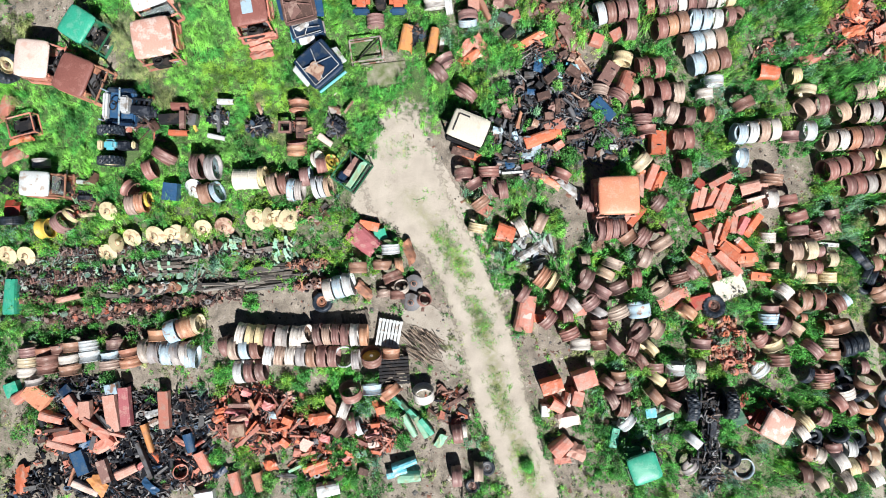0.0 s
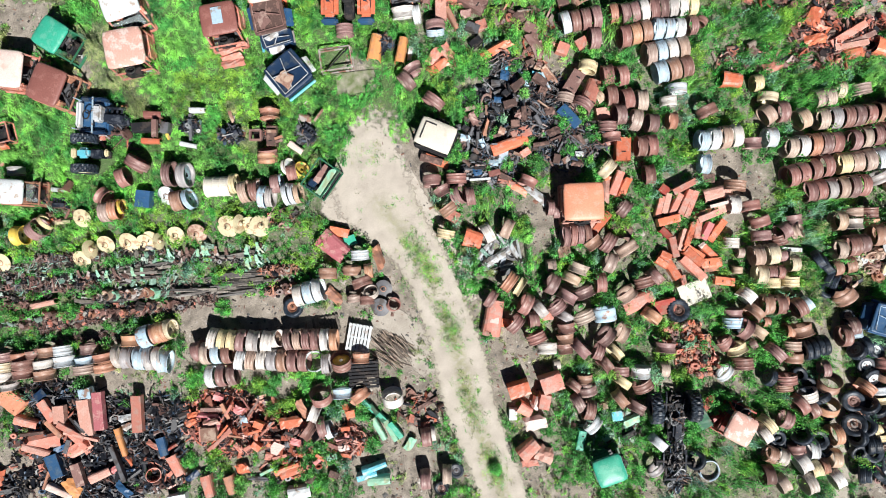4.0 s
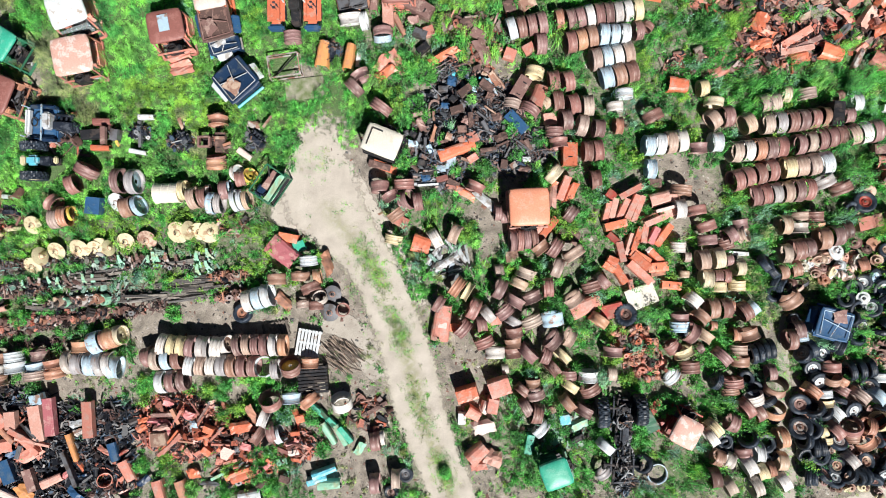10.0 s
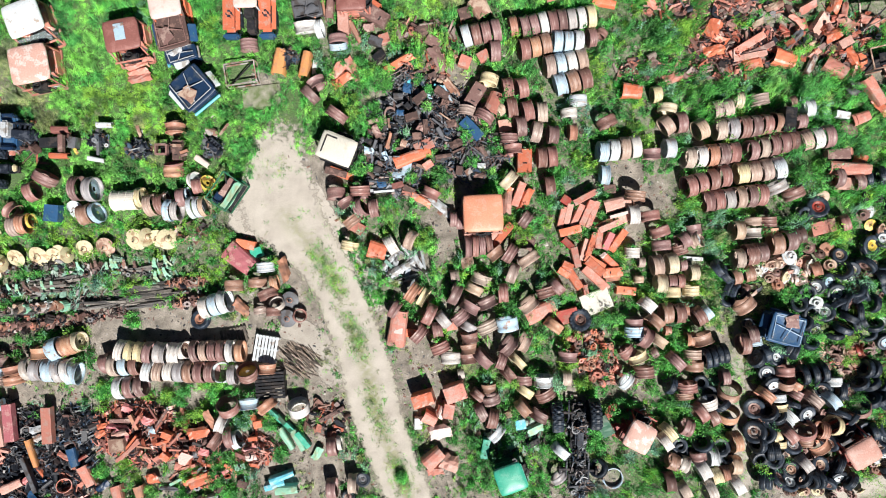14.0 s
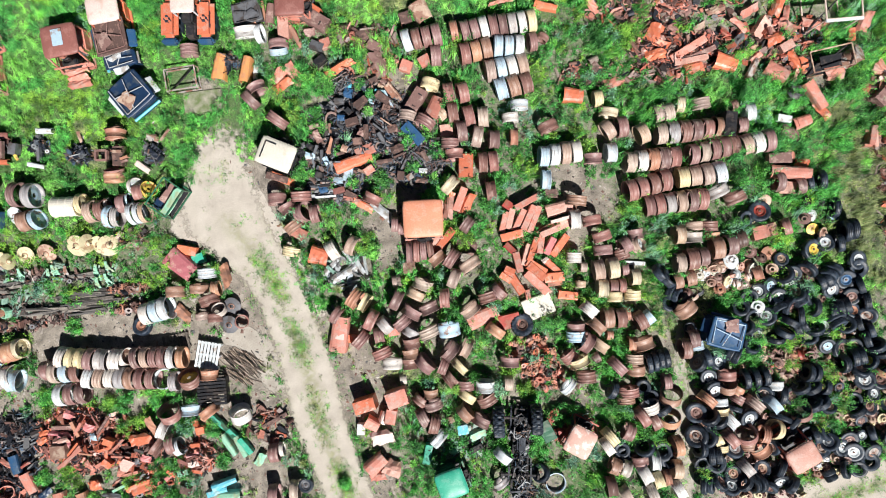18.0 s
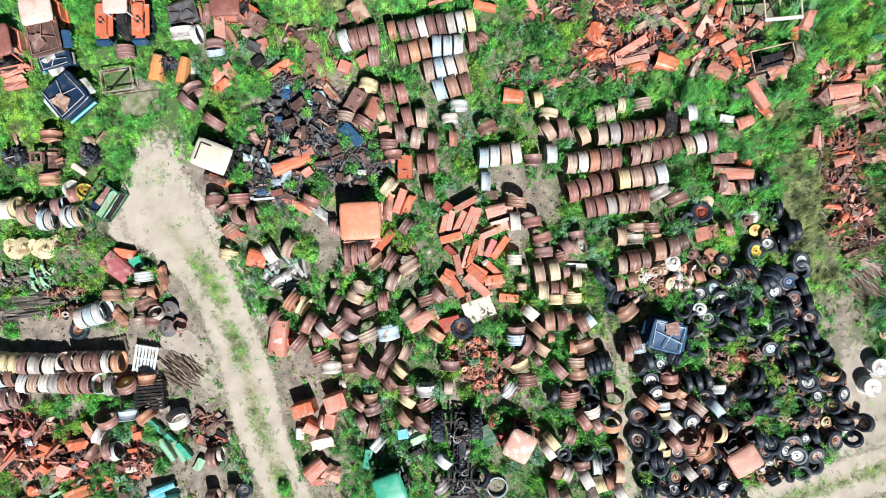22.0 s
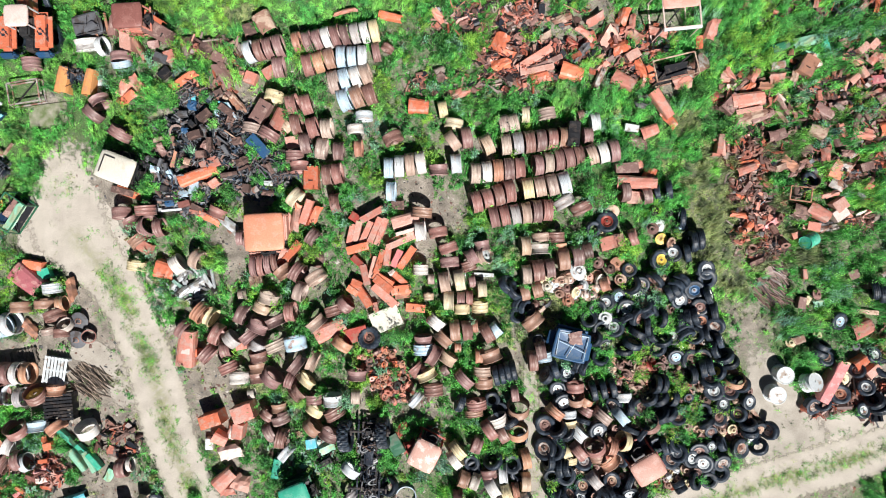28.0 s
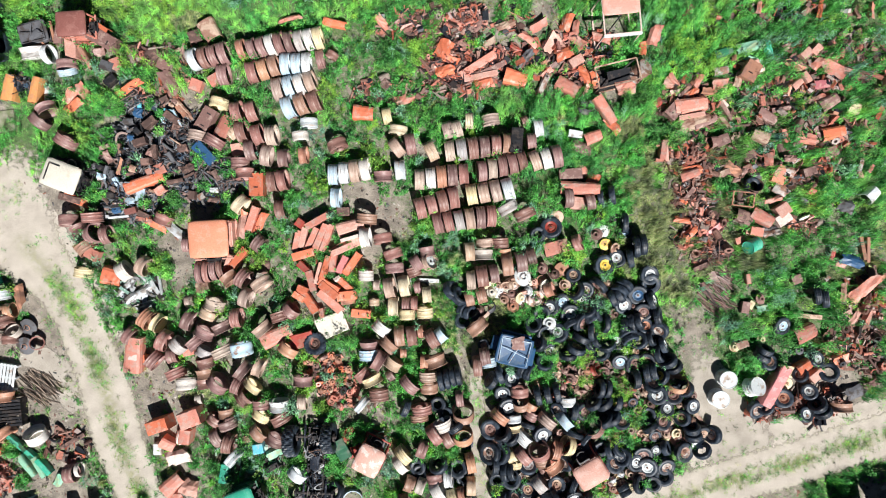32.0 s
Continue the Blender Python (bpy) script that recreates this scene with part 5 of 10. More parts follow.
piece(-10.68, 5.24, -7, 0.32, 0.48, "i", 0.35, "box", 0.10)
piece(-10.59, 4.86, -68, 0.26, 0.16, "Y", 0.20, "panel", 0.20)
piece(-9.31, 5.96, -0, 0.64, 0.24, "w", 0.25, "hood", 0.25)
piece(-9.69, 4.51, -11, 0.71, 0.21, "w", 0.25, "hood", 0.20)
piece(-9.62, 5.25, -88, 1.11, 0.13, "i", 0.20, "beam", 0.20)
piece(-6.81, 5.07, -0, 0.49, 0.08, "b", 0.20, "beam", 0.45)
piece(-6.81, 4.67, -0, 0.49, 0.08, "b", 0.20, "beam", 0.45)
piece(-7.03, 4.87, -90, 0.40, 0.08, "b", 0.20, "beam", 0.45)
piece(-6.58, 4.87, -90, 0.40, 0.08, "b", 0.20, "beam", 0.45)
piece(-6.80, 4.87, -0, 0.32, 0.32, "k", 0.20, "box", 0.10)
piece(-6.16, 4.84, -90, 0.83, 0.44, "d", 0.45, "box", 0.10)
piece(-5.85, 4.76, 20, 0.34, 0.11, "o", 0.12, "beam", 0.50)
piece(-5.83, 4.62, 15, 0.29, 0.08, "b", 0.12, "beam", 0.50)
piece(-6.12, 5.02, -0, 0.40, 0.11, "t", 0.12, "beam", 0.55)
piece(-4.23, 5.72, 53, 0.59, 0.08, "t", 0.12, "beam", 0.30)
piece(-5.21, 4.38, -36, 0.68, 0.29, "P", 0.25, "hood", 0.10)
piece(-7.98, 5.69, -69, 0.55, 0.18, "t", 0.15, "panel", 0.05)
piece(-4.85, 5.65, -16, 0.58, 0.32, "g", 0.20, "panel", 0.05)
piece(-15.26, 2.67, -5, .75, .2, "w", .2, "hood")
piece(-15.21, 1.31, 3, .75, .2, "y", .2, "hood")
for fx, fy, fa, fw in ((-7.94, 8.5, 12, .75), (-7.9, 8.21, 12, .8), (-7.83, 7.95, 12, .8), (-7.77, 8.74, 12, .75)):
    piece(fx, fy, fa, .95, .3, "l", .4, "panel", tip=3)

# rows of castings
casting_row(-6.82, -0.78, -5.3, -0.65, 6, "obo", "housing", .42)
casting_row(-6.59, -1.65, -5.27, -1.52, 5, "bod", "housing", .4)
casting_row(-12.18, -1.67, -11.27, -1.63, 2, "wo", "bearing", .42)
casting_row(-12.39, -2.37, -10.87, -2.22, 7, "bdt", "bearing", .32)
casting_row(-7.49, 0.03, -6.51, 0.17, 2, "E", "share", .62)
casting_row(-7.45, -0.48, -6.57, -0.34, 2, "E", "share", .58)
casting_row(-9.21, -0.02, -8.86, 0.07, 1, "E", "share", .6)
casting_row(-13.72, -1.85, -11.09, -1.67, 8, "gtEbg", "bearing", .42)
casting_row(-16.3, -0.24, -13.61, -0.11, 9, "dbid", "housing", .36)
casting_row(-16.31, -1.55, -13.82, -1.39, 8, "dibd", "housing", .36)
casting_row(-16.13, -2.67, -11.73, -2.49, 13, "bdob", "bearing", .33)
casting_row(-10.73, -0.12, -7.94, 0.01, 7, "EgdE", "share", .5)
casting_row(-18.88, -1.52, -15.4, -1.23, 11, "dbi", "housing", .36)
casting_row(-18.88, -2.35, -16.12, -2.18, 9, "bdt", "bearing", .34)
casting_row(-14.92, -1.04, -11.11, -0.85, 10, "EdgE", "share", .5)

frame_cage(-17.76, 4.98, 14, 1.1, .85, .5, "l", "salmon-red open cab frame tipped in grass", "k")

# racks
pallet(-2.59, -3.59, -10, 1.0, 1.15, "w", .3, "white slatted steel rack")
pallet(-3.99, -3.06, 12, 1.15, .7, "k", .12, "charred dark wooden pallet", .0, WOOD_OLD)
pallet(-2.36, -5.09, 94, 1.15, 1.25, "k", .5, "dark weathered slatted rack")
drum(27.7, -4.28, "w", .72, .5)
drum(27.37, -5.09, "w", .72, .5)
drum(28.78, -4.6, "w", .75, .5, 25, 40, "white dented round tank lying tilted")
drum(28.8, 1.22, "e", .55, .6, 62, 200, "green and grey tapered drum tipped in weeds")
drum(24.29, 8.45, "g", .7, .7, 40, 30, "grey drum end beside a machine frame")

# heaps
heap("black_scrap_heap", [(4.0, 5.7, 2.4, 1.8, 0, 1050), (2.94, 3.95, 1.3, 1.1, 0, 320), (6.3, 4.5, 1.7, 1.0, 10, 480), (3.47, 7.75, .9, 1.0, 60, 180), (5.4, 6.4, 1.2, 1.1, 0, 330)], "black", "heap of black and rusty cast-iron scrap with weeds", 11, .6, (.25, .95), (.02, .045), .16, .03, sunk=True, fine=.9, arcs=.3)
heap("black_scrap_heap", [(-12.07, -8.63, 2.2, 1.6, 10, 1000), (-10.88, -6.96, 1.2, 1.0, 0, 460), (-13.03, -7.32, 1.5, 1.2, 0, 600), (-15.41, -6.03, 1.7, .6, 0, 360), (-15.06, -9.12, 1.4, 1.3, 0, 540), (-17.58, -10.08, 1.2, .7, 10, 140), (-13.51, -10.3, 1.7, .6, 0, 330)], "dark", "heap of black scrap iron below salmon panels", 12, .55, (.2, .8), (.02, .06), .26, .04, sunk=True, fine=.9)
heap("salmon_scrap_heap", [(-15.18, -7.93, 2.2, 1.8, 0, 312), (-11.12, -9.1, 1.2, .9, 0, 120)], "salmon", "heap of salmon-red sheet scrap and dark iron", 13, .5, (.2, .7), (.04, .1), .5, .1)
heap("red_scrap_heap", [(-7.82, -7.37, 2.0, 1.3, 0, 620), (-5.9, -7.6, 1.3, .9, 0, 290), (-8.91, -6.87, 1.2, 1.0, 0, 260), (-3.17, -7.9, .9, .7, 0, 150), (-7.6, -6.2, .9, .4, 0, 70), (-5.51, -9.09, 1.4, .4, 0, 60)], "redmix", "heap of red-orange and black farm machine parts", 14, .6, (.25, .9), (.02, .04), .1, .08, sunk=True, fine=.8, arcs=.45)
heap("red_sheet_scrap", [(-7.56, -7.01, 1.8, 1.2, 0, 60), (-5.49, -7.87, 1.2, .9, 0, 34), (-9.16, -6.87, .8, .8, 0, 20)], "red", "bent red sheet pieces on a parts heap", 81, .75, (.3, .9), (.03, .06), .9, .0, sunk=True, fine=1.5)
heap("machine_parts_row", [(-15.01, -0.18, 1.5, .2, 3, 90), (-11.71, 0.05, 1.8, .25, 4, 60), (-15.14, -1.39, 1.5, .25, 2, 100), (-12.7, -1.76, 2.2, .2, 2, 120), (-14.16, -1.03, 2.4, .14, 3, 70), (-9.03, -0.33, 1.8, .16, 3, 50), (-17.56, -1.16, 2.2, .2, 5, 90), (-17.56, -1.99, 2.0, .2, 4, 90), (-17.32, -2.94, 2.0, .2, 4, 80), (-12.78, -2.58, 3.0, .18, 6, 90), (-5.76, -1.06, 1.0, .6, 0, 50)], "iron", "long straight rows of small rusty machine parts", 15, .3, (.12, .45), (.03, .07), .2, .16, sunk=True, fine=.8)
heap("green_parts_row", [(-11.79, -0.23, .5, .4, 10, 10), (-10.27, -0.25, .4, .3, 0, 7), (-9.04, 0.03, .2, .45, 0, 8), (-6.95, 0.08, .6, .25, 0, 9), (-7.08, -0.41, .6, .2, 0, 8), (-10.54, -1.63, 1.1, .2, 0, 18), (-10.48, -1.15, .3, .3, 0, 5), (-11.82, -1.04, 1.6, .3, 0, 22), (7.87, -7.36, 1.6, .8, 0, 80)], "teal", "scattered pale green machine parts", 16, .35, (.2, .5), (.04, .09), .5, .05, along=75)
heap("orange_hub_heap", [(11.03, -3.77, .95, .9, 0, 92), (11.74, -4.62, .7, .6, 0, 44)], "orange", "heap of small rust-orange hubs and castings", 17, .4, (.12, .28), (.08, .16), .5)
chassis(10.54, -7.66, 87, 3.7)
heap("axle_heap", [(10.58, -6.92, .5, 1.0, 0, 250), (10.6, -7.88, .4, 1.5, 0, 240), (10.67, -9.32, .4, .8, 0, 140)], "engine", "loose black brackets and rods on a chassis", 18, 1.0, (.12, .6), (.018, .045), .08, .1, arcs=.4, fine=.7)
heap("silver_scrap_heap", [(3.25, -0.19, 1.0, .8, 20, 36)], "silver", "heap of silver sheet strips", 19, .35, (.4, 1.1), (.04, .14), .3)
heap("red_sheet_heap", [(18.79, 8.93, 2.6, .9, 5, 150), (21.3, 9.37, .9, 1.2, 0, 70), (17.3, 9.91, .8, .9, 0, 50), (21.8, 8.1, .9, .6, 0, 55), (18.0, 10.95, 2.2, .7, 0, 70), (14.53, 10.68, 1.6, .6, 0, 30)], "redmix", "heap of crumpled red sheet metal in weeds", 20, .5, (.2, .8), (.025, .07), .42, .04, sunk=True, arcs=.5)
heap("rusty_wire_tangle", [(16.16, 9.28, .9, .7, 20, 130), (17.07, 8.64, .7, .5, 0, 90), (17.31, 10.9, .8, .6, 0, 90), (15.1, 10.95, .7, .5, 0, 60), (18.4, 9.3, .6, .5, 0, 60)], "redmix", "tangle of bent rusty red wire and strips", 95, .5, (.3, .9), (.02, .045), .15, .05, arcs=.6)
heap("rusty_wire_tangle", [(26.48, 6.99, .9, .7, 0, 70), (25.9, 7.7, .5, .4, 0, 30), (26.24, 5.11, .6, .6, 0, 70), (26.42, 3.42, .7, .8, 0, 90), (27.03, 2.15, .8, .6, 0, 80), (27.2, 0.9, .8, .6, 0, 70), (30.99, 2.05, .8, .4, 0, 40), (32.29, 5.58, .7, .5, 0, 50), (29.39, 6.5, .5, .4, 0, 30), (28.95, 4.83, .6, .4, 0, 30), (30.39, 3.96, .5, .4, 0, 30), (31.86, 4.34, .6, .4, 0, 30)], "rust", "tangle of dark rusty bars and bent strips in weeds", 96, .5, (.3, .9), (.02, .05), .2, .08, arcs=.4)
heap("brown_scrap_heap", [(16.88, 8.49, 1.8, 1.0, 0, 120), (14.03, 8.06, 1.8, .6, 0, 67), (15.96, 10.65, 2.0, .8, 0, 90)], "rust", "scattered brown rusty bars and castings", 21, .3, sunk=True)
heap("rusty_scrap_heap", [(26.47, 7.03, 1.4, 1.2, 0, 135), (26.55, 4.92, 1.2, 1.0, 0, 112), (26.6, 3.6, 1.0, 1.4, 0, 100), (26.9, 1.75, 1.2, 1.3, 0, 105), (31.85, 8.75, 2.3, 1.3, 0, 180), (31.37, 7.6, 1.7, .8, 0, 97), (32.5, 5.47, 1.5, 1.3, 0, 127), (29.06, 8.13, 1.1, .9, 0, 67), (33.71, 8.93, 1.2, 1.0, 0, 75), (29.73, 6.71, 1.6, .9, 0, 67), (29.01, 4.86, 1.4, 1.0, 0, 52), (31.32, 3.62, 1.4, .8, 0, 45), (33.58, -1.6, 1.2, 1.5, 0, 165), (32.86, -3.0, 1.1, .9, 0, 112), (33.78, -3.73, 1.0, .7, 0, 75), (30.72, 10.88, 2.6, .7, 0, 75)], "rust", "heaps of rusty machine parts sunk in weeds", 22, .45, (.15, .7), (.04, .14), .5, sunk=True)
heap("red_scrap_heap", [(26.5, 1.62, .9, .8, 0, 36), (31.81, 5.49, .9, .6, 0, 67), (32.86, -3.0, .8, .6, 0, 56), (22.78, 9.6, 1.0, .6, 0, 67), (26.55, 4.45, .9, .5, 0, 18)], "red", "red scrap pieces in weeds", 23, .45, (.2, .8), (.02, .06), .22, .1, sunk=True)
heap("stick_heap", [(27.39, -0.73, .75, .9, 0, 85), (27.57, 0.02, .5, .5, 0, 30)], "rods", "heap of dark rusty rods", 24, .3, (.4, .9), (.03, .07), 0, 0, along=-42)
heap("stick_heap", [(-1.17, -4.09, .75, .6, 0, 110)], "sticks", "heap of weathered sticks and rods", 25, .4, (.4, 1.0), (.025, .045), 0, 0, along=-38)
heap("axle_heap", [(29.55, -5.66, .9, .4, 0, 91), (31.42, -5.46, 1.2, .7, 0, 156)], "rust", "small rusty axle parts", 26, .3, (.2, .9), (.03, .09), .2, .2)
heap("brown_scrap_heap", [(-0.11, -6.58, .9, .8, 0, 67), (-6.58, 1.13, .1, .1, 0, 1), (-5.79, 1.36, .7, .45, 0, 45), (4.11, 9.9, 1.2, .4, 0, 40), (5.43, 9.7, 1.0, .4, 0, 26), (4.93, 8.45, .8, 1.0, 0, 37), (-15.39, 2.04, .9, 1.0, 0, 45), (-12.88, 5.23, .9, 1.0, 0, 45)], "rust", "scattered brown scrap bars", 27, .3, sunk=True)
heap("casting_heap", [(21.08, -4.43, 1.6, .8, 0, 64), (22.51, -3.98, 1.0, .7, 0, 48), (24.12, -6.4, 1.6, .7, 0, 52), (23.13, -8.53, .8, .5, 0, 32), (19.51, -0.46, 1.3, .6, 0, 44), (23.68, -4.72, .9, .6, 0, 28), (25.77, -6.43, 1.0, .6, 0, 32), (20.05, -8.24, 1.3, .6, 0, 28)], "rust", "heaps of rusty hubs and castings among tyres", 28, .4, (.12, .35), (.06, .16), .5)

hubs(10.99, -3.7, 1.0, .9, 42, "oloOb", 41, (.2, .34))
hubs(11.74, -4.67, .7, .6, 24, "obtl", 42, (.2, .34))
hubs(21.21, -4.14, 1.5, .7, 15, "btpdb", 43, (.22, .4))
hubs(22.56, -3.86, .9, .6, 9, "btpb", 44, (.22, .4))
hubs(24.12, -6.51, 1.5, .6, 14, "tbpyb", 45, (.22, .4))
hubs(23.13, -8.53, .7, .5, 9, "twybt", 46, (.22, .4))
hubs(19.39, -0.46, 1.2, .5, 26, "cPwtPpcwtp", 47, (.28, .5))
hubs(23.79, -4.84, .8, .5, 8, "btpd", 48, (.22, .4))
hubs(25.77, -6.55, .9, .5, 7, "tbd", 49, (.22, .4))
hubs(20.05, -8.36, 1.1, .5, 7, "btg", 50, (.22, .4))
hubs(19.23, -9.46, 1.7, .4, 18, "btdgyt", 52, (.25, .42))
hubs(21.34, -9.84, 1.2, .3, 10, "byd", 53, (.25, .42))
for k in range(8):
    tyre(*((lambda px, py: (px + k * .5, py + .12 * math.sin(k * 2.3)))(18.29, -9.17)), k * 47, (70, 30, 55, 15)[k % 4], ("", "b", "w", "")[k % 4], .78, .25)
hubs(24.2, -1.87, .7, .5, 6, "btd", 51, (.22, .4))
for ex, ey, er, en, mix in ((-8.0, 4.95, .5, 120, "engine"), (-4.85, 5.0, .5, 120, "engine"), (-9.67, 5.35, .42, 90, "engine"), (-12.88, 5.47, .55, 120, "engine"), (-11.0, 5.4, .3, 30, "iron"),
                            (-6.32, 4.98, .38, 60, "rust"), (-1.59, 8.75, .55, 130, "engine")):
    heap("engine_scrap", [(ex, ey, er, er * .8, 0, en)], mix, "tangle of dark engine pipes and brackets", int(ex * 10) % 97 + 60, .85, (.12, .5), (.015, .045), .12, .12, fine=.7)
tagged(stand(new("concrete_slab", mesh_of("concrete_slab", *box_geo(1.65, .9, .08, 0, 0, .02, .02), MOSSY)), pose(-2.71, 7.18, 0, 0, 0, 6), r=.75), "weathered grey concrete slab sunk in grass", "slab")

heap("dark_beam_stack", [(-7.94, -0.2, .4, .16, 4, 12), (-7.64, -1.42, .75, .36, 6, 34), (-11.75, -0.84, .6, .35, 6, 26), (-7.7, -0.89, .9, .16, 4, 16), (-9.81, -1.63, .8, .2, 3, 14), (-13.01, -1.87, 1.2, .25, 5, 20)], "wood", "stack of long dark weathered beams", 71, .3, (.9, 1.9), (.06, .13), .0, .0, along=5, straight=True)
def row_spots(t, n, wide):
    """Short ovals along a line x0, y0, x1, y1."""
    x0, y0, x1, y1 = t
    a = math.degrees(math.atan2(y1 - y0, x1 - x0))
    return [(x0 + (x1 - x0) * (k + .5) / 4, y0 + (y1 - y0) * (k + .5) / 4, math.hypot(x1 - x0, y1 - y0) / 7, wide, a, n) for k in range(4)]


heap("spring_tine_row", row_spots((-18.27, -0.84, -14.79, -0.46), 46, .3) + row_spots((-18.15, -1.65, -14.79, -1.12), 46, .3) + row_spots((-14.79, -1.12, -10.50, -0.30), 40, .3) + row_spots((-13.24, -1.84, -8.83, -1.36), 40, .35), "tines", "rows of thin grey and pale green spring tines", 91, .35, (.2, .5), (.015, .035), .06, .06, fine=.6, arcs=.6)
heap("rusty_tine_row", row_spots((-13.12, -2.78, -8.36, -1.84), 44, .25) + row_spots((-16.24, -3.26, -13.60, -2.78), 40, .25) + row_spots((-12.41, -3.49, -15.52, -3.73), 40, .25), "rods", "rows of thin rusty curved tines", 92, .3, (.15, .45), (.015, .04), .06, .06, fine=.6, arcs=.65)
heap("rust_casting_row", [(-6.06, -0.78, .75, .22, 3, 50), (-5.95, -1.59, .7, .22, 0, 36), (-12.53, -2.33, 2.0, .22, 2, 60), (-15.41, -2.94, 1.8, .25, 5, 50), (-12.06, -2.46, 2.2, .22, 8, 60)], "rust", "row of rusty red castings", 72, .3, (.12, .4), (.04, .1), .4, .2)
heap("pale_green_parts", [(-11.26, -0.27, 2.2, .2, 8, 12), (-9.05, 0.07, 1.5, .2, 4, 9), (-15.64, -1.16, 2.6, .2, 10, 16)], "teal", "rows of pale green upright machine parts", 73, .4, (.2, .5), (.04, .09), .5, .1, along=80)
drum(-8.37, 2.75, "c", .85, 1.05, 88, 2, "cream-white steel barrel lying in grass")



# rows of rims, upper middle
rim_row(6.02, 9.41, 7.25, 9.65, "wbbb", d=0.92)
rim(7.98, 9.84, 11, "o", 0.84, 0.32, 2)
rim_row(8.45, 9.79, 11.17, 10.17, "bbwbbgwy", d=0.92)
rim_row(8.41, 8.88, 9.31, 9.07, "bob", d=0.92)
rim_row(9.8, 9.16, 10.65, 9.19, "www", d=0.92)
rim(11.22, 9.32, 9, "b", 0.79, 0.32, -4)
rim(11.67, 9.53, 59, "b", 0.53, 0.28, -2)
rim_row(9.46, 8.13, 10.8, 8.37, "twwt", d=0.92)
rim_row(9.9, 7.35, 10.93, 7.59, "wbb", d=0.92)
rim(10.66, 6.72, 91, "w", 0.75, 0.39, 2)
rim(10.28, 6.19, 94, "w", 0.7, 0.39, 2)
rim(7.21, 8.81, 4, "b", 0.88, 0.42, -2)
piece(5.95, 8.46, -21, 0.48, 0.48, "l", 0.35, "box", tip=-2.4)
piece(6.74, 8.68, 29, 0.48, 0.43, "l", 0.35, "box", tip=2.4)
rim(6.96, 7.63, 75, "y", 0.79, 0.42, -3)
rim(7.74, 7.27, 9, "b", 0.88, 0.42, 3)
rim(8.3, 7.26, 14, "b", 0.88, 0.42, -5)
rim(7.89, 6.45, 9, "b", 0.88, 0.42, 1)
rim(8.55, 6.3, 14, "b", 0.88, 0.42)
rim(9.14, 6.24, 4, "t", 0.88, 0.42, 3)
rim(8.23, 5.66, 9, "b", 0.88, 0.42, -4)
rim(8.89, 5.42, 169, "t", 0.88, 0.42, 3)
rim(9.58, 5.3, -1, "b", 0.79, 0.42, -4)
rim(10.41, 5.41, 1, "o", 0.75, 0.32)
rim(7.76, 5.14, 89, "b", 0.79, 0.42, 1)
rim(7.94, 4.68, 94, "b", 0.79, 0.42, -4)
rim(6.0, 6.3, 79, "t", 0.79, 0.42, -4)
rim(6.71, 6.04, 59, "b", 0.88, 0.42, -5)
rim(7.42, 6.42, 39, "t", 0.53, 0.37, -1)
piece(7.61, 5.76, 9, 0.52, 0.48, "p", 0.3, "box", tip=-0.8)
piece(6.36, 7.0, 59, 0.99, 0.57, "b", 0.5, "box", tip=-1.6)
piece(7.12, 6.63, 69, 0.94, 0.66, "l", 0.5, "hood", tip=-7)
rim(11.83, 5.78, 114, "b", 0.84, 0.42, -3)
rim_row(11.63, 4.6, 12.96, 4.74, "wwtw", d=0.92)
rim(13.68, 4.44, 91, "b", 0.79, 0.42, 2)
rim(14.4, 4.68, 4, "w", 0.84, 0.42, -1)
rim(11.72, 3.59, -1, "w", 0.84, 0.37, 1)
piece(11.96, 3.04, -1, 0.52, 0.38, "d", 0.3, "box")
rim(13.91, 6.94, 9, "y", 0.7, 0.37)
piece(12.91, 7.11, -6, 0.83, 0.64, "O", 0.5, "hood", tip=-1.4)
rim(14.35, 6.33, 81, "y", 0.79, 0.37, 3)
rim(14.29, 5.62, 34, "t", 0.84, 0.42, 5)
rim(14.85, 5.73, 9, "b", 0.88, 0.42, -2)
rim(15.69, 5.43, 24, "t", 0.88, 0.42, -1)
rim(16.39, 6.26, 14, "t", 0.79, 0.42)
rim(16.76, 6.29, 14, "t", 0.79, 0.42, -2)
rim(17.3, 6.65, -1, "y", 0.7, 0.32, 1)
rim(18.18, 6.65, 99, "t", 0.75, 0.42, 1)
rim(19.59, 6.6, 19, "b", 0.44, 0.28, -1)
rim_row(16.47, 5.4, 18.8, 5.69, "tgbbbb", d=0.92)
rim(19.84, 5.74, 4, "b", 0.7, 0.37, 2)
piece(19.19, 5.74, 84, 0.98, 0.51, "k", 0.9, "box", tip=0.8)
rim(20.12, 6.27, 9, "w", 0.79, 0.37, 3)
piece(21.68, 6.02, -11, 0.57, 0.29, "w", 0.3, "box", tip=-0.8)
piece(22.4, 5.86, 19, 0.71, 0.52, "l", 0.35, "hood", tip=-1.4)
piece(21.91, 5.43, -21, 0.83, 0.48, "b", 0.3, "panel", tip=-13.2)
rim_row(15.18, 4.31, 17.02, 4.43, "twobb", d=0.92)
rim_row(17.75, 4.58, 19.4, 4.95, "btbbb", d=0.92)
rim_row(19.96, 4.88, 20.84, 5.05, "twb", d=0.92)
rim_row(15.19, 3.12, 16.55, 3.52, "bbbb", d=0.92)
rim_row(17.34, 3.56, 18.83, 3.72, "yttw", d=0.92)
rim_row(15.93, 2.43, 18.08, 2.73, "bbgtbb", d=0.92)
rim(18.81, 3.02, 119, "g", 0.88, 0.42, 2)
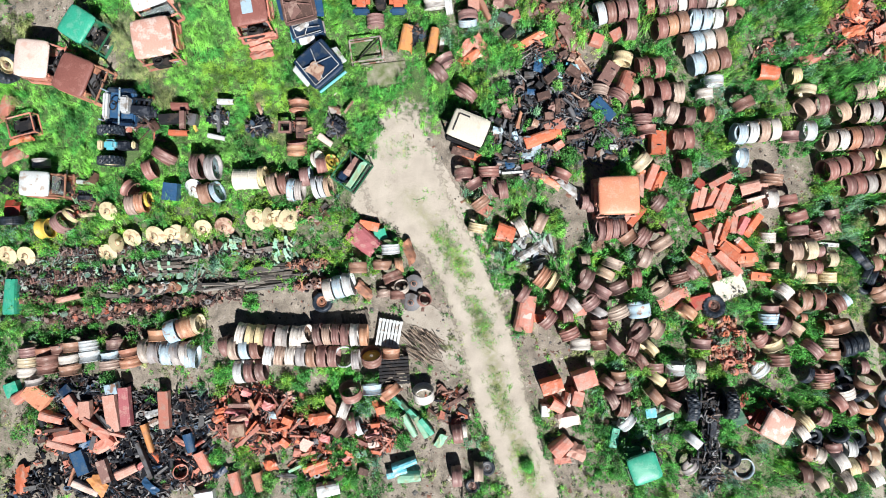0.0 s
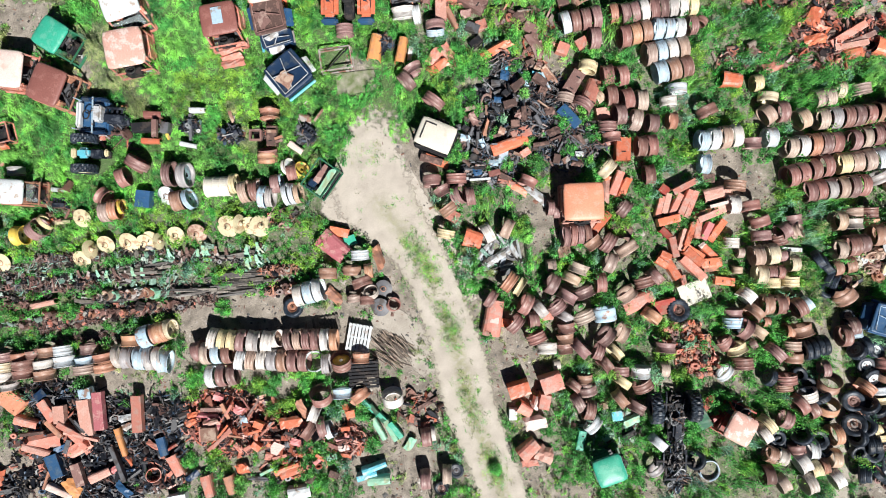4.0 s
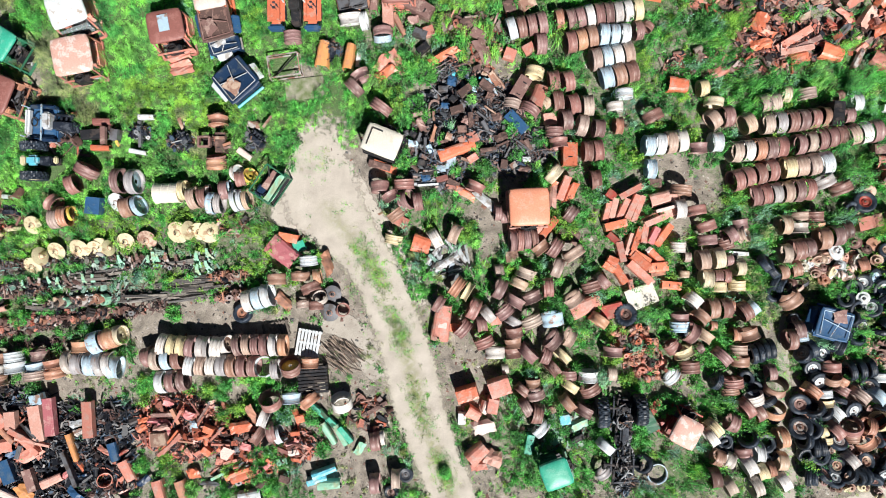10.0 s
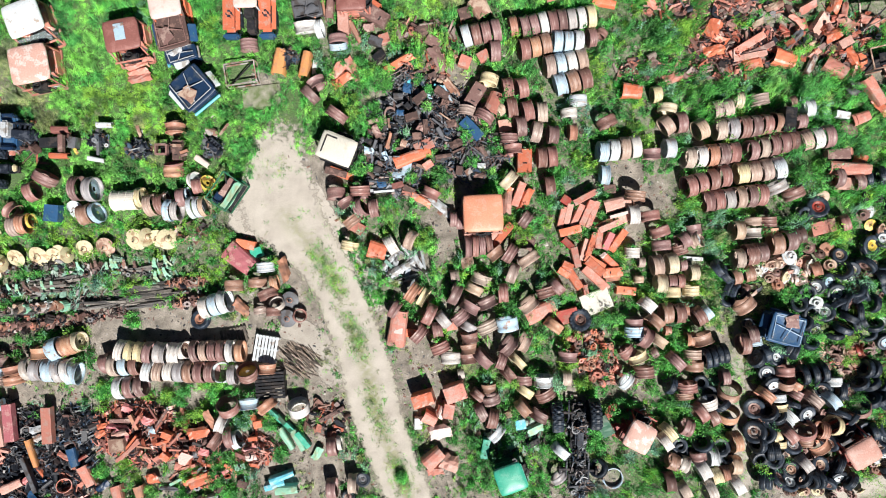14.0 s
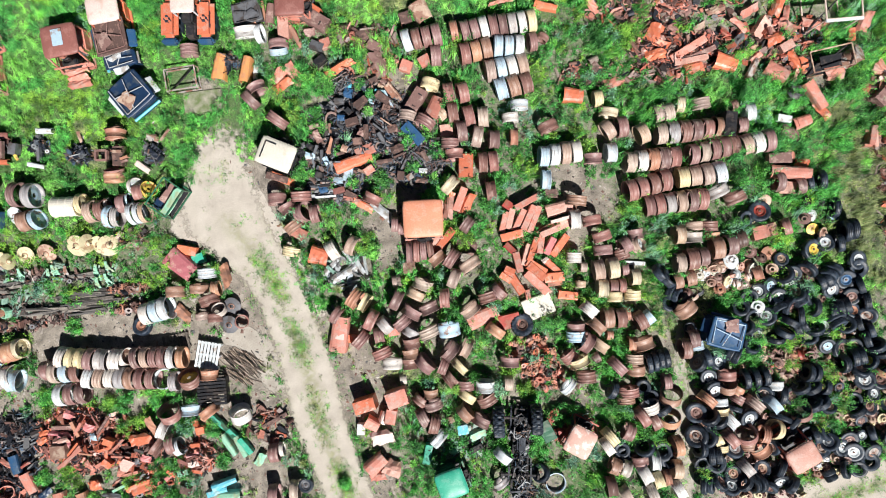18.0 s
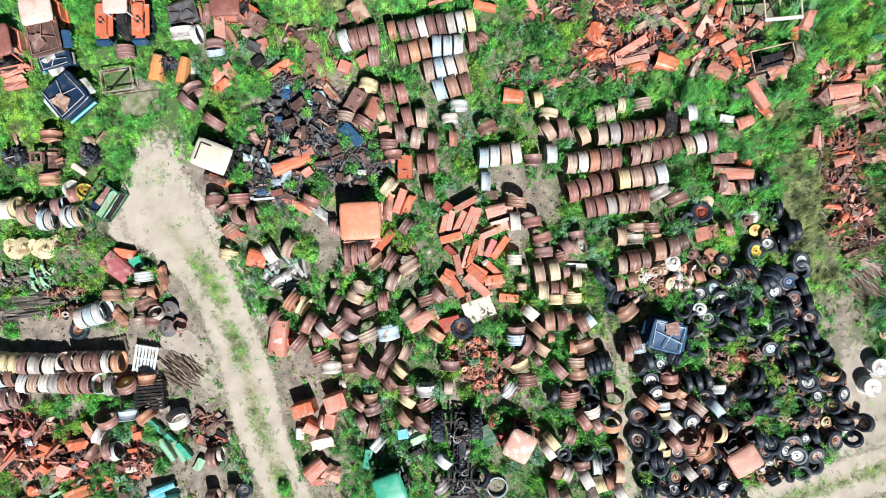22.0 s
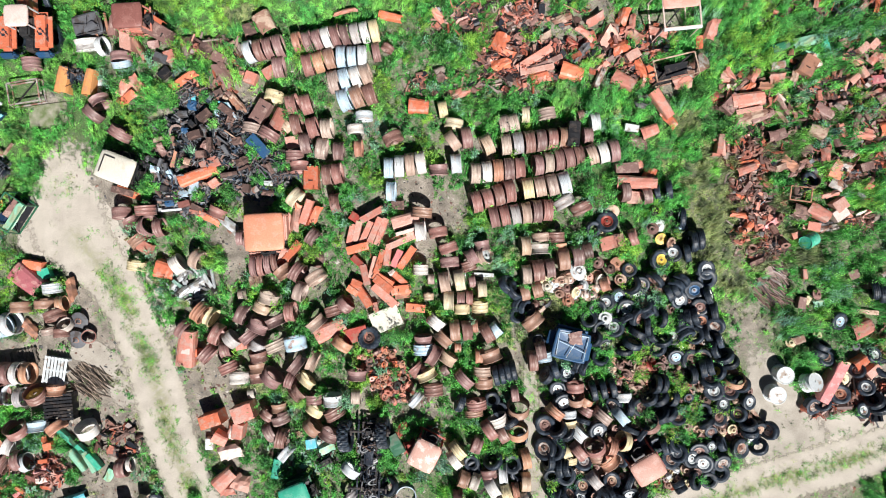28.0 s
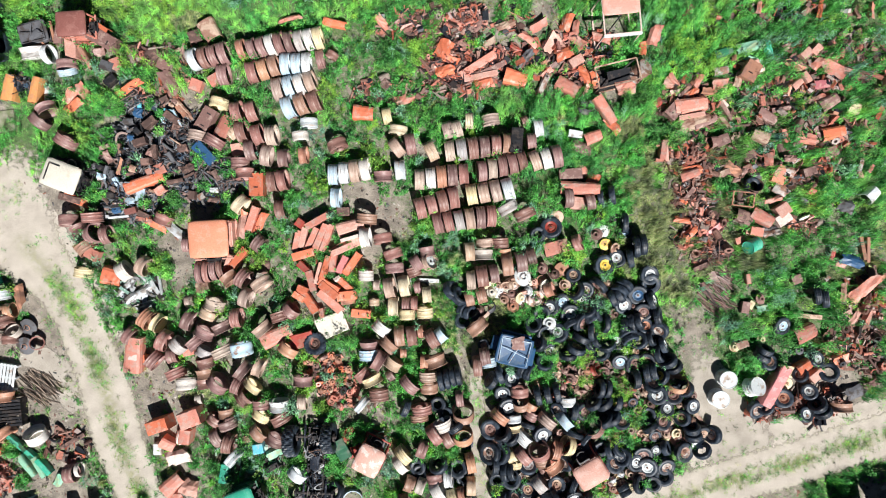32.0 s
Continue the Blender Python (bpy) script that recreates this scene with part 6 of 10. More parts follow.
rim(19.5, 2.76, 114, "b", 0.88, 0.42, 3)
rim(12.97, 2.7, 84, "b", 0.88, 0.42, 2)
rim(12.9, 1.93, 4, "w", 0.84, 0.41, 3)
rim(13.61, 1.87, 99, "b", 0.79, 0.42, -3)
rim(14.02, 1.23, 109, "b", 0.79, 0.42, 1)
rim(15.43, 1.29, 99, "b", 0.66, 0.42, 1)
rim(14.96, 0.82, 29, "b", 0.75, 0.42, -4)
rim(15.52, 0.88, 19, "t", 0.75, 0.37, 40, disc="w")
rim(14.06, 0.64, 94, "b", 0.79, 0.42, -1)
rim(14.86, 0.47, 109, "b", 0.62, 0.42, 2)
piece(15.29, 0.08, -4, 1.20, 0.17, "w", 0.12, "beam", tip=1.6)
rim(13.85, -0.18, 9, "t", 0.88, 0.42, 2)
rim(14.46, -0.11, 9, "y", 0.88, 0.42, 2)
rim(14.99, -0.17, 9, "b", 0.53, 0.28, 3)
rim(15.36, -0.51, 4, "y", 0.7, 0.37, -4)
rim(13.99, -0.96, -1, "y", 0.84, 0.42)
rim(14.5, -0.9, -1, "b", 0.62, 0.32, 2)
rim(14.83, -0.86, -1, "b", 0.62, 0.28, -3)
rim(14.53, -1.32, 89, "y", 0.66, 0.42, -3)
rim(15.28, -1.24, 91, "y", 0.7, 0.42, 4)
rim(13.28, -0.06, -1, "t", 0.44, 0.28, 1)
rim(13.16, -0.77, 89, "t", 0.44, 0.28, 4)
rim(12.86, 0.35, 89, "w", 0.66, 0.42, 2)
rim(13.45, -1.83, 49, "w", 0.79, 0.46, 1)
rim(14.21, -2.18, 4, "b", 0.88, 0.42, -2)
rim(14.72, -2.19, 7, "b", 0.88, 0.42, -2)
rim(15.07, -2.05, 4, "o", 0.53, 0.23, 2)
rim(15.55, -2.32, 29, "b", 0.84, 0.42)
rim(15.89, -2.21, 39, "w", 0.66, 0.42, 4)
rim(13.74, -2.53, 44, "b", 0.84, 0.42, -2)
rim(12.9, -2.58, 91, "b", 0.79, 0.42, 3)
rim(12.89, -2.93, 91, "s", 0.84, 0.42)
rim(14.32, -2.92, -1, "o", 0.44, 0.28, -5)
rim(17.17, 1.24, 4, "t", 0.84, 0.39, -4)
rim(17.83, 1.59, 94, "t", 0.75, 0.37, 1)
rim(17.75, 1.09, 91, "g", 0.84, 0.41, -4)
rim(18.45, 1.58, 92, "b", 0.75, 0.41, 3)
rim(18.63, 1.18, 94, "o", 0.62, 0.28, 2)
rim(18.73, 0.66, 7, "b", 0.92, 0.46, 3)
rim(19.28, 0.79, 9, "b", 0.88, 0.46, -2)
rim(19.72, 1.02, 14, "d", 0.79, 0.37, 5)
rim(17.21, 0.06, 4, "t", 0.84, 0.37)
rim(17.68, 0.22, 7, "b", 0.92, 0.46, 1)
rim(18.18, 0.31, 9, "b", 0.79, 0.37, 1)
rim(17.11, -0.69, 14, "b", 0.7, 0.37, -4)
rim(17.65, -0.58, 14, "b", 0.7, 0.41, 4)
rim(17.43, -1.86, 129, "b", 0.92, 0.46, -1)
rim(17.73, -3.12, 9, "b", 0.79, 0.42, 2)

# hollow middle: loose rims
piece(0.69, 3.8, -21, 1.07, 0.33, "O", 0.25, "beam", tip=-0.8)
piece(0.47, 3.86, -16, 0.95, 0.29, "d", 0.3, "beam")
rim(0.5, 2.94, 94, "b", 0.79, 0.46, -4)
rim(1.51, 3.04, 92, "b", 0.88, 0.42, 5)
rim(0.97, 2.51, 119, "b", 0.79, 0.42, -4)
rim(1.63, 2.38, 19, "b", 0.88, 0.46, 30)
rim(2.08, 2.31, 9, "b", 0.79, 0.37)
rim(1.2, 1.79, 127, "b", 0.84, 0.42, 5)
piece(1.35, 1.51, -31, 0.57, 0.48, "l", 0.35, "box", tip=0.8)
rim(1.06, 0.75, 79, "y", 0.79, 0.37, 3)
piece(2.18, 0.55, -16, 0.76, 0.78, "O", 0.5, "hood", tip=-4.2)
rim(2.78, 0.78, 29, "w", 0.84, 0.42, -3)
rim(3.62, 0.96, 156, "t", 0.84, 0.42, -5)
rim(4.47, 2.89, 64, "b", 0.79, 0.42, -1)
piece(4.87, 2.38, -41, 1.08, 0.36, "z", 0.2, "panel", tip=6.6)
rim(5.4, 1.82, -1, "b", 0.66, 0.28, -5)
rim(5.68, 1.65, -1, "b", 0.53, 0.28, 5)
rim_row(6.0, 0.69, 6.9, 0.78, "bbbb", d=0.92)
rim(7.74, 3.43, 139, "y", 0.84, 0.42, 2)
rim(7.18, 0.37, 129, "b", 0.79, 0.42, -2)
rim(7.77, 0.36, 147, "b", 0.88, 0.42, -3)
rim(8.54, 0.12, 124, "t", 0.92, 0.42, -5)
rim(8.43, 1.78, 144, "b", 0.75, 0.42)
piece(8.38, 0.9, -21, 0.95, 0.71, "d", 0.3, "panel", tip=-2.2)
rim(7.86, -0.46, 159, "t", 0.84, 0.42, -4)
piece(5.97, 0.0, 9, 0.52, 0.48, "t", 0.35, "box", tip=-2.4)
rim(5.44, -0.56, 9, "t", 0.53, 0.37, -4)
rim(6.55, -0.68, 69, "t", 0.88, 0.42, 5)
rim(6.26, -1.11, 64, "t", 0.79, 0.39, 1)
rim(5.44, -1.31, 154, "b", 0.92, 0.42, 5)
rim(7.45, -1.29, 4, "b", 0.84, 0.41, 2)
rim(6.8, -1.68, 114, "b", 0.84, 0.42, 1)
rim(6.07, -1.86, 59, "b", 0.88, 0.42, -2)
rim(5.66, -2.29, 129, "b", 0.79, 0.42, 3)
rim(4.36, -2.15, 154, "b", 0.92, 0.42, 4)
rim(3.71, -1.24, 144, "o", 0.92, 0.42, -4)
rim(4.13, -1.44, 149, "y", 0.84, 0.28, -5)
rim(4.94, -2.38, 39, "g", 0.79, 0.42, -1)
rim(4.7, -2.81, 9, "b", 0.7, 0.42, -2)
rim(8.5, -1.77, 129, "t", 0.88, 0.42, 5)
rim(9.26, -1.26, 107, "b", 0.84, 0.42, -2)
rim(9.69, -1.03, 44, "b", 0.79, 0.42, 5)
piece(9.05, -2.09, 24, 1.33, 0.71, "l", 0.45, "hood", tip=1.4)
piece(10.09, -2.3, 14, 1.00, 0.62, "r", 0.4, "box", tip=-0.8)
tyre(10.67, -2.46, 105, 75, "d", 0.9, 0.4, True)
piece(11.37, -1.7, 21, 1.24, 0.90, "c", 0.3, "box", tip=-0.8)
rim(9.55, -2.66, 54, "o", 0.84, 0.42, -2)
rim(7.62, -2.58, 99, "s", 0.92, 0.55, 3)
rim(2.93, -1.95, 149, "b", 0.79, 0.37, -3)
rim(6.79, -2.7, 114, "t", 0.88, 0.42, -1)
rim(6.01, -2.7, 59, "g", 0.7, 0.37, -1)
piece(5.29, -2.67, 9, 0.48, 0.38, "l", 0.3, "box", tip=1.6)

# salmon beams
piece(9.98, 1.86, 77, 0.89, 0.27, "l", 0.30, "beam")
piece(10.24, 1.99, 76, 0.87, 0.27, "p", 0.32, "beam")
piece(10.62, 1.93, 64, 1.00, 0.27, "l", 0.34, "beam")
piece(10.98, 1.99, 65, 1.20, 0.28, "l", 0.36, "beam", 0.05)
piece(11.25, 1.95, 68, 1.18, 0.25, "l", 0.36, "beam")
piece(10.91, 2.68, 28, 1.07, 0.27, "l", 0.36, "beam", 0.20)
piece(10.28, 1.29, 14, 0.92, 0.34, "O", 0.40, "box", 0.10)
piece(12.27, 2.40, 15, 1.13, 0.59, "p", 0.50, "hood")
piece(12.36, 1.95, 15, 0.99, 0.14, "P", 0.30, "beam", 0.35)
piece(12.53, 1.78, 22, 0.70, 0.39, "p", 0.40, "box")
piece(11.72, 1.53, 33, 0.79, 0.28, "o", 0.35, "beam")
piece(11.92, 1.47, 22, 0.95, 0.27, "p", 0.35, "beam", 0.15)
piece(11.49, 0.92, 82, 0.79, 0.27, "l", 0.34, "beam", 0.10)
piece(11.87, 0.83, 63, 0.76, 0.28, "R", 0.34, "beam", 0.10)
piece(12.28, 0.85, 54, 1.07, 0.31, "O", 0.36, "beam", 0.05)
piece(11.16, 0.71, 71, 1.04, 0.26, "O", 0.36, "beam", 0.10)
piece(10.90, 0.48, 74, 0.93, 0.28, "p", 0.36, "beam")
piece(10.54, 0.17, -77, 0.86, 0.30, "l", 0.34, "beam")
piece(11.30, -0.05, -32, 0.91, 0.36, "O", 0.36, "box", 0.10)
piece(11.99, -0.02, -46, 0.71, 0.28, "O", 0.34, "beam")
piece(10.23, 0.74, -43, 0.57, 0.28, "r", 0.30, "beam")
piece(10.19, -0.16, -24, 0.45, 0.27, "O", 0.35, "box", 0.05)
piece(11.67, 0.24, 33, 0.28, 0.20, "P", 0.30, "panel", 0.20)
piece(10.84, 1.00, -46, 0.59, 0.31, "r", 0.25, "panel")
piece(10.16, 2.57, -35, 0.42, 0.36, "r", 0.30, "box")
piece(10.39, -0.62, -58, 1.22, 0.35, "O", 0.36, "beam")
piece(10.02, -0.47, -34, 0.53, 0.27, "O", 0.30, "beam", 0.10)
piece(11.31, -0.22, -40, 0.89, 0.37, "O", 0.40, "beam", 0.10)
piece(11.32, -0.69, -44, 1.22, 0.37, "l", 0.36, "beam")
piece(11.99, -0.03, -42, 0.71, 0.27, "O", 0.36, "beam")
piece(12.03, -0.47, 6, 0.82, 0.40, "O", 0.40, "box", 0.05)
piece(12.07, -0.72, 8, 0.61, 0.25, "o", 0.30, "beam")
piece(10.94, -1.20, 100, 0.42, 0.22, "l", 0.30, "beam")
piece(11.74, -1.17, -130, 0.45, 0.25, "p", 0.30, "panel")
piece(12.61, -1.24, -6, 0.80, 0.35, "O", 0.36, "box")

# loose rims, lower middle
piece(3.04, -2.69, 81, 1.51, 0.80, "l", 0.5, "hood", tip=8.4)
piece(3.12, -2.49, 81, 0.94, 0.38, "P", 0.56, "box", tip=-1.6)
piece(3.56, -2.98, -11, 0.71, 0.33, "O", 0.3, "box", tip=-0.8)
rim(4.81, -3.56, 114, "b", 0.84, 0.42, -2)
rim(3.92, -2.98, 139, "b", 0.84, 0.42, 3)
rim(5.24, -3.99, 91, "w", 0.84, 0.46, -5)
rim(6.05, -3.13, 99, "b", 0.75, 0.42, 5)
rim(6.02, -3.62, 99, "b", 0.75, 0.42, -4)
rim(5.99, -4.01, 96, "b", 0.7, 0.42, -1)
rim(6.61, -3.99, 44, "b", 0.97, 0.42, 5)
rim(5.67, -4.7, 9, "g", 0.44, 0.28, -3)
rim(7.65, -3.48, 141, "b", 0.92, 0.42, 5)
rim(8.32, -3.35, 156, "t", 0.88, 0.37, 2)
rim(7.37, -4.14, 159, "b", 0.75, 0.37, -3)
rim(8.03, -4.13, 44, "y", 0.84, 0.32, -5)
rim(7.64, -4.68, 39, "b", 0.75, 0.42, -5)
rim(8.31, -4.93, 91, "b", 0.7, 0.41, 2)
rim(9.1, -4.97, 89, "w", 0.84, 0.46, 2)
rim(10.13, -3.96, 87, "b", 0.84, 0.41, -3)
rim(10.06, -4.88, -1, "t", 0.66, 0.37, -3)
rim(8.35, -5.38, 54, "y", 0.79, 0.37, -1)
rim(9.17, -5.51, 117, "b", 0.88, 0.42, 3)
rim(6.83, -5.26, 94, "b", 0.66, 0.37, 3)
rim(6.38, -5.56, 49, "b", 0.7, 0.37, -5)
rim(6.92, -5.72, 107, "b", 0.79, 0.39, 5)
rim(6.51, -6.25, 29, "b", 0.84, 0.42, -2)
rim(6.96, -6.54, 167, "b", 0.88, 0.42, 1)
rim(8.26, -6.07, 39, "b", 0.84, 0.42, 5)
rim(8.92, -6.41, 61, "b", 0.84, 0.42, -2)
rim(7.14, -7.14, 139, "w", 0.84, 0.37, -3)
rim(9.8, -7.87, 49, "w", 0.84, 0.39, 1)
piece(4.1, -5.68, 17, 0.89, 0.56, "O", 0.75, "box", tip=2.4)
piece(5.44, -5.41, 19, 0.89, 0.70, "l", 0.75, "box", tip=1.6)
piece(4.83, -6.2, 69, 0.57, 0.33, "P", 0.5, "panel", tip=13.2)
piece(5.14, -6.18, 79, 0.61, 0.47, "l", 0.6, "box", tip=2.4)
piece(4.3, -6.55, -31, 0.61, 0.52, "l", 0.5, "hood", tip=-5.6)
piece(4.7, -7.12, 9, 0.94, 0.57, "P", 0.5, "panel", tip=-13.2)
piece(3.85, -6.79, -1, 0.33, 0.48, "w", 0.3, "box", tip=-1.6)
piece(4.47, -8.25, 41, 0.90, 0.66, "l", 0.55, "hood", tip=-5.6)
piece(5.16, -8.44, -26, 0.71, 0.61, "p", 0.5, "panel", tip=-6.6)
piece(4.55, -8.78, 9, 0.71, 0.38, "l", 0.4, "panel", tip=4.4)
tyre(9.63, -6.42, 3, 4, "", 1.22, 0.47, True)
tyre(11.19, -6.32, 3, 4, "", 1.22, 0.46, True)
piece(8.14, -6.82, 9, 0.43, 0.43, "U", 0.4, "box", tip=-0.8)
piece(8.81, -7.04, 24, 0.71, 0.38, "E", 0.3, "panel", tip=4.4)
piece(7.85, -7.77, 9, 0.52, 0.29, "E", 0.25, "panel", tip=4.4)
piece(7.63, -6.45, 19, 0.33, 0.29, "t", 0.25, "box", tip=2.4)
piece(6.66, -7.84, 79, 0.81, 0.33, "e", 0.4, "box", tip=0.8)
piece(8.69, -7.64, 29, 0.57, 0.24, "k", 0.3, "box", tip=0.8)
piece(11.65, -6.92, -61, 0.85, 0.57, "n", 0.4, "box", tip=1.6)
piece(11.87, -6.42, 59, 0.94, 0.43, "r", 0.5, "panel")
piece(12.24, -7.04, 19, 0.71, 0.47, "r", 0.4, "panel", tip=-2.2)
rim(12.03, -9.15, -1, "s", 0.88, 0.18, 86)
FOOT.append((12.03, -9.15, 0.75))
tyre(11.37, -8.64, 149, 50, "", 0.81, 0.28)
rim(9.73, -9.04, 129, "g", 0.7, 0.28, -1)

# south end of the long track
rim(1.1, -9.24, 1, "t", 0.84, 0.37, 1)
rim(0.21, -9.43, 4, "b", 0.84, 0.41)
tyre(1.48, -9.16, 89, 80, "i", 0.63, 0.24)
tyre(0.87, -9.88, 214, 80, "b", 0.63, 0.24)
rim(0.23, -7.69, 7, "b", 0.79, 0.41, -3)
rim(0.52, -7.56, 7, "w", 0.62, 0.18, -3)

# eastern loose rims
rim(13.3, -3.18, 149, "b", 0.92, 0.42, 5)
rim(13.9, -3.32, 54, "t", 0.79, 0.42, 3)
rim(13.02, -3.99, 114, "y", 0.88, 0.37)
rim(12.62, -3.79, 129, "b", 0.7, 0.42, -1)
rim(13.77, -3.87, 29, "b", 0.44, 0.32, 2)
rim(13.29, -4.63, 94, "b", 0.84, 0.46, -5)
rim(14.58, -4.19, 44, "b", 0.92, 0.42, 1)
rim(15.32, -3.9, 89, "t", 0.75, 0.39, -2)
rim(15.38, -4.37, 91, "b", 0.75, 0.41, 4)
rim(15.22, -3.3, -1, "o", 0.66, 0.37, -1)
rim(15.69, -3.26, 109, "b", 0.88, 0.46, -3)
tyre(15.88, -4.08, 11, 4, "", 0.85, 0.24)
tyre(16.14, -4.02, 11, 4, "", 0.85, 0.24)
tyre(16.37, -3.92, 11, 4, "i", 0.85, 0.24)
tyre(16.6, -3.86, 11, 4, "", 0.85, 0.24)
tyre(14.37, -5.18, 159, 10, "i", 0.77, 0.3)
rim(15.05, -5.26, 96, "b", 0.88, 0.37)
rim(14.94, -5.62, 96, "b", 0.79, 0.28, -5)
tyre(15.71, -5.15, 76, 80, "", 0.68, 0.25)
tyre(16.06, -5.56, 194, 80, "", 0.68, 0.25)
rim(16.65, -4.86, 7, "b", 0.7, 0.32, 4)
rim(16.77, -5.42, 94, "b", 0.92, 0.46, 40)
rim(15.93, -5.93, 111, "w", 0.84, 0.41, 3)
tyre(16.41, -5.94, 124, 15, "", 0.85, 0.28)
rim(15.56, -6.31, 34, "b", 0.92, 0.42, -2)
rim(16.1, -6.5, 29, "b", 0.79, 0.42, 1)
rim(16.73, -6.39, 97, "o", 0.88, 0.41, 35)
tyre(16.9, -6.82, 237, 82, "", 0.54, 0.21)
rim(15.04, -6.92, 159, "b", 0.79, 0.42, -3)
rim(14.25, -7.13, 39, "y", 0.88, 0.37, -5)
rim(14.14, -7.52, 34, "w", 0.84, 0.37, 3)
tyre(14.81, -7.76, 157, 80, "", 0.68, 0.27)
tyre(14.89, -7.99, 79, 85, "", 0.68, 0.25)
tyre(15.69, -7.59, 129, 40, "", 0.85, 0.28)
tyre(16.5, -7.83, 118, 80, "", 0.85, 0.28)
rim(17.01, -7.53, 9, "o", 0.88, 0.37, -5)
rim(15.52, -8.14, 99, "b", 0.7, 0.37, -3)
rim(16.1, -8.14, 4, "w", 0.84, 0.35, 5)
rim(14.46, -8.4, 159, "b", 0.7, 0.42, 1)
rim(15.66, -8.67, 29, "w", 0.92, 0.46, 2)
rim(14.92, -8.49, 159, "g", 0.7, 0.37, -5)
rim(16.26, -8.98, 19, "y", 0.7, 0.42, 5)
rim(16.62, -8.89, 9, "o", 0.7, 0.28, 3)
rim(17.02, -8.52, -1, "t", 0.79, 0.39)
rim(14.26, -9.19, 9, "d", 0.88, 0.42)
rim(15.93, -9.55, 19, "g", 0.88, 0.42, -5)
rim(17.06, -9.32, 29, "w", 0.88, 0.42, 3)
rim(14.9, -9.57, 29, "t", 0.79, 0.42, -1)
tyre(16.75, -8.23, 352, 80, "", 0.72, 0.24)
tyre(13.02, -3.15, 284, 80, "", 0.63, 0.24)
rim(12.55, -5.01, 139, "w", 0.79, 0.28, 1)

# western lower rows
rim(-12.07, -3.64, 91, "o", 0.88)
rim_row(-11.45, -3.47, -10.82, -3.28, "so", d=0.92)
rim(-10.49, -3.19, 7, "y", 0.84, 0.37, 10, disc="y")
rim_row(-12.12, -4.3, -10.63, -4.48, "gwgw", a=3, d=0.97)
rim(-9.23, -4.09, 19, "b", 0.84, 0.42, 4)
rim_row(-8.63, -3.54, -7.45, -3.63, "wyyb", d=0.92)
rim_row(-6.92, -3.66, -6.35, -3.66, "gw", d=0.92)
rim(-5.99, -3.6, 14, "w", 0.75, 0.37, 20, disc="t")
rim_row(-5.43, -3.67, -3.59, -3.62, "btbbwo", d=0.92)
rim_row(-8.86, -4.23, -8.01, -4.22, "twb", d=0.92)
rim_row(-7.46, -4.39, -4.82, -4.56, "wtwgbbb", d=0.92)
rim(-4.44, -4.58, 89, "w", 0.88, 0.32, 75)
rim(-3.93, -4.64, 4, "g", 0.84, 0.32, -2)
rim(-3.28, -4.54, 94, "b", 0.88, 0.46, 38, disc="Y")
rim(-2.48, -4.4, 91, "o", 0.75, 0.41, -4)
rim_row(-8.65, -5.17, -7.81, -5.08, "wbb", d=0.92)
rim(-4.13, -5.96, 94, "b", 0.92, 0.46, 38)
rim(-3.25, -5.86, 94, "w", 0.84, 0.41, -5)
rim(-2.49, -5.92, 127, "o", 0.84, 0.41, 3)
rim(-1.15, -6.03, 94, "w", 0.88, 0.46, 32)
rim(-4.41, -6.69, 159, "w", 0.84, 0.41, 4)
rim(-4.65, -7.4, 144, "b", 0.88, 0.41, 5)
rim(-4.08, -7.26, 14, "b", 0.88, 0.37, -4)
rim(-3.82, -7.38, 19, "w", 0.79, 0.28)
piece(-2.17, -6.5, -41, 1.07, 0.21, "e", 0.25, "beam", tip=-0.8)
piece(-1.81, -6.79, -49, 1.00, 0.19, "n", 0.25, "beam", tip=2.4)
piece(-1.46, -7.1, -46, 0.95, 0.19, "e", 0.25, "beam", tip=-2.4)
piece(-1.78, -7.37, -61, 1.07, 0.29, "E", 0.3, "hood", tip=-8.4)
piece(-1.25, -7.5, -61, 0.95, 0.29, "E", 0.3, "hood", tip=4.2)
piece(-1.06, -7.45, -51, 0.81, 0.24, "e", 0.3, "beam", tip=-2.4)
piece(-0.44, -8.04, 59, 0.62, 0.33, "E", 0.2, "panel", tip=13.2)
piece(-1.97, -9.02, 19, 1.04, 0.33, "U", 0.4, "hood", tip=-5.6)
piece(-2.26, -9.36, 14, 0.85, 0.33, "U", 0.4, "hood", tip=-1.4)
piece(-1.74, -9.55, 4, 0.95, 0.43, "E", 0.4, "hood", tip=2.8)
piece(0.18, -6.41, 29, 1.19, 0.19, "d", 0.2, "beam")

# western middle
rim(-11.77, 3.74, 59, "b", 1.01, 0.37)
rim(-10.36, 3.27, -1, "b", 1.06, 0.37, 4)
rim(-9.76, 3.23, 1, "g", 1.06, 0.39, 4, disc="s")
dish(-10.65, 2.38, "w", 0.85, 62, 249)
piece(-11.62, 2.27, 84, 0.71, 0.62, "u", 0.45, "box", tip=2.4)
rim(-10.1, 2.17, 14, "b", 0.88, 0.46, -4)
rim(-9.62, 2.24, 19, "s", 0.88, 0.23, 10, disc="s")
rim(-7.75, 2.88, 4, "y", 0.84, 0.28, 5, disc="y")
rim_row(-7.26, 2.49, -6.83, 2.54, "tb", a=7, d=0.92)
rim(-6.79, 2.91, 4, "w", 0.44, 0.18, -2)
rim_row(-6.54, 2.32, -6.21, 2.31, "sg", d=0.92)
rim(-6.01, 2.86, 9, "b", 0.79, 0.37, -2)
rim(-5.87, 3.04, 9, "w", 0.53, 0.18, 3)
rim_row(-5.53, 2.38, -5.05, 2.42, "wwt", d=0.92)
rim(-6.35, 3.94, 94, "o", 0.84, 0.39, 1)
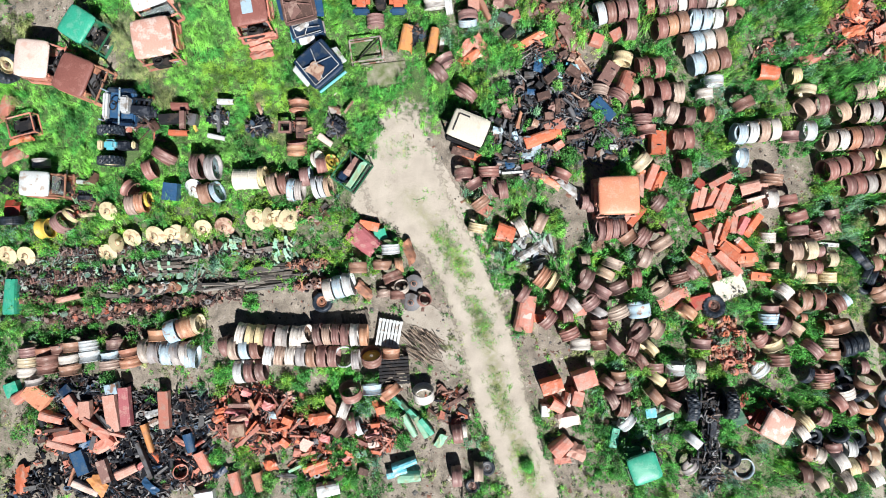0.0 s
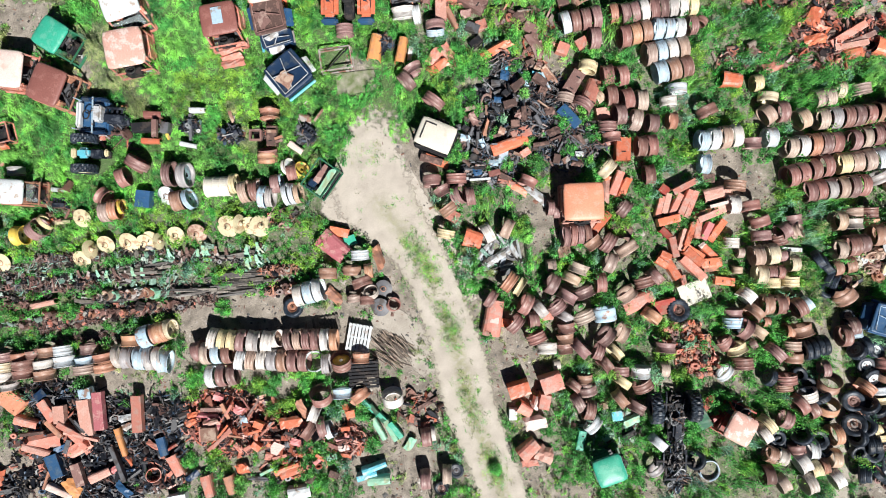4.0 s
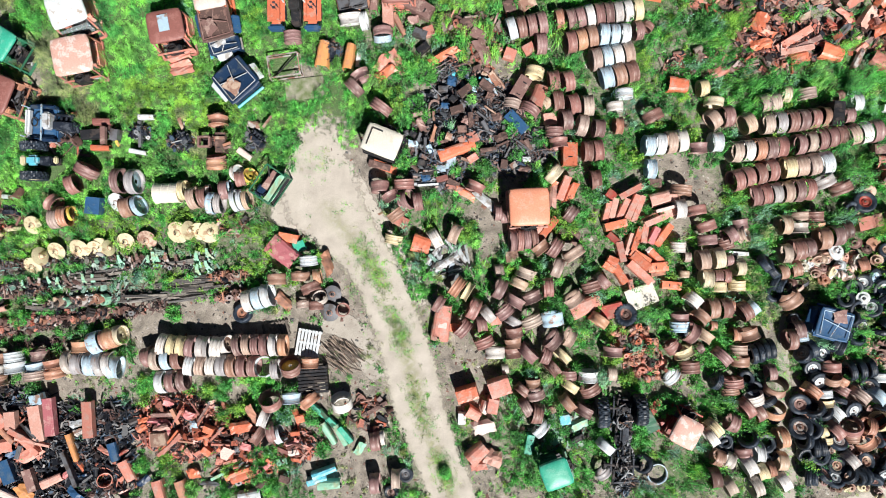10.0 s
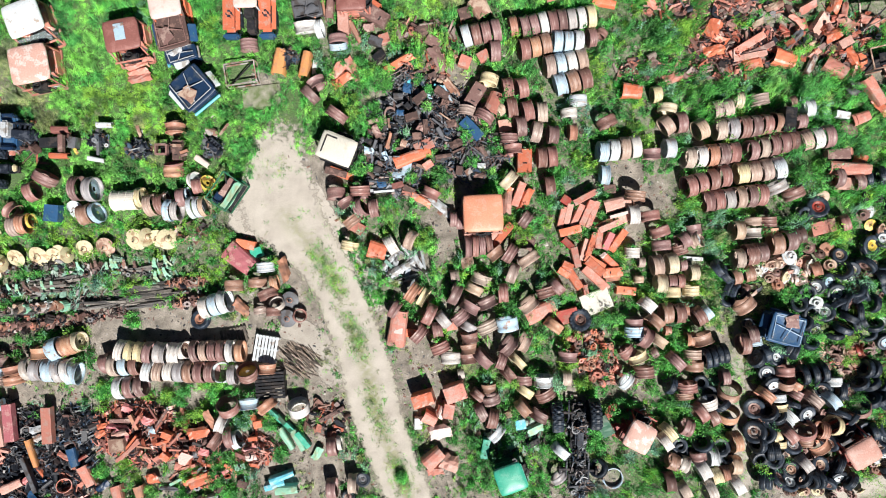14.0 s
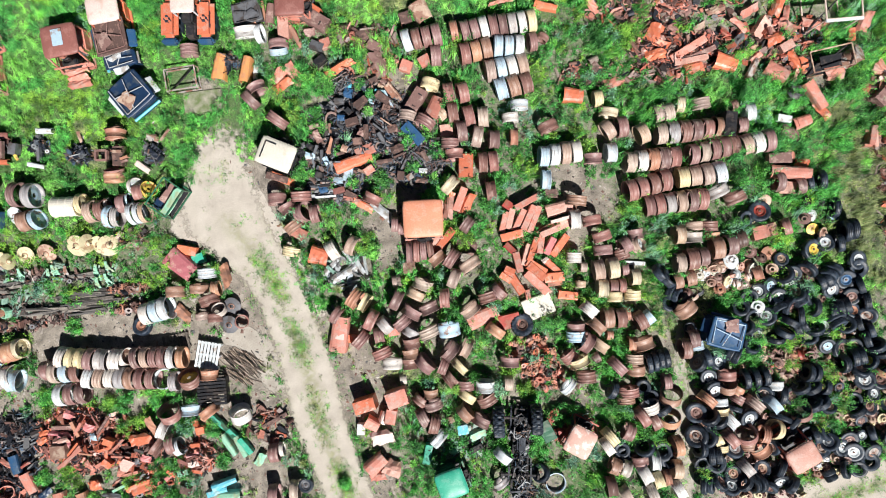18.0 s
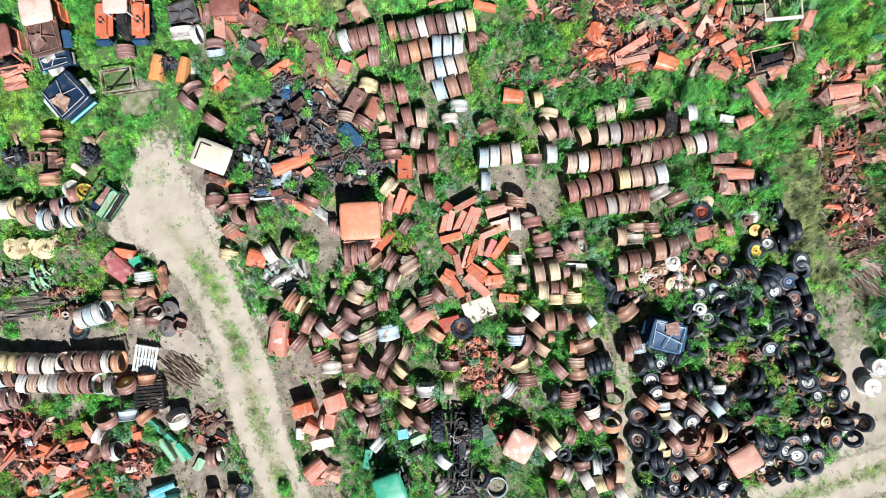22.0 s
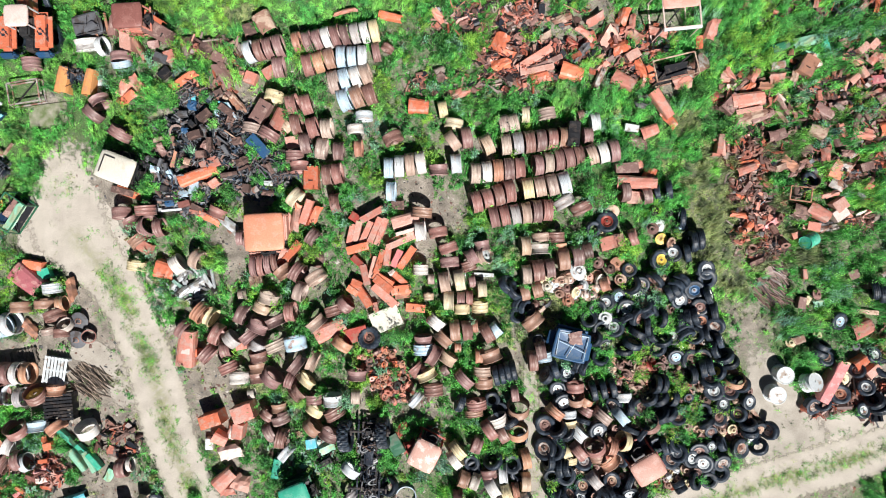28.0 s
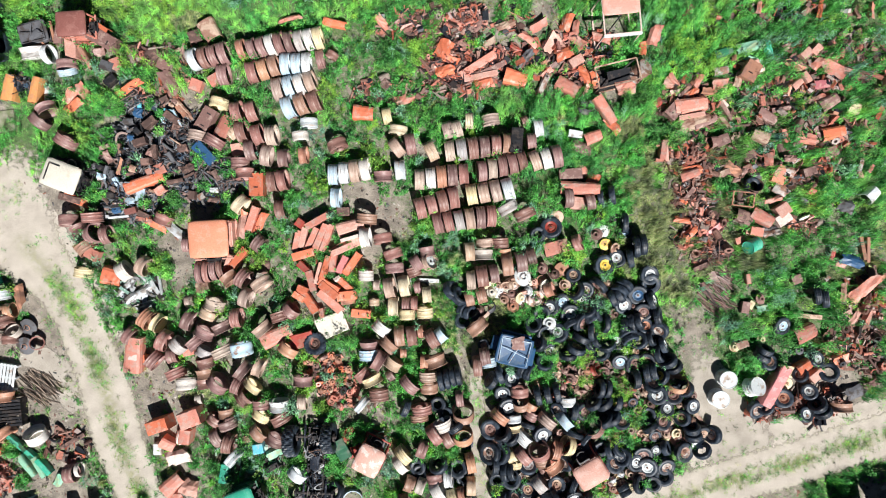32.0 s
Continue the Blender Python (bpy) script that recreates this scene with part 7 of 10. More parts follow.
rim(-6.33, 4.17, 94, "b", 0.84, 0.28, 20)
rim(-5.5, 3.58, 9, "w", 0.7, 0.23, 30, disc="w")
rim(-5.33, 3.33, 9, "b", 0.7, 0.42, -4)
rim(-4.97, 3.43, 29, "Y", 0.7, 0.28, 40, disc="Y")
rim(-6.26, 5.74, 94, "o", 0.84, 0.37, -5)
rim(-6.35, 5.99, 94, "b", 0.79, 0.18, 20)
rim(-3.12, 9.22, 94, "b", 0.75, 0.46, 4)

# dished discs in a line
dish(-12.3, 0.4, "y", 0.85, 70, 259)
dish(-11.61, 0.4, "y", 0.78, 66, 259)
dish(-10.95, 0.47, "y", 0.7, 15, 9)
dish(-10.31, 0.74, "y", 0.75, 70, 259)
dish(-9.43, 0.78, "t", 0.85, 72, 259)
dish(-8.09, 1.1, "y", 0.95, 70, 259)
dish(-7.54, 1.19, "y", 0.8, 20, -1)
dish(-7.17, 1.14, "y", 0.78, 66, 259)
dish(-6.7, 1.11, "y", 0.9, 60, -1)
piece(-3.6, 0.24, -39, 1.32, 0.94, "v", 0.5, "hood", tip=4.2)
piece(-3.41, 0.85, -11, 0.81, 0.38, "O", 0.35, "box", tip=-0.8)
piece(-2.95, 0.49, 19, 0.48, 0.43, "e", 0.3, "box", tip=-1.6)
rim(-2.51, -0.11, 94, "w", 0.79, 0.41, 4)
piece(-1.72, -0.28, -69, 1.04, 0.40, "o", 0.5, "panel", tip=11)
rim(-3.86, -0.88, 91, "b", 0.79, 0.46, -3)
rim(-2.85, -0.75, 89, "b", 0.79, 0.37, 4)
rim(-2.16, -0.78, 9, "o", 0.66, 0.32, -4)
rim(-2.42, -1.25, 111, "b", 0.84, 0.39, -4)
rim_row(-5.03, -1.79, -4.19, -1.58, "www", a=9, d=0.97)
tyre(-5.33, -2.31, 118, 72, "o", 0.85, 0.28)
piece(-3.62, -1.85, -43, 0.86, 0.43, "o", 0.35, "panel")
rim(-2.79, -1.93, 94, "t", 0.57, 0.28, 5)
rim(-2.23, -2.0, 92, "b", 0.62, 0.37, -4)
rim(-2.06, -1.67, 99, "g", 0.62, 0.28, 50)
dish(-1.56, -1.53, "i", 0.75, 75, 259)
dish(-1.69, -2.32, "i", 0.8, 75, 259)
rim(-1.13, -2.19, 29, "b", 0.57, 0.28, 60)
piece(-1.86, 8.54, 81, 1.08, 0.57, "q", 0.55, "hood")
piece(-0.77, 8.4, 81, 1.08, 0.42, "q", 0.55, "hood", tip=-1.4)
piece(-0.41, 8.32, 84, 0.57, 0.19, "w", 0.2, "beam", tip=0.8)
rim(-0.27, 7.57, 119, "b", 0.84, 0.39, -1)
rim(-0.55, 7.1, 44, "b", 0.88, 0.39, -1)
rim(-0.68, 9.9, 97, "w", 0.97, 0.46, 15, disc="s")
rim(-0.12, 9.87, 7, "w", 0.79, 0.28, 5)
rim(0.66, 9.38, 94, "b", 0.84, 0.37, 1)
rim(0.65, 9.15, 94, "w", 0.79, 0.28, 30, disc="w")
piece(0.88, 10.17, 92, 1.07, 0.47, "p", 0.60, "box")
piece(0.28, 10.72, 86, 0.84, 0.36, "b", 0.50, "hood")
piece(1.36, 9.74, -63, 1.00, 0.26, "o", 0.45, "hood")
piece(2.17, 10.44, -31, 1.25, 0.62, "b", 0.50, "box", 0.05)
piece(2.08, 10.96, -34, 0.86, 0.19, "O", 0.40, "beam", 0.20)
piece(1.93, 9.99, 10, 0.48, 0.36, "b", 0.40, "panel")
cab(1.30, 10.84, 2, 1.2, 1.0, 1.2, "m", "l", 0.15, "tractor cab with faded maroon roof among rims", corner=.06)
rim(0.57, 6.24, 54, "b", 0.97, 0.41, 2)
piece(2.58, 9.48, 19, 0.43, 0.43, "l", 0.3, "box", tip=1.6)
piece(2.22, 9.37, -21, 0.57, 0.38, "i", 0.3, "box", tip=2.4)
piece(3.17, 8.43, 24, 1.43, 0.38, "O", 0.35, "panel", tip=13.2)
piece(3.63, 8.15, -76, 0.86, 0.33, "l", 0.3, "panel", tip=8.8)
piece(2.33, 8.77, 39, 0.52, 0.33, "k", 0.3, "box", tip=1.6)
piece(0.66, 8.19, 59, 0.71, 0.52, "l", 0.35, "panel", tip=6.6)
piece(1.24, 8.19, -51, 1.05, 0.52, "l", 0.3, "panel", tip=-4.4)
piece(0.76, 7.77, 29, 0.95, 0.43, "O", 0.3, "panel", tip=11)
piece(4.13, 9.76, 34, 0.71, 0.52, "d", 0.3, "box", tip=1.6)
piece(4.6, 9.33, -31, 0.57, 0.43, "b", 0.3, "box", tip=-0.8)
piece(4.83, 8.61, -61, 1.05, 0.48, "b", 0.3, "panel", tip=-11)
piece(5.41, 7.42, -51, 0.95, 0.24, "t", 0.25, "panel", tip=-13.2)
piece(4.45, 7.09, -61, 0.86, 0.24, "s", 0.2, "panel", tip=-4.4)
piece(6.23, 5.61, -46, 1.05, 0.48, "u", 0.35, "box", tip=2.4)
piece(6.64, 10.65, -61, 0.85, 0.80, "t", 0.5, "hood", tip=5.6)
piece(5.93, 10.49, 19, 0.48, 0.48, "d", 0.3, "box", tip=-2.4)
piece(3.67, 4.45, 21, 1.61, 0.52, "O", 0.45, "hood", tip=-7)
piece(4.2, 4.92, 24, 0.81, 0.47, "l", 0.4, "box", tip=-0.8)
piece(3.46, 3.99, 79, 0.62, 0.38, "s", 0.3, "box", tip=1.6)
piece(8.41, 4.25, 89, 0.94, 0.61, "O", 0.5, "box", tip=1.6)
rim_row(9.11, 4.35, 9.54, 4.37, "bb", d=0.92)
rim(9.45, 3.17, 7, "b", 0.84, 0.41, 5)
piece(7.73, 2.73, 79, 0.95, 0.33, "O", 0.4, "panel")
piece(8.16, 2.85, 69, 1.04, 0.33, "l", 0.4, "beam", tip=2.4)
piece(7.68, 2.5, 84, 0.95, 0.38, "p", 0.4, "panel", tip=-8.8)
piece(8.44, 2.61, 64, 0.95, 0.38, "O", 0.4, "panel", tip=-6.6)
piece(7.43, 1.08, 51, 1.33, 0.33, "O", 0.4, "beam", tip=-0.8)
piece(7.05, 0.92, 69, 0.95, 0.24, "l", 0.35, "beam", tip=2.4)
piece(2.91, -0.66, 9, 0.62, 0.24, "E", 0.2, "panel", tip=-6.6)
piece(2.68, 0.06, 49, 0.96, 0.24, "z", 0.2, "panel", tip=-13.2)
piece(3.28, -0.19, 29, 1.19, 0.33, "z", 0.25, "panel", tip=-11)
piece(3.88, 0.05, -61, 0.95, 0.24, "z", 0.25, "panel", tip=-6.6)
piece(3.63, -0.79, 19, 0.72, 0.29, "i", 0.2, "panel", tip=-13.2)
piece(2.22, 3.07, 4, 1.20, 0.19, "z", 0.12, "beam", tip=2.4)
piece(3.56, 3.04, -31, 0.96, 0.29, "b", 0.2, "panel", tip=6.6)
piece(4.03, 2.68, -31, 0.96, 0.29, "O", 0.2, "panel", tip=-11)
rim(-17.51, -4.34, 95, "b", 0.75, 0.39, 5)
rim(-16.87, -4.35, 95, "o", 0.7, 0.35, 3)
rim(-16.29, -4.25, 95, "b", 0.66, 0.37, 5)
rim(-15.7, -4.15, 95, "b", 0.75, 0.41)
rim(-15.0, -4.08, 97, "w", 0.79, 0.41, -1)
rim(-13.91, -4.01, 93, "b", 0.75, 0.41, 3)
rim(-17.59, -4.79, 92, "y", 0.75, 0.39)
rim(-16.7, -4.68, 97, "b", 0.84, 0.41, 2)
rim(-15.82, -4.66, 97, "w", 0.79, 0.39, 2)
rim(-14.94, -4.54, 97, "w", 0.84, 0.44, -2)
rim(-14.12, -4.5, 97, "w", 0.75, 0.33, 4)
rim(-13.3, -4.37, 100, "o", 0.84, 0.35, 1)
rim(-17.59, -5.19, 92, "w", 0.75, 0.37, 1)
rim(-16.7, -5.06, 95, "b", 0.84, 0.37, 1)
rim(-15.75, -5.1, 95, "b", 0.88, 0.41, -1)
rim(-14.12, -4.89, 95, "t", 0.84, 0.37, -2)
rim(-13.24, -4.77, 97, "o", 0.84, 0.37, 5)
rim(-17.28, -5.58, 95, "g", 0.75, 0.28, 5)
rim(-12.14, -3.61, 93, "o", 0.79, 0.39, -1)
rim_row(-11.43, -3.52, -10.96, -3.34, "so", d=0.92)
rim(-10.63, -3.25, 8, "y", 0.79, 0.32, 10, disc="y")
rim_row(-12.47, -4.33, -10.81, -4.4, "ggwgw", a=6, d=0.97)
rim(-12.41, 3.16, 20, "b", 0.84, 0.39, -3)
rim(-11.88, 3.69, 55, "b", 0.88, 0.39, -5)
rim(-13.11, 1.72, 5, "t", 0.88, 0.39, -1)
rim(-12.75, 1.81, 5, "o", 0.88, 0.37, -3)
rim(-12.54, 1.94, 8, "Y", 0.62, 0.18, 5)
rim(-13.25, 2.35, 150, "b", 0.79, 0.37, -2)
dish(-14.3, 1.46, "y", 0.8, 70, 260)
rim(-16.75, 0.74, 5, "Y", 0.84, 0.46, 5, disc="y")
rim(-16.0, 1.0, 30, "b", 0.88, 0.46, 20)
rim(-15.73, 1.31, 40, "y", 0.75, 0.18, 2)
dish(-14.3, -0.28, "y", 0.78, 66, 260)
dish(-13.81, 0.14, "y", 0.8, 15, 10)
dish(-13.28, 0.35, "y", 0.78, 66, 260)
dish(-12.33, 0.47, "y", 0.78, 66, 260)
dish(-11.37, 0.54, "y", 0.78, 66, 260)
dish(-10.34, 0.73, "y", 0.75, 70, 260)
dish(-18.54, -0.37, "y", 0.8, 72, 260)
dish(-17.76, -0.4, "y", 0.8, 72, 260)
piece(-17.87, 4.46, 10, 1.07, 0.33, "O", 0.3, "panel", tip=8.8)
piece(-18.26, 3.78, 25, 0.93, 0.60, "l", 0.3, "panel", tip=-8.8)
piece(-18.55, 5.65, 85, 1.16, 0.51, "l", 0.35, "hood", tip=-7)
rim(-16.99, 3.44, 95, "g", 0.7, 0.32, -1)
piece(-18.41, 2.48, 60, 0.69, 0.55, "k", 0.5, "hood", tip=-7)
piece(-18.16, 1.43, 0, 0.79, 0.93, "r", 0.35, "panel", tip=13.2)
tyre(-18.15, 1.07, 92, 5, "", 0.9, 0.38)
piece(-18.32, -2.1, 90, 1.45, 0.55, "e", 0.5, "hood", tip=-2.0)
piece(-15.87, -2.13, 12, 1.07, 0.26, "p", 0.35, "hood", tip=7)
piece(-18.33, -5.97, 20, 0.56, 0.60, "e", 0.3, "box", tip=0.8)
piece(-17.23, -6.23, 142, 1.08, 0.76, "a", 0.35, "box", 0.10)
piece(-17.92, -6.23, 36, 0.65, 0.47, "l", 0.35, "hood", 0.10)
piece(-15.64, -6.62, -55, 0.98, 0.40, "l", 0.30, "beam", 0.25)
piece(-15.11, -6.75, -85, 0.73, 0.47, "p", 0.30, "box", 0.30)
piece(-14.03, -5.90, 14, 0.49, 0.47, "s", 0.35, "box", 0.20)
piece(-14.01, -6.88, 99, 1.52, 0.52, "p", 0.25, "beam", 0.35)
piece(-13.40, -6.58, 95, 1.58, 0.43, "v", 0.30, "beam", 0.40)
piece(-11.83, -6.72, 93, 1.52, 0.43, "l", 0.30, "beam", 0.30)
piece(-16.60, -7.13, -15, 0.96, 0.40, "l", 0.40, "hood", 0.10)
piece(-16.30, -7.58, 7, 1.03, 0.14, "d", 0.20, "beam", 0.30)
piece(-15.40, -7.40, -46, 0.91, 0.28, "o", 0.30, "hood", 0.20)
piece(-15.78, -7.92, 12, 1.43, 0.62, "l", 0.25, "panel", 0.25)
piece(-16.14, -8.30, -17, 1.19, 0.36, "p", 0.30, "hood", 0.20)
piece(-14.57, -7.44, -29, 1.27, 0.26, "l", 0.30, "beam", 0.35)
piece(-14.28, -7.86, -42, 0.92, 0.26, "l", 0.30, "beam", 0.30)
piece(-14.34, -8.19, 30, 1.04, 0.52, "l", 0.25, "panel", 0.25)
piece(-14.13, -7.65, -12, 1.50, 0.12, "p", 0.20, "beam", 0.45)
piece(-15.38, -8.95, -69, 1.00, 0.54, "u", 0.30, "box", 0.20)
piece(-15.17, -8.19, 22, 0.51, 0.28, "u", 0.25, "panel", 0.20)
piece(-14.38, -9.31, -72, 0.96, 0.40, "b", 0.25, "box", 0.25)
piece(-13.42, -9.31, 24, 0.93, 0.40, "p", 0.30, "hood", 0.25)
piece(-12.87, -9.10, 37, 0.39, 0.26, "R", 0.25, "panel", 0.25)
piece(-14.64, -9.91, -52, 0.89, 0.47, "q", 0.30, "panel", 0.20)
piece(-15.19, -10.05, -24, 1.16, 0.31, "P", 0.25, "hood", 0.20)
piece(-15.77, -9.56, 72, 0.79, 0.09, "o", 0.20, "beam", 0.20)
piece(-17.96, -9.76, 84, 1.23, 0.57, "O", 0.35, "panel")
piece(-12.58, -7.94, -73, 1.20, 0.26, "q", 0.30, "hood", 0.20)
piece(-12.31, -8.63, -53, 0.70, 0.19, "O", 0.25, "panel", 0.20)
piece(-12.66, -8.83, -68, 1.59, 0.19, "i", 0.25, "beam", 0.30)
piece(-12.29, -7.29, 27, 0.42, 0.31, "g", 0.25, "panel", 0.25)
piece(-11.26, -8.11, -29, 0.57, 0.28, "l", 0.30, "panel", 0.15)
piece(-10.87, -8.14, -76, 0.79, 0.40, "u", 0.30, "hood", 0.15)
piece(-10.46, -8.14, 31, 0.41, 0.19, "r", 0.25, "panel", 0.15)
piece(-10.32, -8.96, -64, 0.91, 0.50, "l", 0.35, "hood", 0.05)
piece(-4.91, -6.53, -61, 0.81, 0.36, "o", 0.30, "panel", 0.35)
piece(-5.38, -7.08, 9, 1.03, 0.47, "O", 0.30, "panel", 0.30)
piece(-8.61, -7.13, -23, 0.60, 0.39, "v", 0.25, "panel", 0.45)
piece(-9.18, -7.56, -87, 0.63, 0.08, "l", 0.12, "beam", 0.45)
piece(-8.31, -7.78, 40, 1.29, 0.14, "l", 0.15, "beam", 0.55)
piece(-8.10, -6.58, -63, 0.70, 0.16, "o", 0.15, "beam", 0.50)
piece(-7.96, -6.54, 60, 0.55, 0.11, "l", 0.12, "beam", 0.55)
piece(-6.91, -6.42, 56, 0.85, 0.09, "b", 0.12, "beam", 0.55)
piece(-7.21, -6.34, -57, 0.65, 0.08, "m", 0.10, "beam", 0.50)
piece(-7.52, -6.59, -24, 0.48, 0.36, "R", 0.25, "panel", 0.40)
piece(-8.69, -6.56, 2, 1.03, 0.17, "b", 0.15, "beam", 0.30)
piece(-8.81, -6.83, -7, 0.95, 0.19, "v", 0.20, "panel", 0.35)
piece(-8.41, -6.03, -22, 0.42, 0.32, "R", 0.25, "panel", 0.35)
piece(-9.54, -6.82, 20, 0.46, 0.28, "O", 0.30, "panel", 0.20)
piece(-6.72, -7.16, -22, 0.42, 0.28, "O", 0.30, "box", 0.35)
piece(-6.32, -7.28, 45, 0.78, 0.09, "l", 0.12, "beam", 0.55)
piece(-6.21, -7.77, -3, 0.79, 0.08, "l", 0.10, "beam", 0.50)
piece(-6.88, -7.44, 16, 0.57, 0.11, "O", 0.12, "beam", 0.50)
piece(-6.84, -7.55, 80, 0.48, 0.21, "O", 0.25, "panel", 0.40)
piece(-6.13, -8.02, -18, 0.50, 0.28, "O", 0.25, "panel", 0.30)
piece(-7.68, -7.64, -7, 0.60, 0.08, "o", 0.10, "beam", 0.50)
piece(-7.63, -8.18, -45, 0.44, 0.24, "l", 0.25, "panel", 0.30)
piece(-6.88, -8.10, -37, 0.39, 0.30, "O", 0.30, "box", 0.20)
piece(-7.25, -8.18, 30, 0.32, 0.16, "l", 0.15, "beam", 0.25)
piece(-5.22, -7.94, -22, 0.42, 0.32, "R", 0.25, "panel", 0.25)
piece(-5.66, -8.00, 7, 0.32, 0.32, "i", 0.25, "panel", 0.25)
piece(-7.31, -6.91, 7, 0.32, 0.32, "s", 0.20, "panel", 0.55)
piece(-5.42, -9.20, 19, 1.00, 0.43, "O", 0.35, "hood")
piece(-5.07, -8.49, -33, 0.28, 0.21, "O", 0.25, "panel", 0.10)
piece(-5.91, -8.57, 15, 0.61, 0.14, "l", 0.15, "beam", 0.20)
piece(-6.88, -9.56, -5, 0.87, 0.24, "i", 0.25, "panel")
piece(-7.49, -9.09, 9, 0.52, 0.43, "O", 0.30, "panel", 0.05)
piece(-3.14, -6.54, -66, 0.39, 0.24, "O", 0.30, "panel", 0.10)
piece(-2.93, -6.76, 13, 0.36, 0.32, "O", 0.30, "box", 0.10)
piece(-2.73, -6.35, -38, 0.45, 0.21, "o", 0.25, "panel", 0.10)
piece(-3.14, -7.37, 6, 0.39, 0.17, "O", 0.15, "beam", 0.25)
piece(-3.10, -7.74, -79, 0.40, 0.11, "l", 0.12, "beam", 0.30)
piece(-3.26, -7.76, 20, 0.58, 0.11, "R", 0.12, "beam", 0.30)
piece(-3.20, -8.17, 10, 0.44, 0.24, "P", 0.20, "panel", 0.30)
piece(-2.71, -8.24, 49, 0.83, 0.09, "l", 0.12, "beam", 0.20)
piece(-3.12, -8.52, -10, 0.44, 0.16, "O", 0.15, "beam", 0.15)
piece(-3.69, -8.11, -22, 0.51, 0.17, "m", 0.15, "beam", 0.20)
piece(-2.67, -7.93, -26, 0.35, 0.24, "l", 0.25, "panel", 0.20)
piece(-4.28, -8.72, 39, 0.50, 0.17, "R", 0.15, "beam", 0.15)
piece(-4.22, -8.60, -34, 0.42, 0.14, "O", 0.12, "beam", 0.20)
piece(-3.75, -8.60, 11, 0.44, 0.32, "E", 0.25, "panel", 0.10)
piece(-3.65, -7.66, 31, 0.46, 0.08, "i", 0.10, "beam", 0.30)
piece(-4.64, -9.55, 27, 0.53, 0.36, "d", 0.25, "panel", 0.05)
piece(-3.65, -9.33, -16, 0.41, 0.32, "d", 0.30, "box")
piece(-6.45, -9.20, 27, 0.71, 0.13, "E", 0.15, "beam", 0.10)
piece(-6.29, -8.92, 14, 0.32, 0.11, "i", 0.15, "beam", 0.10)
piece(3.71, 6.09, 16, 0.54, 0.30, "d", 0.30, "box", 0.45)
piece(4.15, 5.65, -27, 0.35, 0.36, "b", 0.25, "panel", 0.45)
piece(4.29, 5.68, -87, 0.55, 0.21, "d", 0.20, "beam", 0.50)
piece(3.93, 5.28, 5, 0.36, 0.28, "d", 0.30, "box", 0.45)
piece(4.05, 6.92, 36, 0.59, 0.28, "d", 0.30, "box", 0.30)
piece(4.98, 7.10, -36, 0.62, 0.30, "d", 0.30, "box", 0.30)
piece(5.11, 6.69, -27, 0.35, 0.43, "d", 0.25, "panel", 0.25)
piece(4.85, 7.40, -12, 0.40, 0.09, "U", 0.12, "beam", 0.35)
piece(5.22, 7.04, -64, 0.79, 0.09, "s", 0.12, "beam", 0.40)
piece(2.22, 5.52, -64, 0.53, 0.30, "b", 0.25, "panel", 0.30)
piece(2.07, 5.97, 13, 0.49, 0.21, "b", 0.20, "panel", 0.30)
piece(2.75, 5.14, 73, 0.70, 0.22, "o", 0.20, "panel", 0.35)
piece(2.15, 4.99, -109, 0.37, 0.11, "i", 0.12, "beam", 0.40)
piece(2.90, 5.08, 77, 0.56, 0.06, "k", 0.10, "beam", 0.50)
piece(1.89, 4.72, -7, 0.40, 0.32, "s", 0.20, "panel", 0.25)
piece(1.62, 5.18, 17, 0.25, 0.24, "i", 0.25, "panel", 0.25)
piece(1.90, 5.13, -34, 0.28, 0.24, "k", 0.30, "box", 0.25)
piece(2.40, 4.69, -91, 0.55, 0.13, "i", 0.14, "beam", 0.40)
piece(2.60, 4.49, -64, 0.35, 0.24, "s", 0.25, "hood", 0.35)
piece(2.83, 4.41, -1, 0.32, 0.24, "i", 0.20, "panel", 0.35)
piece(3.39, 4.99, -19, 0.25, 0.32, "t", 0.30, "hood", 0.45)
piece(3.19, 4.80, 13, 0.33, 0.11, "d", 0.12, "beam", 0.45)
piece(3.01, 5.74, -23, 0.43, 0.08, "k", 0.10, "beam", 0.50)
piece(2.76, 5.86, -85, 0.40, 0.11, "t", 0.12, "beam", 0.40)
piece(3.24, 6.31, -7, 0.36, 0.28, "u", 0.25, "panel", 0.30)
piece(3.15, 7.01, 1, 0.39, 0.30, "i", 0.30, "hood", 0.20)
piece(3.53, 7.34, -13, 0.36, 0.39, "u", 0.30, "panel", 0.20)
piece(3.53, 7.68, -9, 0.28, 0.28, "U", 0.25, "panel", 0.20)
piece(3.97, 6.40, -46, 0.33, 0.17, "i", 0.20, "panel", 0.35)
piece(3.56, 6.54, -46, 0.28, 0.24, "k", 0.30, "box", 0.30)
piece(3.70, 6.73, -81, 0.44, 0.08, "k", 0.10, "beam", 0.40)
piece(3.22, 6.64, 26, 0.35, 0.09, "i", 0.10, "beam", 0.35)
piece(4.90, 5.44, -60, 0.46, 0.21, "i", 0.25, "hood", 0.30)
piece(4.79, 5.85, -38, 0.59, 0.08, "i", 0.10, "beam", 0.40)
piece(5.11, 6.10, -35, 0.57, 0.06, "t", 0.10, "beam", 0.40)
piece(5.38, 5.82, 10, 0.40, 0.32, "d", 0.25, "panel", 0.30)
piece(5.56, 4.96, 26, 0.53, 0.39, "d", 0.25, "panel", 0.25)
piece(5.62, 4.70, 24, 0.48, 0.08, "d", 0.12, "beam", 0.35)
piece(5.02, 4.47, 9, 0.68, 0.21, "d", 0.25, "hood", 0.25)
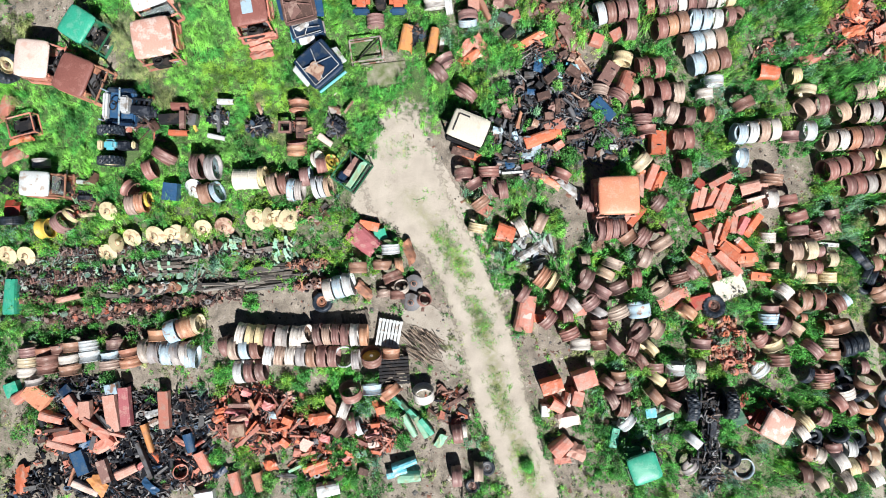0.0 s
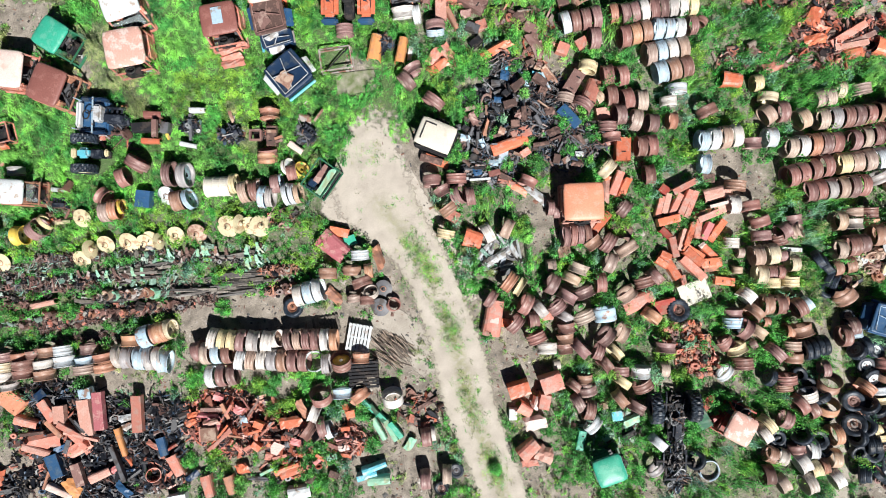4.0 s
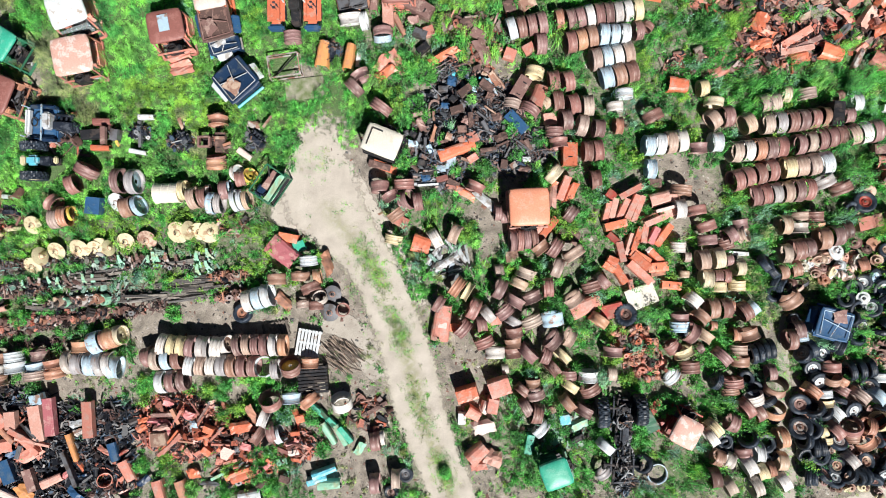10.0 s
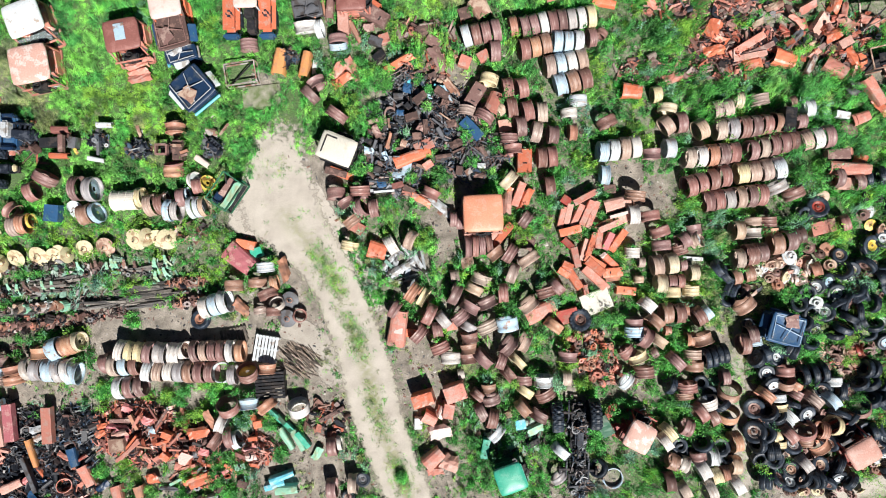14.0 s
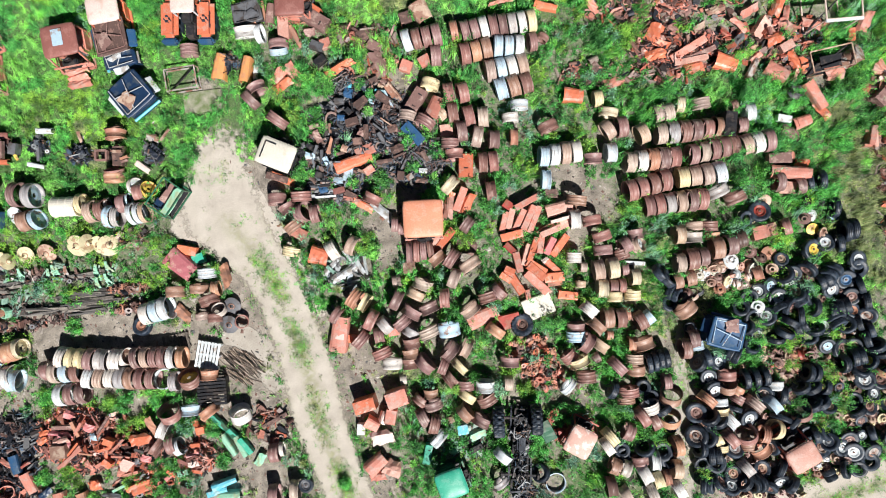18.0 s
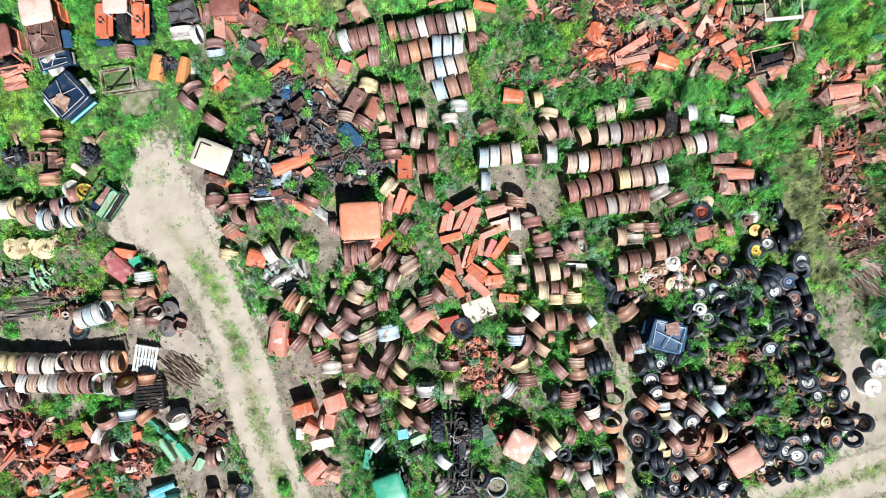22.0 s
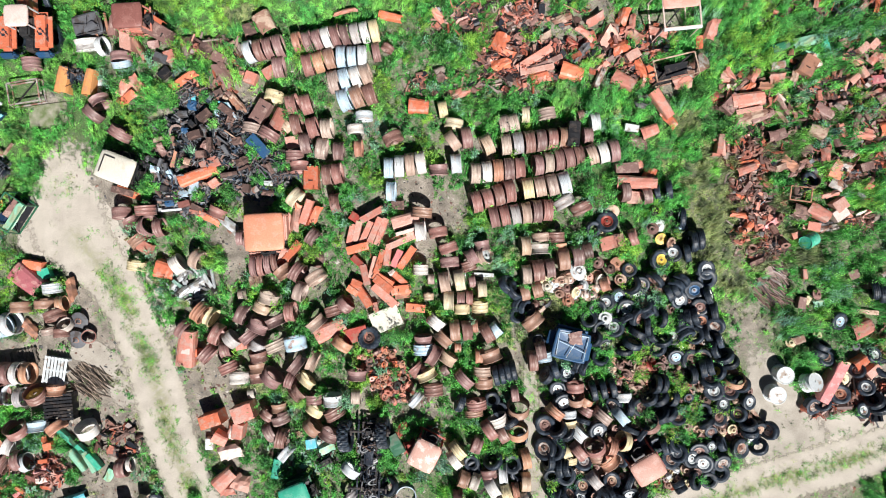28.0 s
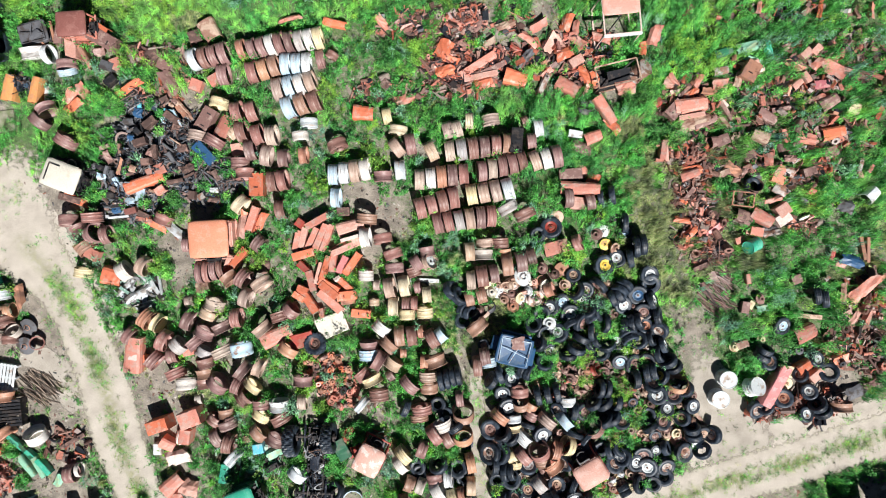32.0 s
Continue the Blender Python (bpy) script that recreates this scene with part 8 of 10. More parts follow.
piece(5.12, 4.37, 21, 0.42, 0.11, "i", 0.12, "beam", 0.30)
piece(5.64, 4.76, -1, 0.31, 0.08, "k", 0.10, "beam", 0.30)
piece(6.42, 4.67, -38, 0.79, 0.06, "i", 0.10, "beam", 0.30)
piece(6.42, 4.47, -52, 0.50, 0.06, "i", 0.10, "beam", 0.35)
piece(5.83, 4.36, -117, 0.53, 0.08, "i", 0.10, "beam", 0.30)
piece(5.68, 3.87, -9, 0.28, 0.36, "d", 0.30, "box", 0.15)
piece(6.62, 4.05, -1, 0.34, 0.21, "w", 0.20, "panel", 0.25)
piece(6.06, 3.81, 33, 0.28, 0.24, "g", 0.25, "box", 0.15)
piece(6.57, 3.68, -10, 0.48, 0.28, "d", 0.25, "panel", 0.10)
piece(7.08, 4.07, 44, 0.33, 0.08, "i", 0.10, "beam", 0.20)
piece(4.37, 4.11, -57, 0.28, 0.43, "l", 0.30, "box", 0.20)
piece(4.05, 4.06, -21, 0.34, 0.11, "t", 0.12, "beam", 0.30)
piece(3.06, 3.68, 5, 0.40, 0.32, "s", 0.20, "panel", 0.25)
piece(3.09, 3.28, 13, 0.49, 0.24, "m", 0.30, "box", 0.15)
piece(2.56, 3.61, 4, 0.52, 0.11, "g", 0.12, "beam", 0.20)
piece(2.31, 3.96, -17, 0.41, 0.32, "k", 0.25, "panel", 0.20)
piece(2.40, 3.35, 12, 0.36, 0.32, "u", 0.20, "panel", 0.10)
piece(2.50, 3.04, 4, 0.87, 0.09, "w", 0.12, "beam", 0.15)
piece(3.56, 3.10, -27, 0.53, 0.24, "d", 0.20, "beam", 0.10)
piece(3.60, 2.90, -13, 0.73, 0.17, "l", 0.20, "beam", 0.10)
piece(3.66, 4.24, -19, 0.50, 0.08, "k", 0.10, "beam", 0.30)
piece(1.50, 4.94, 17, 0.25, 0.19, "k", 0.20, "panel", 0.20)
piece(4.58, 7.92, 26, 0.35, 0.32, "d", 0.25, "panel", 0.10)
piece(4.19, 7.88, -15, 0.32, 0.21, "k", 0.20, "panel", 0.15)
piece(5.01, 7.79, -46, 0.33, 0.27, "b", 0.20, "panel", 0.10)
piece(5.32, 7.41, -53, 0.64, 0.27, "o", 0.20, "panel", 0.15)
piece(4.89, 7.64, -35, 0.28, 0.21, "t", 0.20, "panel", 0.15)
piece(-8.74, -7.49, 4, 0.64, 0.57, "t", 0.35, "box", 0.45)
piece(-8.68, -7.04, 10, 0.67, 0.28, "p", 0.25, "panel", 0.50)
piece(-8.23, -7.69, 50, 1.13, 0.09, "l", 0.15, "beam", 0.55)
piece(-8.31, -7.55, 51, 1.05, 0.09, "O", 0.15, "beam", 0.50)
piece(-9.59, -7.12, 30, 0.46, 0.28, "O", 0.25, "panel", 0.30)
piece(-15.98, -5.96, -139, 0.47, 0.38, "N", 0.35, "box", 0.10)
piece(-14.83, -8.10, -106, 0.59, 0.17, "i", 0.20, "beam", 0.30)
piece(-14.16, -7.30, -48, 0.88, 0.12, "i", 0.20, "beam", 0.40)
piece(-14.37, -7.17, -51, 0.82, 0.12, "k", 0.20, "beam", 0.40)
piece(-12.32, -6.93, 14, 0.70, 0.33, "z", 0.25, "panel", 0.25)
piece(-12.56, -9.99, 139, 0.78, 0.38, "u", 0.30, "panel", 0.10)
piece(-12.24, -9.19, 15, 0.54, 0.28, "N", 0.30, "panel", 0.10)
piece(-9.63, -9.36, -143, 0.59, 0.38, "N", 0.30, "panel", 0.10)
rim(-16.52, -9.78, 20, "k", 0.53, 0.14, 75)
rim(-11.25, -9.32, 20, "l", 0.62, 0.37, 60)
piece(-10.26, -10.37, 10, 0.79, 0.42, "w", 0.4, "box", tip=-2.4)
piece(-8.97, -9.84, -75, 0.93, 0.46, "l", 0.4, "hood", tip=2.8)
piece(-8.03, -9.77, -75, 0.79, 0.42, "o", 0.4, "hood")
piece(-7.52, -9.1, 30, 0.46, 0.46, "O", 0.3, "panel", tip=13.2)
piece(-5.58, -9.07, 20, 1.16, 0.32, "O", 0.35, "hood")
piece(-5.1, -10.08, 10, 0.92, 0.60, "w", 0.45, "hood", tip=-4.2)

# tyre field
tyre(16.42, -0.34, 39, 30, "i", 0.85, 0.33)
tyre(16.7, -0.58, 39, 30, "", 0.85, 0.33)
tyre(16.99, -1.21, 334, 75, "", 0.68, 0.27)
tyre(16.82, -1.63, 57, 75, "", 0.68, 0.27)
tyre(17.29, -1.43, 119, 30, "", 0.54, 0.24)
tyre(17.71, -2.69, 136, 75, "t", 0.54, 0.24)
tyre(17.97, -4.11, 149, 20, "i", 0.77, 0.28)
tyre(18.34, -3.89, 19, 8, "", 0.77, 0.28)
tyre(18.8, -4.11, 52, 70, "w", 0.68, 0.28)
tyre(18.44, -4.71, 252, 78, "w", 0.72, 0.25)
rim(19.13, -4.62, 91, "b", 0.75, 0.39, 2)
tyre(18.65, -5.28, 297, 72, "w", 0.9, 0.28)
rim(19.17, -5.11, 99, "b", 0.7, 0.37, 30)
rim(19.55, -5.26, 59, "o", 0.62, 0.37, 4)
rim(19.59, -5.61, 59, "b", 0.62, 0.37, 4)
rim(18.29, -5.62, 49, "o", 0.84, 0.37, -1)
rim(18.88, -5.76, 94, "w", 0.62, 0.32, -5)
rim(18.92, -6.13, 99, "y", 0.7, 0.28, -3)
tyre(17.85, -7.15, 159, 55, "g", 0.95, 0.33)
tyre(18.24, -7.15, 159, 50, "", 0.95, 0.33)
tyre(18.38, -6.33, 129, 30, "", 0.85, 0.3)
tyre(18.72, -6.45, 129, 30, "", 0.85, 0.3)
rim(19.2, -6.51, 44, "w", 0.84, 0.42, 1)
rim(18.73, -7.32, 29, "y", 0.62, 0.37, 4)
rim(18.89, -7.65, 94, "y", 0.62, 0.28, 4)
rim(19.23, -7.26, 39, "b", 0.84, 0.42, 2)
tyre(18.6, -7.93, 6, 78, "", 0.81, 0.28)
tyre(18.71, -8.34, 114, 80, "", 0.85, 0.28)
tyre(18.12, -8.3, 269, 70, "", 0.72, 0.28)
rim(19.89, -7.09, 114, "b", 0.88, 0.37, 35)
rim(20.59, -7.12, 164, "o", 0.84, 0.32, -2)
rim(21.06, -6.89, 159, "y", 0.84, 0.32, 20)
rim(20.22, -5.82, 49, "t", 0.88, 0.39)
rim(20.96, -5.83, 39, "w", 0.88, 0.39, 4)
rim(21.11, -5.08, 91, "w", 0.7, 0.37, -5)
rim(22.12, -6.13, 129, "b", 0.88, 0.39, 40)
rim(20.46, -7.7, 129, "o", 0.88, 0.39, 2)
rim(20.01, -7.54, 99, "b", 0.7, 0.37)
dish(19.44, -8.11, "t", 0.5, 75, 249)
rim(19.87, -8.48, 39, "g", 0.79, 0.42, 3)
tyre(19.41, -8.78, 126, 78, "t", 0.72, 0.27)
tyre(20.58, -8.59, 64, 75, "t", 0.77, 0.28)
tyre(20.04, -6.44, 309, 70, "w", 0.81, 0.28)
rim(17.4, -3.49, 4, "b", 0.88, 0.37, 1)
rim(17.88, -3.38, 99, "w", 0.66, 0.37, -3)
tyre(19.87, -4.77, 13, 6, "", 0.85, 0.27)
tyre(20.27, -4.71, 13, 6, "", 0.85, 0.27)
tyre(20.66, -4.65, 13, 6, "", 0.85, 0.27)
dish(21.75, -4.69, "t", 0.65, 78, 249)
tyre(21.82, -5.54, 4, 75, "b", 0.77, 0.27)
tyre(22.17, -5.13, 129, 20, "", 0.77, 0.24)
tyre(22.58, -5.13, 129, 15, "", 0.81, 0.28)
tyre(22.9, -5.76, 129, 15, "", 0.85, 0.28)
tyre(22.6, -5.82, 129, 20, "", 0.85, 0.28)
tyre(23.13, -5.16, 164, 10, "", 0.72, 0.28)
tyre(20.15, -1.39, 224, 72, "", 0.72, 0.27)
tyre(20.5, -1.16, 189, 70, "w", 0.72, 0.27)
tyre(21.31, -1.41, 274, 76, "w", 0.85, 0.3)
rim(20.64, -1.9, -1, "w", 0.53, 0.14, 75)
tyre(20.81, -2.21, 149, 60, "w", 0.81, 0.28)
tyre(20.24, -2.21, 314, 70, "", 0.72, 0.28)
tyre(19.98, -2.65, 149, 35, "b", 0.68, 0.28)
tyre(20.47, -2.93, 294, 75, "w", 0.63, 0.27)
hub(19.39, 0.11, "w", .6, 80, 40, .2, .35)
hub(20.42, -1.8, "w", .55, 78, 200, .2, .4)
hub(18.09, -0.48, "c", .45, 70, 110)
hub(21.25, -2.44, "o", .4, 75, 181)
tyre(19.4, -3.73, 334, 75, "", 0.77, 0.28)
tyre(19.78, -1.85, 129, 70, "", 0.72, 0.28)
hub(20.7, -3.95, "t", .4, 60, 263)
hub(21.06, -3.79, "b", .4, 60, 45)
hub(21.29, -4.15, "d", .5, 60, 220)
hub(21.76, -3.92, "t", .4, 70, 10)
hub(22.0, -3.81, "o", .45, 60, 85)
rim(22.33, -3.79, 19, "r", 0.53, 0.23, 40)
hub(22.7, -3.87, "b", .45, 60, 233)
hub(21.52, -4.15, "t", .35, 60, 230)
hub(20.93, -4.49, "b", .4, 30, 190)
hub(21.96, -3.57, "d", .4, 75, 141)
tyre(22.53, -3.05, 149, 50, "", 0.77, 0.28)
tyre(22.23, -2.61, 24, 75, "", 0.68, 0.28)
tyre(23.2, -2.63, 138, 72, "w", 0.72, 0.28)
tyre(23.68, -2.4, 288, 75, "", 0.77, 0.28)
tyre(24.09, -2.58, 149, 55, "", 0.77, 0.28)
hub(23.46, -3.13, "w", .45, 75, 249)
tyre(23.32, -3.45, 265, 70, "s", 0.72, 0.27)
tyre(24.62, -2.51, 19, 30, "", 0.68, 0.24)
tyre(25.1, -2.8, 19, 25, "w", 0.68, 0.24)
tyre(24.43, -3.48, 204, 75, "b", 0.72, 0.28)
tyre(24.53, -3.9, 11, 75, "", 0.77, 0.28)
tyre(25.27, -3.44, 129, 25, "", 0.77, 0.27)
tyre(25.51, -3.69, 129, 25, "", 0.72, 0.27)
tyre(25.0, -4.1, 159, 25, "Y", 0.72, 0.24)
tyre(24.85, -4.88, 164, 72, "w", 0.85, 0.3)
tyre(25.47, -4.89, 83, 72, "b", 0.85, 0.3)
rim(25.64, -4.41, 94, "o", 0.84, 0.32, 40)
tyre(25.96, -4.63, 149, 40, "", 0.72, 0.28)
tyre(25.21, -5.49, 34, 74, "w", 0.68, 0.27)
tyre(25.03, -6.03, 52, 74, "b", 0.72, 0.27)
tyre(25.84, -5.86, 159, 45, "b", 0.68, 0.27)
tyre(26.27, -5.39, 1, 70, "w", 0.68, 0.27)
tyre(24.47, -5.72, 160, 75, "", 0.63, 0.25)
tyre(24.73, -6.6, 267, 72, "b", 0.54, 0.24)
hub(23.76, -6.35, "b", .5, 75, 188)
hub(24.25, -6.5, "t", .45, 60, 239)
hub(24.76, -6.46, "b", .4, 60, 215)
hub(25.18, -6.59, "t", .4, 70, 96)
hub(25.63, -6.55, "y", .45, 78, 321)
tyre(24.73, -7.2, 302, 75, "w", 0.54, 0.25)
tyre(23.88, -7.7, 4, 74, "w", 0.77, 0.28)
tyre(24.38, -7.89, 210, 74, "w", 0.85, 0.28)
tyre(25.14, -7.87, 292, 70, "g", 0.81, 0.28)
tyre(25.07, -8.33, 126, 80, "", 0.81, 0.27)
tyre(24.63, -8.64, 190, 80, "", 0.72, 0.24)
hub(23.72, -8.22, "t", .5, 75, 169)
hub(24.14, -8.28, "b", .4, 60, 233)
hub(23.28, -8.17, "w", .35, 40, 68)
hub(23.31, -8.57, "t", .35, 60, 65)
hub(22.96, -8.45, "w", .35, 30, 295)
hub(23.66, -8.74, "y", .35, 60, 313)
hub(22.66, -8.2, "b", .4, 60, 304)
tyre(23.4, -8.85, 296, 70, "", 0.54, 0.24)
tyre(25.9, -7.3, 1, 72, "g", 0.85, 0.28)
tyre(26.69, -6.52, 296, 70, "t", 0.68, 0.27)
tyre(27.06, -6.55, 169, 30, "g", 0.77, 0.27)
piece(26.48, -6.94, -11, 0.47, 0.42, "w", 0.3, "box", tip=1.6)
tyre(26.6, -7.2, 129, 30, "", 0.77, 0.24)
tyre(25.12, -7.08, 19, 30, "", 0.63, 0.28)
tyre(26.24, -6.45, 99, 75, "", 0.72, 0.27)
hub(26.29, -6.02, "t", .4, 30, 0)
piece(26.55, -5.85, -51, 1.04, 0.14, "t", 0.15, "beam", tip=-0.8)
hub(24.55, -5.28, "d", .5, 75, 135)
hub(23.85, -5.14, "b", .4, 75, 170)
hub(24.32, -4.8, "t", .4, 30, 25)
hub(23.62, -4.67, "b", .4, 60, 60)
tyre(23.83, -5.18, 287, 75, "g", 0.45, 0.24)
hub(23.28, -4.42, "b", .35, 60, 355)
hub(23.03, -5.25, "Y", .35, 75, 250)
hub(23.72, -5.73, "b", .4, 60, 20)
hub(24.07, -5.62, "t", .5, 80, 280)
tyre(22.43, -4.55, 169, 10, "", 0.81, 0.24)
tyre(22.71, -4.55, 169, 10, "", 0.81, 0.24)
hub(23.12, -6.55, "o", .35, 60, 80)
hub(22.88, -6.9, "o", .35, 60, 235)
hub(23.35, -6.67, "d", .35, 60, 25)
tyre(22.79, -7.14, 19, 20, "", 0.72, 0.27)
tyre(22.49, -7.09, 269, 75, "", 0.72, 0.27)
tyre(24.61, 0.1, 2, 78, "w", 0.85, 0.28)
tyre(24.66, -0.27, 300, 80, "", 0.85, 0.28)
tyre(24.11, -0.7, 247, 74, "u", 0.85, 0.3)
tyre(23.43, -0.41, 229, 75, "", 0.77, 0.28)
tyre(23.2, -0.75, 24, 75, "", 0.72, 0.28)
tyre(23.49, -1.11, 310, 74, "w", 0.77, 0.28)
tyre(24.34, -1.41, 227, 74, "b", 0.77, 0.3)
tyre(24.67, -0.95, 19, 30, "w", 0.77, 0.27)
tyre(23.69, -2.01, 5, 75, "", 0.72, 0.28)
tyre(23.98, -1.82, 14, 72, "", 0.72, 0.28)
tyre(24.4, -2.02, 72, 72, "o", 0.68, 0.28)
tyre(24.88, -1.58, 9, 25, "", 0.81, 0.28)
hub(23.14, -1.52, "b", .5, 70, 2)
hub(24.15, -1.73, "t", .4, 40, 265)
hub(22.72, -0.52, "b", .5, 60, 61)
hub(22.53, -0.63, "d", .5, 60, 60)
tyre(24.02, 1.29, 4, 6, "", 0.9, 0.28)
tyre(24.3, 1.38, 4, 6, "g", 0.9, 0.28)
tyre(23.8, 0.81, 9, 15, "", 0.77, 0.27)
tyre(23.59, 2.27, -1, 8, "", 0.85, 0.24)
tyre(23.66, 1.88, 106, 75, "s", 0.54, 0.21)
dish(22.77, 1.95, "w", 0.55, 75, 259)
hub(22.48, 1.84, "b", .5, 60, 197)
dish(22.86, 1.4, "Y", 0.5, 75, 259)
hub(23.22, 1.23, "t", .5, 60, 336)
tyre(22.75, 0.55, -1, 76, "Y", 0.9, 0.3)
tyre(23.28, 0.81, 142, 70, "w", 0.77, 0.28)
tyre(20.59, 2.16, 128, 74, "r", 0.9, 0.28)
tyre(20.03, 1.89, 308, 74, "", 0.68, 0.27)
dish(20.38, 1.72, "y", 0.6, 80, 259)
rim(21.64, 1.51, 19, "b", 0.7, 0.32, 20)
piece(20.78, 1.34, 14, 0.98, 0.56, "l", 0.4, "box", tip=2.4)
dish(21.03, 0.39, "o", 0.65, 78, 259)
tyre(21.47, 0.15, 106, 72, "t", 0.63, 0.27)
hub(21.13, -0.25, "t", .5, 70, 195)
tyre(21.52, -0.46, 149, 40, "", 0.81, 0.27)
tyre(21.79, -0.84, 259, 70, "w", 0.72, 0.24)
tyre(20.97, -0.94, 339, 70, "s", 0.77, 0.24)
hub(20.67, 0.23, "d", .5, 60, 75)
hub(20.21, 0.48, "b", .5, 50, 185)
dish(19.37, 0.15, "w", 0.8, 60, 29)
hub(19.07, -0.08, "t", .5, 50, 244)
dish(19.85, -0.18, "o", 0.5, 78, 259)
dish(20.16, -0.06, "o", 0.5, 78, 259)
dish(18.31, -0.47, "w", 0.55, 78, 259)
piece(17.96, -0.13, 9, 0.66, 0.33, "y", 0.25, "panel", tip=-4.4)
hub(18.67, -0.19, "t", .45, 50, 270)
hub(18.89, -0.55, "b", .45, 60, 85)
hub(19.24, -0.72, "y", .5, 50, 333)
dish(20.0, -0.7, "t", 0.5, 75, 259)
rim(20.46, -0.41, 19, "o", 0.62, 0.37, 20)
hub(18.95, -1.1, "o", .5, 70, 113)
hub(18.61, -0.78, "t", .4, 60, 231)
hub(19.6, -0.45, "w", .45, 40, 180)
hub(20.17, -1.05, "t", .4, 60, 60)
hub(17.58, -1.23, "b", .5, 40, 180)
rim(17.74, -1.26, 139, "t", 0.62, 0.18, 30)
rim(17.93, -1.1, 119, "i", 0.62, 0.18, 30)
dish(20.84, 2.58, "t", 0.6, 70, 259)
dish(15.63, 0.82, "w", 0.6, 55, 19)
tyre(23.09, 3.43, 7, 15, "", 0.81, 0.27)
tyre(22.66, 3.34, 9, 20, "i", 0.63, 0.24)
piece(21.84, 3.75, -4, 1.58, 0.56, "l", 0.6, "hood", tip=8.4)
piece(22.33, 4.04, 59, 0.70, 0.47, "O", 0.5, "panel", tip=4.4)
piece(21.76, 3.14, -6, 0.66, 0.52, "p", 0.35, "box", tip=2.4)
rim(22.21, 3.19, 9, "b", 0.7, 0.37, 5)
rim(21.27, 3.37, 4, "b", 0.84, 0.37, -3)
piece(21.43, 4.35, 4, 0.94, 0.47, "b", 0.4, "box")
dish(21.89, 4.43, "l", 0.6, 80, 259)
hub(22.59, 2.54, "k", .5, 60, 15)
hub(23.17, 2.52, "k", .4, 60, 220)

# east of the dry lane
piece(29.63, -4.58, 61, 1.86, 0.46, "R", 0.6, "beam", tip=0.8)
dish(30.38, -4.1, "y", 0.55, 78, 259)
dish(30.25, -4.57, "y", 0.5, 78, 259)
tyre(28.91, -5.6, 312, 74, "g", 0.77, 0.28)
tyre(29.24, -5.45, 149, 50, "", 0.72, 0.28)
tyre(30.02, -5.13, 129, 74, "o", 0.81, 0.3)
tyre(30.93, -5.83, 43, 72, "w", 0.68, 0.27)
tyre(31.08, -4.88, 139, 60, "w", 0.68, 0.27)
tyre(31.45, -5.53, 127, 72, "", 0.77, 0.27)
tyre(31.62, -5.32, 82, 70, "E", 0.45, 0.24)
tyre(31.85, -4.06, 129, 55, "", 0.81, 0.28)
tyre(31.41, -3.54, 41, 68, "w", 0.68, 0.27)
tyre(29.45, -3.62, 71, 70, "g", 0.72, 0.27)
tyre(29.19, -3.22, 64, 75, "", 0.72, 0.27)
hub(28.09, -2.99, "y", .4, 75, 145)
piece(28.43, -2.87, 19, 0.47, 0.33, "t", 0.25, "box", tip=2.4)
tyre(30.72, -4.16, 149, 40, "g", 0.63, 0.24)
piece(30.89, -3.83, 29, 0.79, 0.47, "O", 0.4, "hood", tip=-7)
piece(31.42, -4.21, 39, 0.61, 0.37, "p", 0.35, "box", tip=0.8)
rim(32.28, -5.46, 91, "b", 0.88, 0.37, -4)
piece(33.1, -4.94, 17, 1.09, 0.47, "i", 0.15, "panel", tip=-11)
piece(33.77, -4.66, 19, 0.70, 0.33, "b", 0.3, "panel")
piece(30.88, -2.47, 19, 0.98, 0.70, "l", 0.45, "hood", tip=-8.4)
tyre(30.01, -2.12, 327, 74, "s", 0.77, 0.28)
hub(29.19, -2.71, "y", .4, 78, 37)
hub(30.76, -3.16, "i", .4, 75, 15)
piece(33.4, -0.62, 47, 1.40, 0.61, "l", 0.5, "panel", tip=13.2)
piece(32.54, -0.84, 71, 0.79, 0.28, "p", 0.4, "panel", tip=-13.2)
tyre(31.35, -0.84, 7, 20, "", 0.85, 0.28)
tyre(31.69, -0.98, 7, 25, "", 0.85, 0.28)
hub(31.3, -0.66, "b", .5, 40, 276)
rim(28.94, 3.66, 94, "d", 0.7, 0.28, 60)
tyre(28.9, 3.66, 30, 75, "", 0.77, 0.28)
piece(33.01, 0.47, -21, 1.03, 0.47, "u", 0.3, "panel", tip=-4.4)
piece(33.44, 0.99, -81, 0.99, 0.16, "o", 0.2, "beam", tip=2.4)
piece(33.65, 0.92, 87, 1.04, 0.14, "o", 0.2, "beam", tip=-2.4)
piece(33.68, 3.18, 39, 0.61, 0.56, "w", 0.5, "hood", tip=-5.6)
piece(32.76, 2.75, -26, 0.61, 0.52, "i", 0.3, "panel", tip=8.8)
piece(28.52, 2.46, -16, 0.75, 0.51, "d", 0.4, "hood", tip=-5.6)
piece(29.28, 2.37, -31, 0.93, 0.56, "l", 0.45, "hood", tip=5.6)
piece(30.11, 2.65, 34, 0.56, 0.51, "p", 0.4, "box", tip=-0.8)
piece(30.56, 2.11, -51, 0.61, 0.33, "l", 0.3, "panel", tip=4.4)
piece(29.04, 1.8, -11, 0.52, 0.37, "l", 0.35, "box")
piece(29.82, 1.85, -9, 0.94, 0.28, "i", 0.15, "panel", tip=-4.4)
piece(28.95, 9.4, 9, 1.08, 0.42, "E", 0.3, "panel", tip=13.2)
piece(29.68, 9.24, -71, 0.80, 0.33, "e", 0.3, "panel", tip=-4.4)
piece(29.07, 8.88, -21, 0.94, 0.28, "E", 0.25, "panel", tip=-4.4)
piece(28.84, 8.36, 59, 0.79, 0.65, "o", 0.5, "box")
